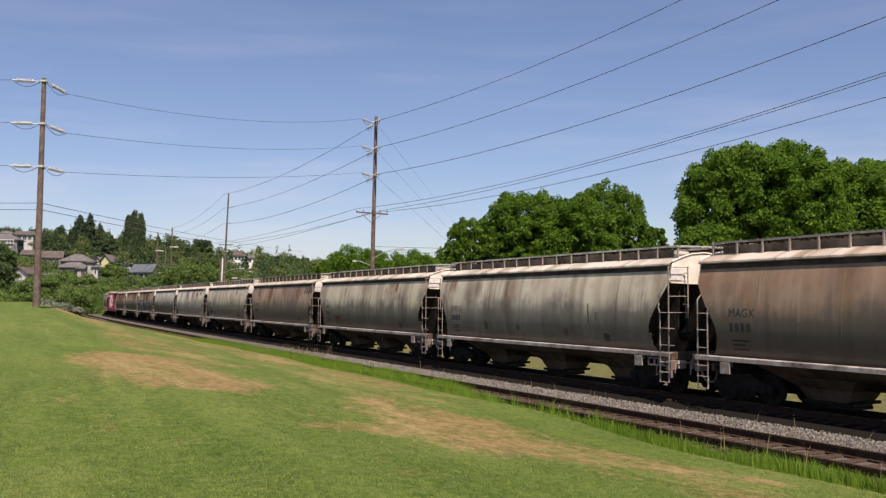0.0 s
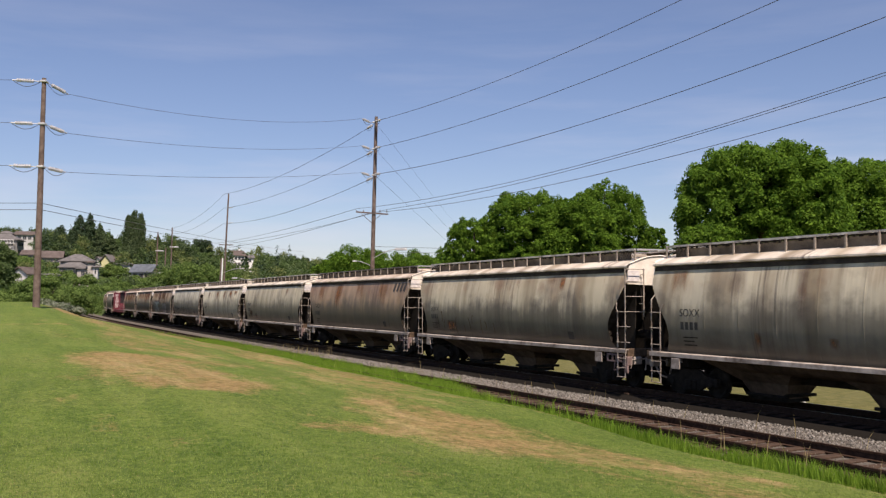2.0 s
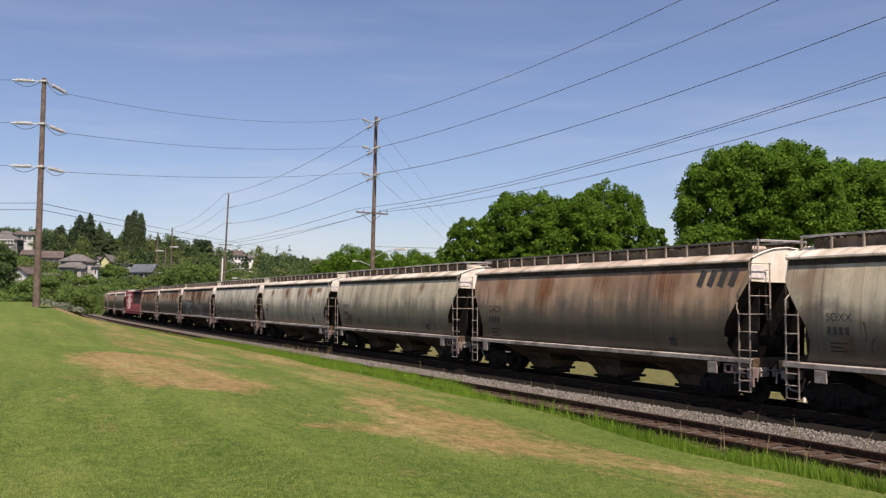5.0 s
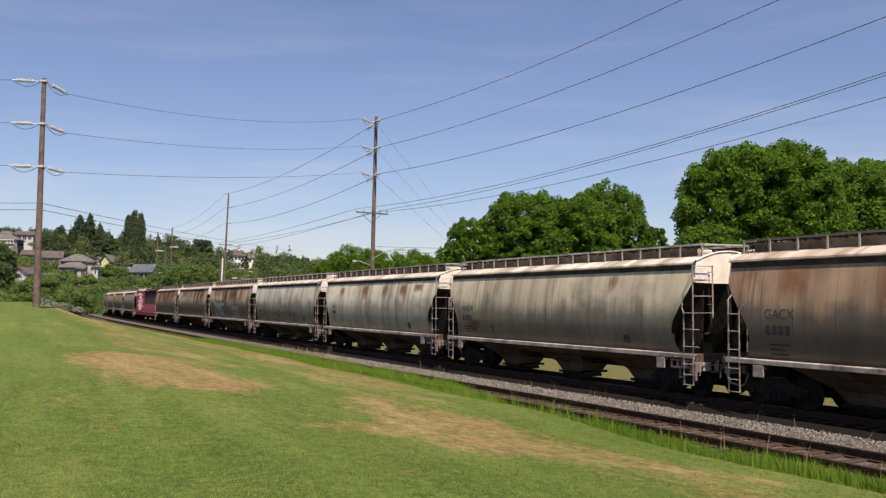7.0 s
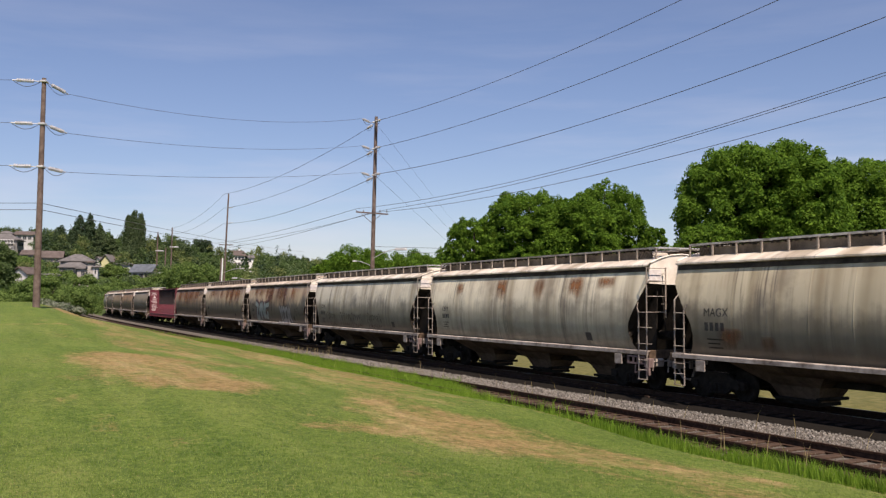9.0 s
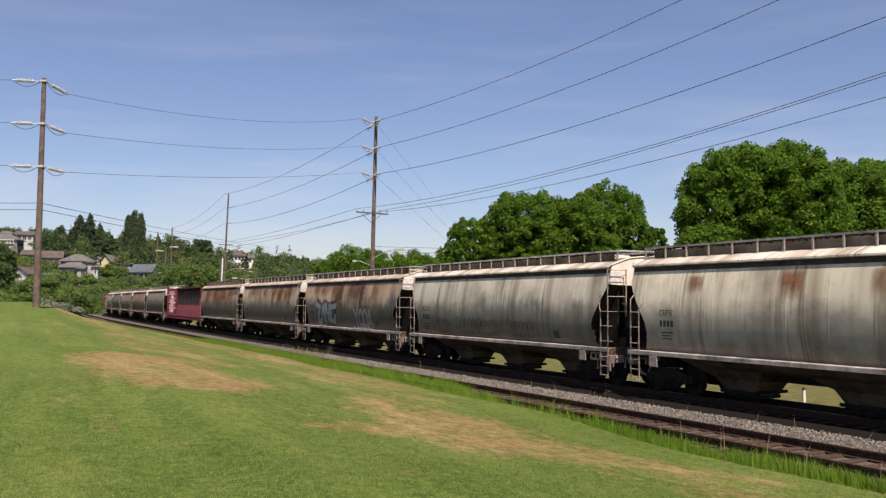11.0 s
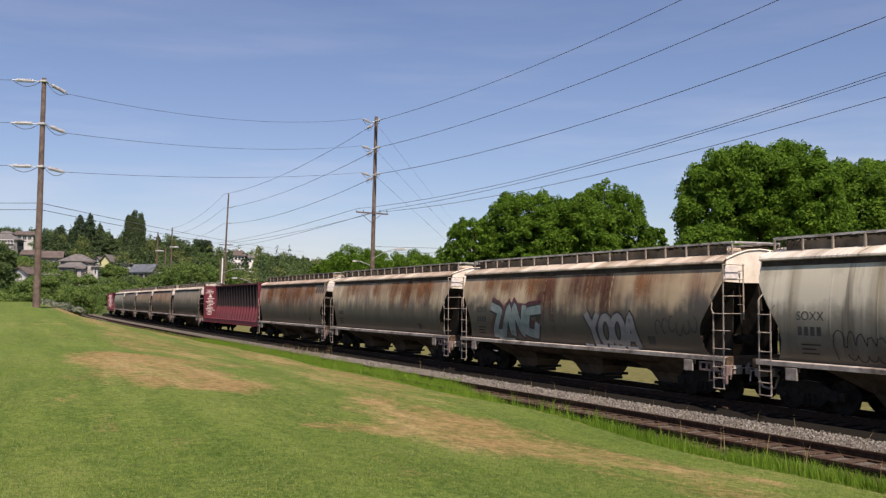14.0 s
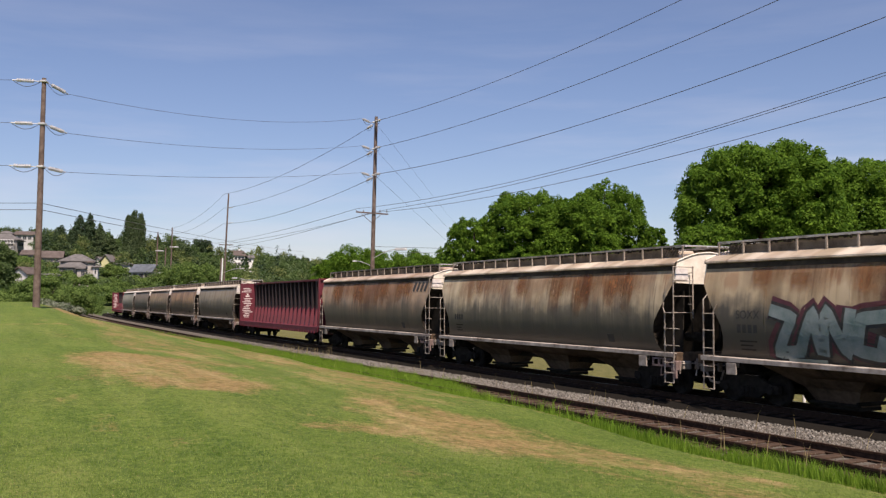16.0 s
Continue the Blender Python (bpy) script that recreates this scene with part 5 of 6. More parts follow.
rust_runs(TRAIN[5][0], [(-5.5, -4.7, 3.78, 3.0, 0.7), (-1.8, -0.8, 3.88, 3.0, 0.95), (1.2, 2.1, 3.84, 2.9, 0.55), (3.6, 4.7, 3.88, 3.0, 0.9), (5.4, 6.6, 3.84, 3.1, 0.95)], M_RUST, ORANGE, 3)
rust_runs(TRAIN[7][0], [(-6.9, -0.4, 4.12, 2.9, 0.42), (-2.9, -1.9, 3.98, 2.5, 0.7), (-4.9, -4.1, 3.78, 3.15, 0.6), (4.0, 5.2, 4.0, 2.7, 0.7), (-6.4, -5.5, 4.0, 3.0, 0.55), (1.0, 1.9, 4.0, 3.0, 0.4)], M_RUST, ORANGE, 4)
rust_runs(TRAIN[7][0], [(-2.1, -0.5, 4.06, 1.45, 0.95), (-0.4, 3.6, 4.1, 1.5, 0.72), (2.3, 2.9, 4.0, 2.4, 0.45)], M_MAROON, DARK, 5)
rust_runs(TRAIN[8][0], [(-6.8, -1.6, 4.12, 2.7, 0.45), (-1.4, 7.2, 4.12, 2.4, 0.5), (0.9, 2.2, 4.0, 2.4, 0.65), (2.6, 4.1, 4.04, 2.3, 0.85), (4.4, 6.7, 4.0, 2.5, 0.8), (-1.5, -0.3, 4.0, 2.8, 0.6), (-5.1, -4.2, 4.0, 3.0, 0.5)], M_RUST, ORANGE, 6)
rust_runs(TRAIN[8][0], [(3.2, 3.8, 4.06, 1.8, 0.7), (5.6, 6.0, 4.06, 2.2, 0.5)], M_MAROON, DARK, 7)
rust_runs(TRAIN[9][0], [(-7.4, 7.4, 4.12, 2.2, 0.5), (-6.2, -4.2, 4.0, 2.3, 0.75), (-2.6, -0.6, 4.0, 2.4, 0.7), (0.9, 3.0, 4.0, 2.3, 0.7), (4.0, 6.2, 4.0, 2.5, 0.6)], M_RUST, ORANGE, 8)

# sprayed shapes on the tan car
g = TRAIN[7][0]
Z1 = [[(0.86 * a, b) for a, b in st] for st in [[(0.0, 1.25), (0.95, 1.05), (0.25, 0.05), (1.25, 0.15)], [(1.15, 0.1), (1.75, 1.2), (2.0, 0.1)], [(2.05, 0.05), (2.25, 1.25), (2.95, 0.15), (3.15, 1.3)],
      [(4.6, 1.15), (3.5, 1.05), (3.3, 0.25), (4.1, 0.15), (4.3, 0.6)]]]
stroke_paint(g, "spray_outline", Z1, 0.52, M_BLACK, -5.5, 1.52, "black sprayed outline", 0.010)
stroke_paint(g, "spray_halo", [[(a - 0.05 * k, b + 0.07) for k, (a, b) in enumerate(st)] for st in Z1], 0.64, M_PINK, -5.5, 1.52, "faded crimson sprayed edge", 0.008)
stroke_paint(g, "spray_fill", Z1, 0.34, M_TEAL, -5.5, 1.52, "pale teal and white sprayed letters", 0.016)
Z2 = [[(0.76 * a, 0.92 * b) for a, b in st] for st in [[(0.0, 1.25), (0.55, 0.7), (0.75, 0.0)], [(0.95, 1.25), (0.55, 0.7)], arc(1.55, 0.60, 0.42, 0.52, 0, 360), arc(2.45, 0.62, 0.40, 0.52, -90, 260), [(2.95, 0.0), (3.35, 1.2), (3.85, 0.0)], [(3.1, 0.4), (3.6, 0.4)]]]
stroke_paint(g, "spray_outline", Z2, 0.42, M_BLACK, 1.45, 1.40, "black sprayed outline", 0.010)
stroke_paint(g, "spray_fill", Z2, 0.27, M_GREYSPRAY, 1.45, 1.40, "pale grey sprayed bubble shapes", 0.016)
stroke_paint(g, "sill_spray", [[(0, 0), (0.5, 0.0)], [(0.65, 0), (1.3, 0.0)], [(1.4, 0), (2.3, 0.0)], [(2.45, 0), (3.0, 0.0)]], 0.10, M_WHITE, 1.5, 1.42, "pale paint run over the sill", 0.20)
stroke_paint(g, "thin_scrawl", [arc(0.15 + 0.34 * k, 0.3 + 0.06 * (k % 3), 0.14, 0.24, 40 * k, 40 * k + 250) for k in range(6)], 0.04, M_BLACK, 5.6 - 0.3, 1.85, "thin black scrawl", 0.012)
stroke_paint(g, "sill_spray", [[(0, 0), (1.3, 0.0)]], 0.10, M_TEAL, -4.9, 1.42, "pale paint run over the sill", 0.10)

# scrawled outlines on the white car
g = TRAIN[6][0]
for x0, bumps, seed in ((-5.6, 4, 1), (-3.2, 4, 2), (-1.2, 4, 3), (1.4, 5, 4)):
    rng = random.Random(seed)
    top = [(0.08, 0.02), (-0.02, 0.38), (0.0, 0.66), (0.10, 0.80), (0.24, 0.78), (0.33, 0.62), (0.30, 0.42), (0.40, 0.36)]
    low, x = [], 0.40
    for k in range(bumps):
        w, h = rng.uniform(0.26, 0.38), rng.uniform(0.66, 0.82)
        top += [(x + 0.14 * w, 0.62), (x + 0.32 * w, h - 0.03), (x + 0.55 * w, h), (x + 0.78 * w, h - 0.12), (x + 0.86 * w, 0.52), (x + w, rng.uniform(0.34, 0.44))]
        low += arc(x + 0.5 * w, 0.20, 0.5 * w, rng.uniform(0.12, 0.20), 180, 350, 7)
        x += w
    stroke_paint(g, "bubble_scrawl", [top + [(x + 0.05, 0.5), (x + 0.08, 0.3)], low], 0.028, M_SLOPE, x0, 1.46, "thin dark bubble-shaped spray outlines", 0.010)
# small scrawls on the others
for a, b, h, q in ((0.3, 0.5, 0.5, 1), (0.5, 0.2, 0.4, -2), (1.7, 0.0, 0.75, -2), (2.5, 0.1, 0.3, 1), (3.0, 0.15, 0.6, 2), (3.3, 0.5, 0.35, -1), (4.1, 0.05, 0.7, -1), (4.5, 0.3, 0.3, 2), (5.2, 0.1, 0.45, 1)):
    stroke_paint(TRAIN[2][0], "dark_scrawl", [[(a, b), (a + 0.03 * q, b + 0.3 * h), (a + 0.01 * q, b + 0.7 * h), (a - 0.04 * q, b + h)]], 0.045, M_BELLY, -5.9, 1.5, "faint dark scrawl", 0.010)
for st in ([(0.0, 0.8), (0.03, 0.4), (0.06, 0.1)], [(0.5, 0.5), (0.52, 0.2)]):
    stroke_paint(TRAIN[1][0], "dark_scrawl", [st], 0.05, M_BELLY, 4.0, 2.1, "faint dark smear", 0.010)


def car_pose(s_mid, half):
    """A car whose trucks stand half a wheelbase before and behind s_mid on the line."""
    ax, ay, az, _ = track(s_mid - half)
    bx, by, bz, _ = track(s_mid + half)
    way = Vector((ax - bx, ay - by, az - bz))
    turn = math.degrees(math.atan2(way.y, way.x))
    tilt = -math.degrees(math.asin(way.z / way.length))
    return pose((ax + bx) / 2, (ay + by) / 2, (az + bz) / 2, 0, tilt, turn)


def motions():
    times = [0.5 * i for i in range(33)]
    spin = [i / 15 for i in range(241)]
    for car, s0, half in TRAIN:
        walk(car, [(t, car_pose(s0 - SPEED * t, half)) for t in times])
        for w in car.children_recursive:
            if w.name.startswith("wheelset"):
                at = w.location.copy()
                walk(w, [(t, pose(at.x, at.y, at.z, 0, math.degrees(SPEED * t / 0.457), 0)) for t in spin])


# ---- poles and wires ----
WIRES = {"west": "thin power line between two tall poles", "east": "thin power line sweeping overhead", "out": "thin power line leaving the lawn's pole", "back": "thin power line to the far street's poles",
         "low": "thin lower line on wooden poles", "guy": "thin steel guy wire", "street": "thin line between far street poles"}


def hang(which, a, b, sag, r=0.016, n=16):
    bm = bmesh.new()
    pts = []
    for i in range(n + 1):
        f = i / n
        p = Vector(a).lerp(Vector(b), f)
        p.z -= sag * 4 * f * (1 - f)
        pts.append(p)
    tagged(part("guy_wire" if which == "guy" else "power_line", sweep_mesh(bm, pts, r), M_WIRE), WIRES[which], "wire", "wires over the railway")


def sweep_mesh(bm, pts, r):
    sweep(bm, pts, r, 4)
    return bm


def pole_body(x, y, z0, z1, r0, r1, lean, label, name="utility_pole"):
    root = thing(name, pose(x, y, z0), label, "utility pole", "poles along the road")
    bm = bmesh.new()
    sweep_pts = [(lean[0] * f, lean[1] * f, f * (z1 - z0) - (0.4 if f == 0 else 0)) for f in (0, 0.33, 0.66, 1)]
    rings = []
    for i, p in enumerate(sweep_pts):
        r = r0 + (r1 - r0) * i / 3
        rings.append([(p[0] + r * math.cos(a), p[1] + r * math.sin(a), p[2]) for a in np.linspace(0, 2 * math.pi, 13)[:-1]])
    loft(bm, rings, caps=True)
    part("shaft", bm, M_POLE, root)
    return root


def string_of_discs(root, a, b):
    """A dead-end insulator from a to b, in the pole's space, with its slack jumper loop."""
    a, b = Vector(a), Vector(b)
    bm = bmesh.new()
    c, d = a.lerp(b, 0.25), a.lerp(b, 0.85)
    rod(bm, c, d, 0.075, 8)
    for i in range(7):
        p = c.lerp(d, (i + 0.5) / 7)
        rod(bm, p - (d - c) * 0.035, p + (d - c) * 0.035, 0.15, 8)
    ins = part("insulator", bm, M_INSUL, root, "grey dead-end insulator")
    bm = bmesh.new()
    rod(bm, a, c, 0.03)
    rod(bm, d, b, 0.045)
    part("clamp", bm, M_HARD, ins)
    bm = bmesh.new()
    pts = [b.lerp(a, f) + Vector((0, 0, -0.45 * math.sin(math.pi * f))) for f in np.linspace(0, 1, 9)]
    sweep(bm, pts, 0.022, 4)
    part("jumper", bm, M_WIRE, ins)


def fitting(root, p):
    bm = bmesh.new()
    box(bm, p, (0.5, 0.5, 0.16), bev=0.03)
    part("bracket", bm, M_HARD, root)


WEST = (-30.4, 70.0)
MID = (-8.74, 114.0)
FAR = (-48.3, 205.0)
EAST = (40.0, 30.0)
OUT = (-95.0, 62.0)


def build_poles():
    # tall pole on the lawn's edge, three wires ending on each side
    z0 = float(ground_z(*WEST)[0])
    west = pole_body(*WEST, z0, 19.7, 0.27, 0.16, (0.12, 0), "tall weathered wooden pole standing on the lawn's edge")
    mid = pole_body(*MID, -0.4, 25.6, 0.29, 0.20, (0.45, 0), "tall weathered wooden junction pole behind the railway")
    wz = (19.45, 16.2, 12.95)
    mz = (24.9, 21.6, 18.35)
    away = (Vector((*MID, 0)) - Vector((*WEST, 0))).normalized()
    outw = (Vector((*OUT, 0)) - Vector((*WEST, 0))).normalized()
    east = (Vector((*EAST, 0)) - Vector((*MID, 0))).normalized()
    back = (Vector((*FAR, 0)) - Vector((*MID, 0))).normalized()
    for k in range(3):
        lz = (wz[k] - z0) / (19.7 - z0) * 0.12
        fitting(west, (lz, 0, wz[k] - z0))
        string_of_discs(west, (lz + 0.2 * away.x, 0.2 * away.y, wz[k] - z0), (lz + 2.3 * away.x, 2.3 * away.y, wz[k] - z0 - (0.5, 0.32, 0.12)[k]))
        string_of_discs(west, (lz + 0.2 * outw.x, 0.2 * outw.y, wz[k] - z0), (lz + 2.3 * outw.x, 2.3 * outw.y, wz[k] - z0 + 0.05))
        hang("west", Vector((*WEST, wz[k] - (0.5, 0.32, 0.12)[k])) + away * 2.3 + Vector((lz, 0, 0)), Vector((*MID, mz[k])) - away * 2.6, (1.15, 0.8, 0.5)[k])
        hang("out", Vector((*WEST, wz[k] + 0.05)) + outw * 2.3 + Vector((lz, 0, 0)), (*OUT, wz[k] + 3.6), 1.5)
        fitting(mid, (0.25, 0, mz[k] + 0.4))
        string_of_discs(mid, (-0.1, -0.2, mz[k] + 0.3), (-2.5 * away.x, -2.5 * away.y, mz[k] + 0.4))
        string_of_discs(mid, (0.3, -0.2, mz[k] + 0.5), (2.2 * east.x, 2.2 * east.y, mz[k] + 0.35))
        hang("east", Vector((*MID, mz[k] - 0.05)) + east * 2.2, (*EAST, (30.85, 27.4, 23.1)[k]), (2.6, 2.4, 2.3)[k], 0.027, 30)
        string_of_discs(mid, (0.1, 0.2, mz[k] + 0.2), (2.3 * back.x, 2.3 * back.y, mz[k] - 0.05))
        hang("back", Vector((*MID, mz[k] - 0.45)) + back * 2.3, (*FAR, (26.3, 23.2, 19.8)[k]), (1.3, 1.1, 1.3)[k], 0.03)
    # cross-arm with the lower lines
    bm = bmesh.new()
    box(bm, (0.1, -0.3, 14.05), (3.9, 0.13, 0.16), rot=Matrix.Rotation(radians(4), 3, "Y"), bev=0.01)
    for sx in (-1, 1):
        rod(bm, (sx * 1.3, -0.3, 14.0), (0, -0.3, 12.9), 0.035)
        for q in (0.55, 1.0):
            rod(bm, (sx * q * 1.85, -0.3, 14.1), (sx * q * 1.85, -0.3, 14.45), 0.05)
    part("cross_arm", bm, M_POLE, mid, "wooden cross-arm with insulator pins")
    for x, za, zb, sg in ((-1.8, 14.2, 19.45, 2.3), (1.85, 14.1, 19.95, 1.85), (0.0, 13.7, 18.1, 2.2)):
        hang("low", (MID[0] + x, MID[1] - 0.3, za), (EAST[0] + x * 0.6, EAST[1], zb), sg, 0.022, 30)
        hang("low", (MID[0] + x, MID[1] - 0.3, za), (FAR[0] + x * 0.7, FAR[1], 15.5 - (1.2 if x == 0 else 0)), 0.5, 0.026)
    for za in (9.6, 9.0):
        hang("low", (MID[0], MID[1], za), (62, 128, za + 2.0), 0.8, 0.022)
    # two lines passing the tall pole towards the far street
    for k, (za, zb) in enumerate(((10.2, 12.5), (9.7, 11.6))):
        hang("low", (-80, 66, za - 0.1), (WEST[0] + 0.1, WEST[1], za), 0.15, 0.02)
        hang("low", (WEST[0] + 0.1, WEST[1], za), (-36, 240, zb + 3), 0.5, 0.022)
    # guys
    for k in range(3):
        hang("guy", (MID[0] + 0.35, MID[1], mz[k]), (15.0 + 0.4 * k, 150, -0.4), 0.3, 0.014)
    # street lamp on the junction pole
    street_arm(mid, (0.0, 0.0, 8.4), -20, 3.4, 1.5)
    street_arm(mid, (0.0, 0.0, 7.6), 190, 1.9, 0.3, 0.6, 0.035)
    # far street poles
    far = pole_body(*FAR, -0.3, 26.4, 0.26, 0.16, (1.0, 0), "reddish wooden pole with a white lower part")
    bm = bmesh.new()
    rod(bm, (-0.35, -0.45, 0), (0.05, -0.45, 12.5), 0.13, 8)
    part("white_conduit", bm, M_POST, far)
    for z in (23.5, 20.1):
        bm = bmesh.new()
        rod(bm, (0.7, 0, z), (2.2, -1, z + 0.1), 0.09)
        part("arm", bm, M_HARD, far)
    bm = bmesh.new()
    box(bm, (0.6, 0, 15.4), (3.2, 0.16, 0.16))
    part("cross_arm", bm, M_POLE, far)
    street_arm(far, (-0.4, 0, 9.0), -12, 4.5)
    for x, y, zt, rr, arms in ((-76.5, 262.0, 23.3, 0.26, 1), (-84.5, 275.0, 22.9, 0.26, 2), (-80.6, 270.0, 18.0, 0.26, 0), (-46.0, 192.0, 11.6, 0.2, 0)):
        p = pole_body(x, y, float(ground_z(x, y)[0]), zt, rr, rr * 0.7, (0.4, 0), "far wooden street pole")
        h = zt - float(ground_z(x, y)[0])
        for a in range(arms):
            bm = bmesh.new()
            box(bm, (1.0, 0, h - 5.5 - 6.5 * a), (2.4, 0.4, 0.35), bev=0.05)
            part("lamp_arm", bm, M_LAMP, p)
    for z in (26.3, 23.2, 19.8):
        hang("street", (*FAR, z), (-76.5, 262.0, 23.0 - (26.3 - z) * 0.5), 1.4, 0.03)


def street_arm(root, at, rz, ln, head=1.0, rise=1.2, thick=0.05):
    a = radians(rz)
    d = Vector((math.cos(a), math.sin(a), 0))
    bm = bmesh.new()
    pts = [Vector(at) + d * ln * f + Vector((0, 0, rise * math.sin(f * math.pi / 2))) for f in np.linspace(0, 1, 7)]
    sweep(bm, pts, thick, 6)
    arm = part("lamp_arm", bm, M_LAMP, root, "curved steel lamp arm")
    bm = bmesh.new()
    box(bm, pts[-1] + d * 0.5 * min(1.0, head), (1.1 * head, 0.34 * head, 0.20 * head), rot=Matrix.Rotation(a, 3, "Z"), taper=(0.8, 0.7), bev=0.06)
    part("lamp_head", bm, M_LAMP, arm, "pale cobra-head street lamp")


build_poles()

for x, y in ((-66.0, 236.0), (-39.8, 196.0)):
    sl = thing("street_lamp", pose(x, y, -0.36), "pale steel street lamp with a curved arm behind the train", "street lamp", "street lamps of the far road")
    bm = bmesh.new()
    rod(bm, (0, 0, 0), (0, 0, 6.9), 0.12, 8, 0.08)
    part("column", bm, M_LAMP, sl)
    street_arm(sl, (0, 0, 6.8), -20 if x < -50 else 160, 4.0)

post = thing("marker_post", pose(11.53, 30.0, -0.62), "short white marker post in the grass behind the track", "post")
bm = bmesh.new()
rod(bm, (0, 0, 0), (0, 0, 0.80), 0.05, 10)
part("shaft", bm, M_POST, post)
bm = bmesh.new()
rod(bm, (0, 0, 0.80), (0, 0, 0.88), 0.055, 10)
part("cap", bm, M_PINK, post, "faded red cap")


# ---- trees ----
def leaf_cloud(name, lobes, count, leaf, material, seed, flat=0.3, rough=0.4):
    """A crown: leaves on the outsides of many lobes (x, y, z, rx, rz), each leaf one pointed blade."""
    rng = np.random.default_rng(seed)
    lobes = np.array(lobes)
    area = np.minimum(lobes[:, 3] * (lobes[:, 3] + lobes[:, 4]), 6 * np.median(lobes[:, 3]) ** 2 * 2)
    pick = rng.choice(len(lobes), count, p=area / area.sum())
    v = rng.normal(size=(count, 3))
    v /= np.linalg.norm(v, axis=1)[:, None]
    v[:, 2] = np.where(v[:, 2] < -0.35, -v[:, 2], v[:, 2])
    lb = lobes[pick]
    shell = (0.42 + 0.70 * rng.beta(2.4, 1.5, count))[:, None]
    c = lb[:, :3] + v * np.stack([lb[:, 3], lb[:, 3], lb[:, 4]], 1) * shell
    nrm = v + rng.normal(0, rough, (count, 3)) + (0, 0, flat)
    nrm /= np.linalg.norm(nrm, axis=1)[:, None]
    t = np.cross(nrm, rng.normal(size=(count, 3)))
    t /= np.linalg.norm(t, axis=1)[:, None]
    b = np.cross(nrm, t)
    sz = leaf * rng.uniform(0.55, 1.35, count)[:, None]
    P = np.stack([c - t * sz + b * sz * 0.12, c + b * sz * rng.uniform(0.7, 1.15, (count, 1)), c + t * sz - nrm * sz * 0.3], 1).reshape(-1, 3)
    me = tri_mesh(name, P, np.arange(3 * count).reshape(-1, 3))
    me.materials.append(material)
    return me


def crown_lobes(seed, w, h, base, n=42, shape="round"):
    """Lobes filling a crown of width w from height base to h."""
    rng = random.Random(seed)
    out = []
    for i in range(n):
        f = (i + 0.5) / n
        a = i * 2.399 + rng.uniform(-0.3, 0.3)
        if shape == "round":
            ph = math.acos(1 - 1.72 * f)
            k = rng.uniform(0.86, 0.97) if rng.random() < 0.70 else rng.uniform(0.5, 0.82)
            k *= 1 + 0.07 * math.sin(3 * a + seed) * math.sin(2.5 * ph + seed) + 0.05 * math.sin(7 * a + 5 * ph + seed)
            r = w / 2 * math.sin(ph) ** 0.62 * k
            z = base + (h - base) * (0.46 + 0.46 * math.cos(ph) * rng.uniform(0.93, 1.01) * (0.5 + 0.5 * k))
            rr = w * rng.uniform(0.075, 0.120) * (130 / n) ** 0.36
            out.append((r * math.cos(a), r * math.sin(a), z, rr * rng.uniform(0.75, 1.1), rr * rng.uniform(0.7, 1.25)))
        elif shape == "column":
            z = base + (h - base) * f
            r = w / 2 * 0.5 * math.sin(math.pi * min(1, 0.15 + 0.80 * f)) ** 0.6
            rr = w * rng.uniform(0.22, 0.32) * (1.1 - 0.6 * f ** 2)
            out.append((r * math.cos(a), r * math.sin(a), z, rr, rr * 1.7))
        else:
            z = base + (h - base) * f ** 0.85
            r = w / 2 * (1 - f) ** 0.8 * rng.uniform(0.35, 1.0)
            rr = w * (0.15 * (1 - f) + 0.03) * rng.uniform(0.6, 1.2)
            out.append((r * math.cos(a), r * math.sin(a), z - 0.1 * r, rr, rr * 0.65))
    if shape == "round":
        out.append((0, 0, base + (h - base) * 0.52, w * 0.34, (h - base) * 0.32))
        for i in range(n // 8):        # inner boughs
            a, q = i * 2.4, w * rng.uniform(0.12, 0.34)
            out.append((q * math.cos(a), q * math.sin(a), base + (h - base) * rng.uniform(0.3, 0.75), w * 0.09, w * 0.08))
    return out


def trunk_mesh(h, r, seed, spread, limbs=6):
    rng = random.Random(seed)
    bm = bmesh.new()
    rod(bm, (0, 0, -0.4), (0.1, 0, h * 0.45), r, 9, r * 0.75)
    rod(bm, (0.1, 0, h * 0.45), (0.1, 0.1, h * 0.88), r * 0.75, 8, r * 0.15)
    for i in range(limbs):
        a = i * 2.4 + rng.uniform(-0.3, 0.3)
        z0 = h * rng.uniform(0.16, 0.5)
        e = Vector((math.cos(a) * spread * rng.uniform(0.5, 0.9), math.sin(a) * spread * rng.uniform(0.5, 0.9), z0 + h * rng.uniform(0.2, 0.38)))
        rod(bm, (0.08, 0, z0), e, r * 0.45, 6, r * 0.12)
    me = bpy.data.meshes.new("trunk")
    bm.to_mesh(me)
    bm.free()
    me.materials.append(M_BARK)
    return me


def build_tree(x, y, w, h, base, seed, leaf, count, material, label, shape="round", n=42, name="tree", group="", z=None, limbs=6):
    root = thing(name, pose(x, y, float(ground_z(x, y)[0]) if z is None else z, 0, 0, seed * 53 % 360), label, "tree", group)
    part("trunk", trunk_mesh(h, max(0.12, h * 0.024), seed, w * 0.4, limbs), None, root)
    part("crown", leaf_cloud("crown", crown_lobes(seed, w, h, base, n, shape), count, leaf, material, seed, rough=0.62 if shape == "round" else 0.6), None, root)
    return root


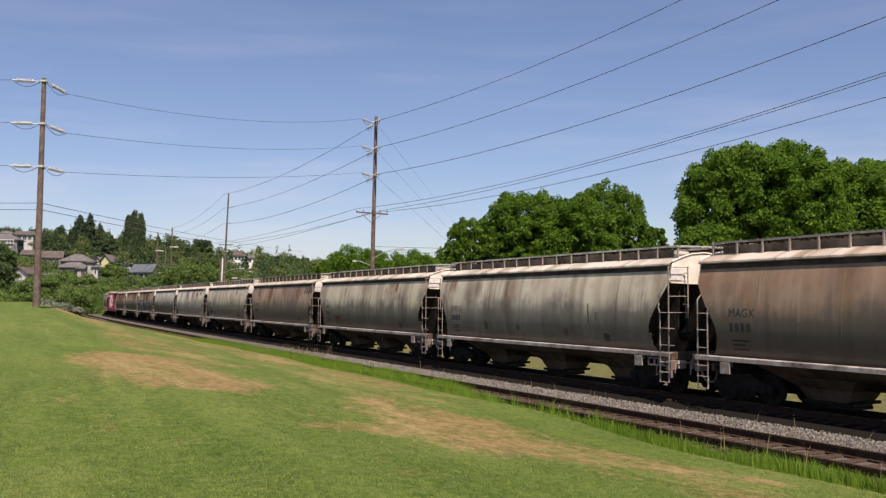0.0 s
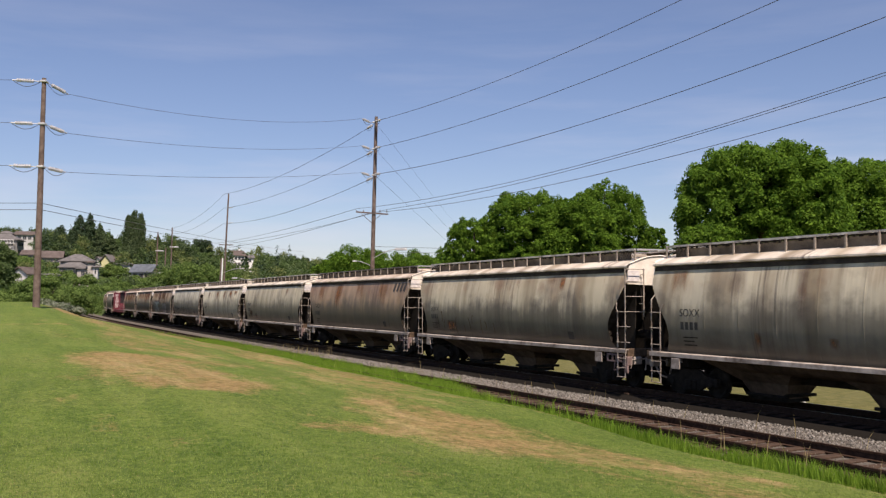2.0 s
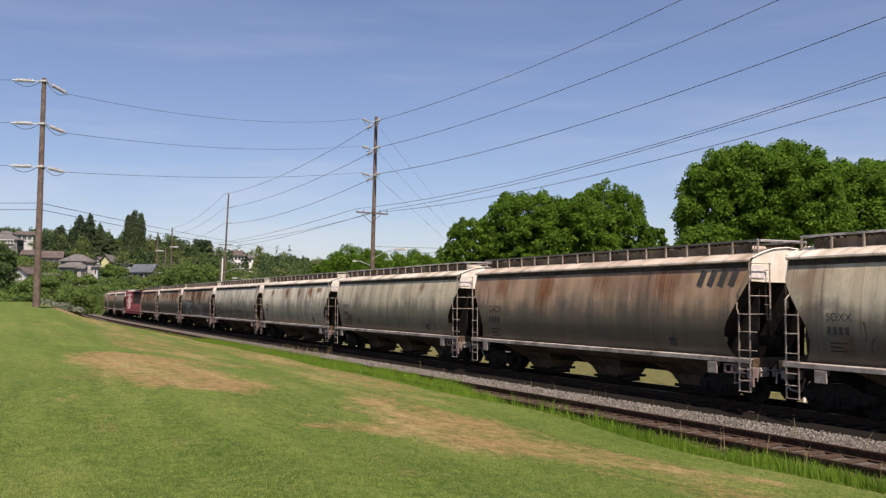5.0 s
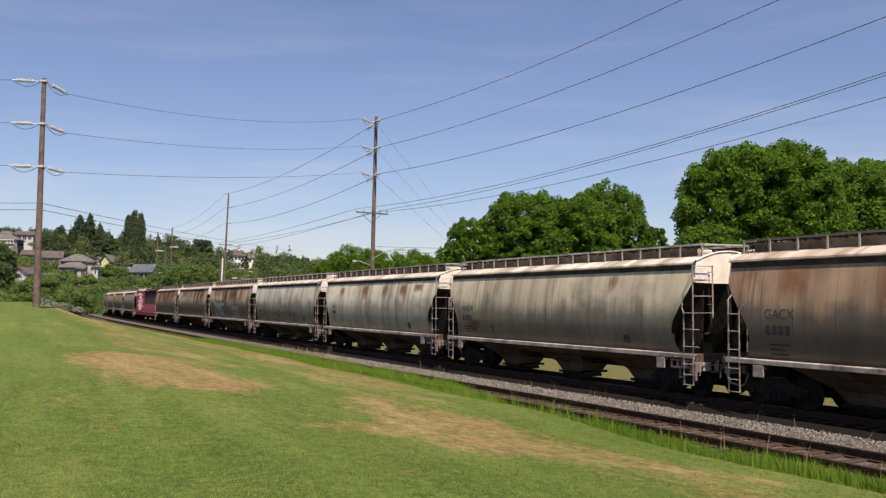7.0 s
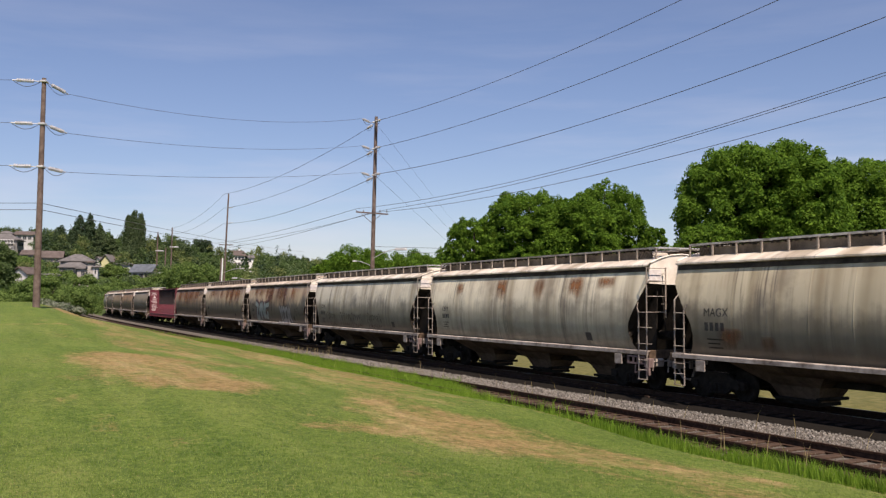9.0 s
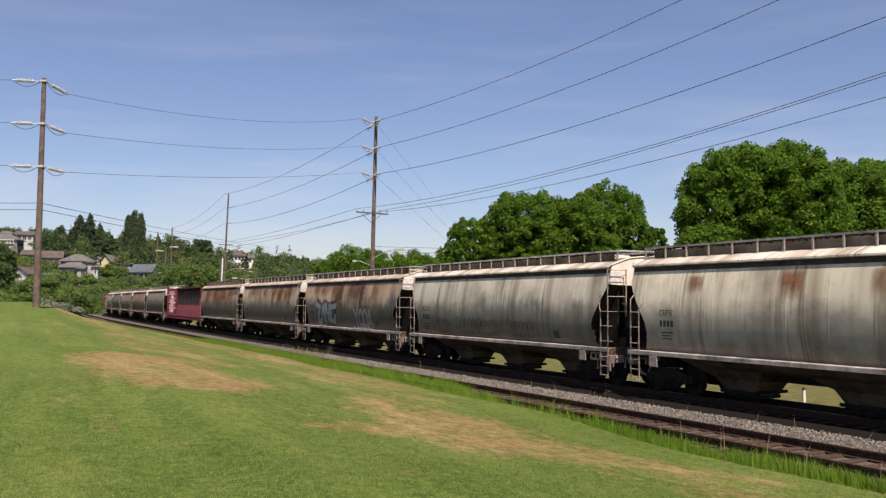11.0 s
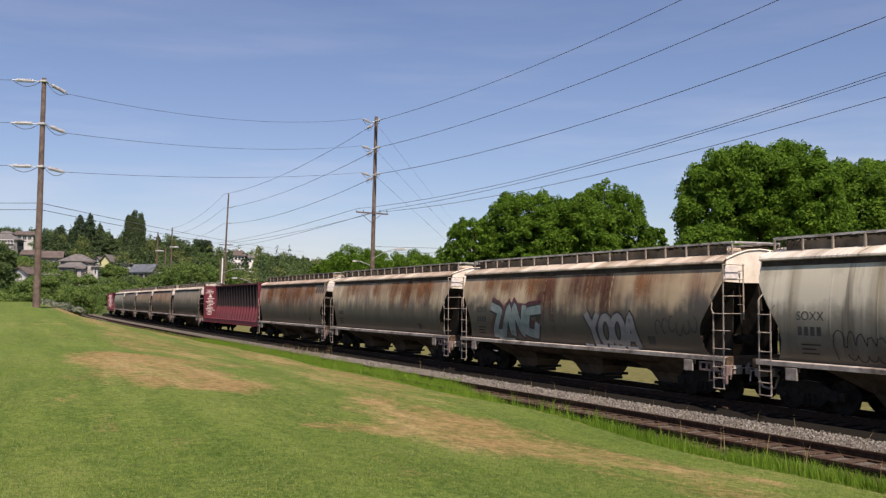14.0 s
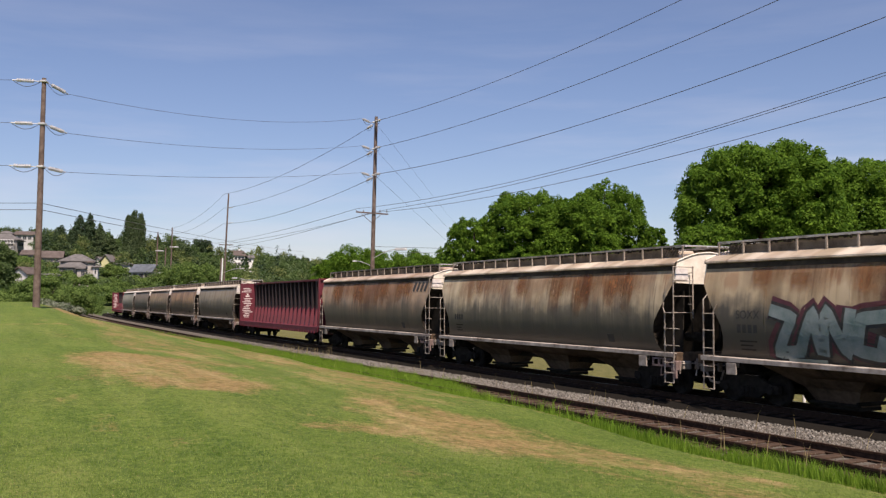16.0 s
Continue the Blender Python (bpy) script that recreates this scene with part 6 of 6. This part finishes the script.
MAPLE = "large round-headed maple tree in full green leaf"
for i, (x, y, w, h, base) in enumerate(((27.7, 81, 14.2, 17.7, 4.6), (40.6, 88, 12.6, 18.0, 3.2), (47.5, 93, 12.0, 15.0, 1.5), (21.9, 76.5, 6.6, 10.2, 1.0),
                                        (9.4, 101, 11.2, 16.2, 0.8), (14.2, 100, 9.4, 15.7, 0.8), (18.7, 107, 10.2, 18.2, 0.8), (3.4, 102, 6.6, 13.4, 0.8), (23.6, 104, 2.9, 12.4, 5.0))):
    build_tree(x, y, w, h, base, 11 + i + 60 * (i == 6), 0.165, int(680 * w * w) + 3000, M_MAPLE, MAPLE, n=int(30 * w + 120), name="maple_tree", group="maples along the road", limbs=16 if w > 11 else 7)
for i, (x, y, w, h) in enumerate(((-19.6, 165, 7.5, 11.2), (-14.0, 158, 10, 13.0), (-6.0, 162, 9.5, 12.0), (-1.5, 150, 8.5, 11.6), (3.0, 138, 7.5, 10.4), (0.5, 168, 9, 12.4), (-17.5, 168, 9, 12.0), (-10.0, 166, 9, 12.2))):
    build_tree(x, y, w, h, 0.3, 31 + i, 0.20, 23000, M_MAPLE, "round green broadleaf tree beyond the road", n=70, name="broadleaf_tree", group="trees beyond the road")


# ---- hillside: houses, firs, woods ----
W_GREY = mottled("grey_siding", (0.135, 0.128, 0.122), (0.21, 0.20, 0.19), 0.8, 0.7, 0, 0.1)
W_WHITE = mottled("white_siding", (0.38, 0.37, 0.36), (0.54, 0.53, 0.51), 0.8, 0.7, 0, 0.1)
W_BRIGHT = mottled("bright_white_siding", (0.60, 0.59, 0.57), (0.76, 0.75, 0.73), 0.8, 0.7, 0, 0.1)
W_YELLOW = mottled("pale_yellow_siding", (0.44, 0.42, 0.22), (0.56, 0.53, 0.30), 0.8, 0.7, 0, 0.1)
W_SLATE = mottled("dull_white_siding", (0.34, 0.33, 0.32), (0.48, 0.47, 0.46), 0.8, 0.7, 0, 0.1)
W_TAN = mottled("tan_siding", (0.27, 0.24, 0.21), (0.38, 0.35, 0.31), 0.8, 0.7, 0, 0.1)
R_GREY = mottled("grey_shingle", (0.085, 0.080, 0.078), (0.17, 0.16, 0.155), 0.9, 0.9, 0, 0.4)
R_BROWN = mottled("brown_shingle", (0.070, 0.056, 0.050), (0.135, 0.110, 0.100), 0.9, 0.9, 0, 0.4)
R_SLATE = mottled("blue_grey_shingle", (0.065, 0.075, 0.09), (0.13, 0.145, 0.165), 0.9, 0.9, 0, 0.4)


def build_house(x, y, w, dp, eave, top, turn, wall, roof, label, storeys=2, chimney=True, hip=False, sink=1.2, columns=3):
    """A house on the hill with its eaves and ridge at heights over the datum."""
    z = float(ground_z(x, y)[0])
    h, rise = eave - z, top - eave
    root = thing("house", pose(x, y, z, 0, 0, turn), label, "house", "houses on the hillside")
    bm = bmesh.new()
    ring = [(-w / 2, -dp / 2), (w / 2, -dp / 2), (w / 2, dp / 2), (-w / 2, dp / 2)]
    loft(bm, [[(a, b, -sink) for a, b in ring], [(a, b, h) for a, b in ring]], caps=True)
    if not hip:
        for sx in (-1, 1):
            loft(bm, [[(sx * w / 2, -dp / 2, h), (sx * w / 2, dp / 2, h)], [(sx * w / 2, 0, h + rise), (sx * w / 2, 0, h + rise)]], closed=False)
    bmesh.ops.recalc_face_normals(bm, faces=bm.faces)
    part("wall", bm, wall, root)
    o = 0.6
    ridge = max(0.05, w / 2 - dp * 0.42)
    bm = bmesh.new()
    low = [(-w / 2 - o, -dp / 2 - o, h - 0.1), (w / 2 + o, -dp / 2 - o, h - 0.1), (w / 2 + o, dp / 2 + o, h - 0.1), (-w / 2 - o, dp / 2 + o, h - 0.1)]
    up = [(-ridge, -0.02, h + rise), (ridge, -0.02, h + rise), (ridge, 0.02, h + rise), (-ridge, 0.02, h + rise)]
    if hip:
        loft(bm, [low, [(a, b, c + 0.22) for a, b, c in low], [(a, b, c + 0.25) for a, b, c in up]], caps=True)
    else:                              # two slabs that meet at the ridge, the gable left open
        for sg in (-1, 1):
            ends = [(sg * (dp / 2 + o), h - 0.25), (sg * (dp / 2 + o), h - 0.03), (0, h + rise + 0.24), (0, h + rise + 0.02)]
            loft(bm, [[(x, a, b) for a, b in ends] for x in (-w / 2 - o, w / 2 + o)], caps=True)
    bmesh.ops.recalc_face_normals(bm, faces=bm.faces)
    rf = part("roof", bm, roof, root)
    if chimney:
        bm = bmesh.new()
        box(bm, (w * 0.28, 0.6, h + rise), (0.9, 0.9, 2.0), bev=0.05)
        part("chimney", bm, wall, rf)
    for st in range(storeys):
        zc = h - (st + 0.5) * 2.7
        for k in range(columns):
            xc = (k - (columns - 1) / 2) * w / (columns + 0.4)
            for face in range(2):
                win_w, win_h = (w / (columns + 2.2), 1.35)
                m = pose(xc, -dp / 2 - 0.03, zc) if face == 0 else pose(w / 2 + 0.03, (k - (columns - 1) / 2) * dp / (columns + 0.6), zc, 0, 0, 90)
                bm = bmesh.new()
                box(bm, (0, 0, 0), (win_w + 0.24, 0.08, win_h + 0.24))
                fr = part("window", bm, W_TAN, root)
                fr.matrix_local = m
                bm = bmesh.new()
                for q in (-0.25, 0.25):
                    box(bm, (q * win_w, -0.045, 0), (win_w * 0.45, 0.03, win_h))
                part("pane", bm, M_GLASS, fr, "dark window panes")
    return root


HOUSES = [(-114.4, 293, 9.2, 8.0, 14.8, 16.9, 12, W_GREY, R_GREY, "large grey two-storey house with a grey hipped roof", 1, False, True),
          (-112.8, 286, 7.8, 5.0, 12.7, 14.1, 12, W_GREY, R_GREY, "lower grey house wing with a hipped skirt roof", 1, False, True),
          (-109.4, 284.5, 3.4, 2.4, 12.3, 12.7, 12, W_TAN, R_GREY, "tan clapboard bay below the grey house", 1, False, True),
          (-106.7, 283, 1.6, 1.6, 14.2, 14.5, 12, W_TAN, R_BROWN, "tan chimney tower beside the grey house", 0, False, True),
          (-105.4, 284, 1.3, 3.0, 12.8, 13.3, 12, W_WHITE, R_GREY, "narrow white house wing with tall windows", 2, False, True),
          (-127.1, 354, 9.0, 6.0, 17.8, 20.1, 6, W_WHITE, R_BROWN, "long house with a brown roof behind the yellow gable", 1, False, False),
          (-126.9, 346, 4.0, 3.0, 16.8, 18.6, 82, W_WHITE, R_GREY, "small white gabled house", 1, False, False),
          (-123.6, 345, 4.2, 3.4, 17.0, 19.4, 82, W_YELLOW, R_GREY, "pale yellow house with a steep gable", 1, False, False),
          (-121.4, 347, 2.6, 4.0, 17.0, 18.2, 8, W_YELLOW, R_BROWN, "low pale yellow house wing", 1, False, False),
          (-112.6, 331, 5.0, 4.0, 15.4, 15.9, 0, W_WHITE, R_GREY, "long low white garage on the slope", 0, False, True),
          (-95.8, 301, 7.2, 5.0, 11.9, 14.2, -14, W_SLATE, R_SLATE, "low white house with a dark blue-grey roof", 1, False, False),
          (-158.6, 338, 10.4, 8.0, 24.2, 26.4, 8, W_GREY, R_GREY, "broad grey house with white balconies on the hilltop", 2, False, True),
          (-140.7, 319, 5.0, 5.0, 18.2, 19.6, 12, W_TAN, R_BROWN, "low tan house with a brown roof", 1, True, False),
          (-132.8, 317, 6.8, 5.0, 17.1, 19.2, 16, W_TAN, R_BROWN, "low tan house with a broad brown gable roof", 1, False, False),
          (-109.0, 244, 4.6, 4.2, 9.6, 11.2, 76, W_WHITE, R_BROWN, "white cottage with a reddish brown gable", 1, False, False),
          (-108.0, 240, 3.9, 3.0, 7.2, 7.6, 0, W_WHITE, R_GREY, "white garage below the cottage", 1, False, True),
          (-107.6, 253, 6.6, 1.6, 9.5, 9.8, 0, W_WHITE, R_GREY, "long low white shed beside the cottage", 0, False, True),
          (-96.3, 435, 6.2, 6.0, 23.7, 25.9, 40, W_BRIGHT, R_BROWN, "white house with a brown roof on the far ridge", 2, True, False),
          (-91.6, 440, 3.8, 4.0, 22.9, 24.0, 30, W_BRIGHT, R_GREY, "small white house on the far ridge", 1, False, False),
          (-177.8, 380, 6.0, 6.0, 29.4, 30.6, 5, W_GREY, R_GREY, "grey house at the top of the hill", 1, False, True),
          (-171.0, 382, 6.6, 5.0, 29.3, 30.6, 15, W_WHITE, R_BROWN, "small white house at the top of the hill", 1, False, False)]
for hx, hy, w, dp, eave, top, turn, wall, roof, label, st, chim, hip in HOUSES:
    build_house(hx, hy, w, dp, eave, top, turn, wall, roof, label, st, chim, hip, columns=1 if w < 4.3 else 3)

for k in range(3):            # white balconies on the front of the broad hilltop house
    rail = tagged(new("balcony"), "white balcony with a slatted rail on the hilltop house", "balcony", "balconies of the hilltop house")
    rail.matrix_world = pose(-157.4, 332.6, 23.1 - 2.5 * k, 0, 0, 8)
    bm = bmesh.new()
    box(bm, (0, 0, -0.1), (8.6, 1.8, 0.2))
    part("deck", bm, W_BRIGHT, rail)
    bm = bmesh.new()
    box(bm, (0, -0.85, 1.0), (8.6, 0.1, 0.14))
    part("handrail", bm, W_BRIGHT, rail)
    for x in np.linspace(-4.2, 4.2, 9):
        bm = bmesh.new()
        box(bm, (x, -0.85, 0.5), (0.14, 0.1, 1.0))
        part("baluster", bm, W_BRIGHT, rail)

for i, (x, y, top, w, m) in enumerate(((-139.4, 358, 35.4, 15.0, M_FIR), (-136.8, 361, 36.4, 11.0, M_FIR), (-141.6, 362, 32.0, 11.0, M_FIR), (-129.6, 352, 31.8, 8.6, M_POPLAR), (-126.6, 356, 27.4, 7.5, M_POPLAR), (-116.1, 380, 29.4, 5.0, M_FIR),
                                       (-110.6, 376, 26.4, 6.0, M_FIR), (-101.4, 405, 28.6, 4.6, M_FIR), (-163.0, 390, 31.5, 5.0, M_FIR))):
    gz = float(ground_z(x, y)[0])
    build_tree(x, y, w, top - gz, 0.8, 51 + i, 0.30, 22000 if w > 7 else 12000, m, "tall dark green fir tree on the hillside" if m is M_FIR else "tall olive-green conifer on the hillside", "cone", 190, "fir_tree", "firs on the hillside")
for i, (x, y, top, w) in enumerate(((-118.0, 350, 34.2, 4.8), (-116.3, 351, 35.9, 4.6), (-114.6, 353, 35.0, 4.6), (-116.6, 356, 30.0, 6.0))):
    gz = float(ground_z(x, y)[0])
    build_tree(x, y, w, top - gz, 0.5, 66 + i, 0.30, 15000, M_POPLAR, "slim dark poplar tree on the hillside", "column", 90, "poplar_tree", "poplars on the hillside")
build_tree(-143.7, 350, 6.0, 29.6 - float(ground_z(-143.7, 350)[0]), 0.5, 166, 0.34, 9000, M_FIR, "dark round conifer beside the hilltop houses", "column", 40, "dark_conifer")
build_tree(-149.8, 355, 6.5, 27.3 - float(ground_z(-149.8, 355)[0]), 0.5, 167, 0.34, 8000, M_POPLAR, "rounded green tree beside the hilltop houses", n=60, name="broadleaf_tree")
build_tree(-106.1, 410, 9.0, 29.8 - float(ground_z(-106.1, 410)[0]), 0.5, 168, 0.36, 9000, M_FIR, "dark rounded tree on the far ridge", n=60, name="broadleaf_tree")
for i, (x, top, w) in enumerate(((-88.4, 27.6, 7.0), (-83.1, 28.4, 8.5), (-77.4, 27.2, 8.0), (-72.0, 25.8, 7.5))):
    build_tree(x, 520, w, top - float(ground_z(x, 520)[0]), 0.3, 172 + i, 0.42, 7000, M_FIR, "dark tree on the far ridge", n=50, name="broadleaf_tree", group="trees on the far ridge")
build_tree(-93.6, 436, 5.0, 25.4 - float(ground_z(-93.6, 436)[0]), 0.5, 169, 0.36, 5000, M_FIR, "dark tree between the houses on the far ridge", n=40, name="broadleaf_tree")
build_tree(-58.8, 120, 8.0, 10.4, 0.2, 67, 0.17, 34000, M_BROAD, "dense dark green tree at the lawn's far edge", n=150, name="broadleaf_tree")
for i, (x, y, w, h) in enumerate(((-64.5, 240, 13, 12.5), (-57.5, 238, 12, 11.8), (-70.5, 246, 11, 10.5))):
    build_tree(x, y, w, h, 0.2, 71 + i, 0.26, 20000, M_SHRUB, "bright green rounded tree behind the railway bend", n=110, name="broadleaf_tree", group="trees at the bend")


def shrub(x, y, w, h, seed, material, label, leaf=0.15, count=9000, name="shrub"):
    root = thing(name, pose(x, y, float(ground_z(x, y)[0])), label, "shrub", "shrubs at the lawn's edge")
    rng = random.Random(seed)
    bm = bmesh.new()
    for i in range(7):
        a = i * 0.9 + rng.uniform(-0.2, 0.2)
        rod(bm, (0, 0, -0.2), (math.cos(a) * w * 0.3, math.sin(a) * w * 0.3, h * rng.uniform(0.5, 0.8)), 0.06, 5, 0.02)
    part("stems", bm, M_BARK, root)
    lobes = []
    for i in range(34):
        a, r = rng.uniform(0, 6.28), w / 2 * math.sqrt(rng.random()) * 0.85
        rr = w * rng.uniform(0.10, 0.18)
        lobes.append((r * math.cos(a), r * math.sin(a), h * (0.25 + 0.55 * rng.random() * (1 - (2 * r / w) ** 2 * 0.7)), rr, rr * 0.8))
    part("leaves", leaf_cloud("leaves", lobes, count, leaf, material, seed), None, root)


for i, (x, y, w, h) in enumerate(((-47.5, 93, 6.0, 2.0), (-40.8, 95, 5.0, 4.0), (-42.0, 98, 6.5, 4.6), (-43.5, 103, 7.0, 5.2), (-44.5, 107, 8.0, 6.0), (-42.2, 106, 6.0, 5.0), (-49.0, 100, 8.0, 2.4), (-52.0, 96, 6.0, 2.4),
                                  (-47.0, 116, 7.0, 5.4), (-50.5, 125, 7.0, 5.4), (-53.5, 134, 7.0, 5.0), (-57.0, 143, 7.0, 5.0), (-61.5, 153, 8.0, 5.2), (-66.5, 166, 9.0, 5.6), (-60.0, 128, 9.0, 6.0), (-71.5, 179, 9.0, 5.6), (-77.0, 192, 9.0, 5.8), (-79.0, 205, 10.0, 5.5), (-86.0, 222, 11.0, 6.0), (-66.0, 145, 11.0, 6.0), (-75.0, 165, 11.0, 6.0))):
    shrub(x, y, w, h, 80 + i, M_SHRUB, "bushy green shrub at the lawn's far edge", *((0.115, 15000) if y < 112 else (0.15, 9000)))
for i, (x, y) in enumerate(((-92, 268), (-85, 262), (-99, 276), (-106, 274), (-113, 277), (-80, 258), (-94, 258), (-87, 250), (-120, 280), (-98.5, 293), (-94.0, 292), (-90.5, 294), (-111.5, 322), (-114.5, 324), (-131, 308), (-137, 309), (-142, 311))):
    shrub(x, y, 10.0, 4.6, 130 + i, M_SHRUB, "bushy green shrub on the slope below the houses", 0.26, 7000)
for i, (x, y) in enumerate(((-39.0, 92), (-38.0, 92.5), (-37.0, 93.5))):
    shrub(x, y, 2.6, 1.2, 110 + i, M_BLOOM, "low shrub with pale blossom at the lawn's edge", 0.10, 7000, "blossom_shrub")


def build_woods():
    """Far woods over the hill: many crowns in one."""
    rng = np.random.default_rng(12)
    clear = [(h[0], h[1], h[2], {W_YELLOW: 60, W_BRIGHT: 62, W_SLATE: 2}.get(h[7], 60 if h[0] < -150 or h[1] < 260 else 22 if h[1] < 300 else 7)) for h in HOUSES]
    lobes = [[], [], [], []]
    tries = 0
    while sum(map(len, lobes)) < 1350 * 7 and tries < 9000:
        tries += 1
        b, r = math.radians(rng.uniform(-1, 31)), 238 + 290 * rng.random() ** 0.8
        x, y = -math.sin(b) * r, math.cos(b) * r
        if any(abs(math.atan2(-hx, hy) - b) < (hw * 0.5 + 1.2) / math.hypot(hx, hy) and math.hypot(hx, hy) - deep < r < math.hypot(hx, hy) + 6 for hx, hy, hw, deep in clear):
            continue
        deg = math.degrees(b)
        h, w = rng.uniform(5.5, 12.0), rng.uniform(4.5, 9.0)
        if deg > 17 and r < 330:
            h *= 0.5
            w *= 0.7
        h *= 0.74 if 12.5 < deg < 15.5 else 1.12 if deg < 12.5 else 1.0
        z = float(ground_z(x, y)[0])
        if 11.5 < deg < 13.1 and r < 440 and (z + h * 0.95 - 2.97) / r > 0.0405:      # the ridge house looks over these
            continue
        if rng.random() < 0.07:                # a conifer among the broadleaves
            for k in range(7):
                f = k / 7
                lobes[3].append((x, y, z + h * (0.25 + 0.95 * f), w * 0.34 * (1.05 - f), h * 0.13))
            continue
        kind = lobes[int(rng.choice(3, p=(0.45, 0.30, 0.25)))]
        for k in range(7):
            a = rng.uniform(0, 6.28)
            q = w * rng.uniform(0.18, 0.38) * (k > 0)
            kind.append((x + q * math.cos(a), y + q * math.sin(a), z + h * (0.74 if k == 0 else rng.uniform(0.2, 0.78)), w * rng.uniform(0.17, 0.28), h * rng.uniform(0.15, 0.23)))
    for group, m, seed, label in zip(lobes, (M_BROAD, M_POPLAR, M_OLIVE, M_FIR), (5, 6, 7, 8), ("dense green broadleaf woods covering the hillside", "darker green woods among the hillside houses", "olive-green brush on the hillside", "dark firs scattered over the hillside")):
        tagged(part("hillside_woods", leaf_cloud("hillside_woods", group, 44 * len(group), 0.42, m, seed, rough=0.9), None), label, "woods", kind="stuff")


build_woods()
motions()
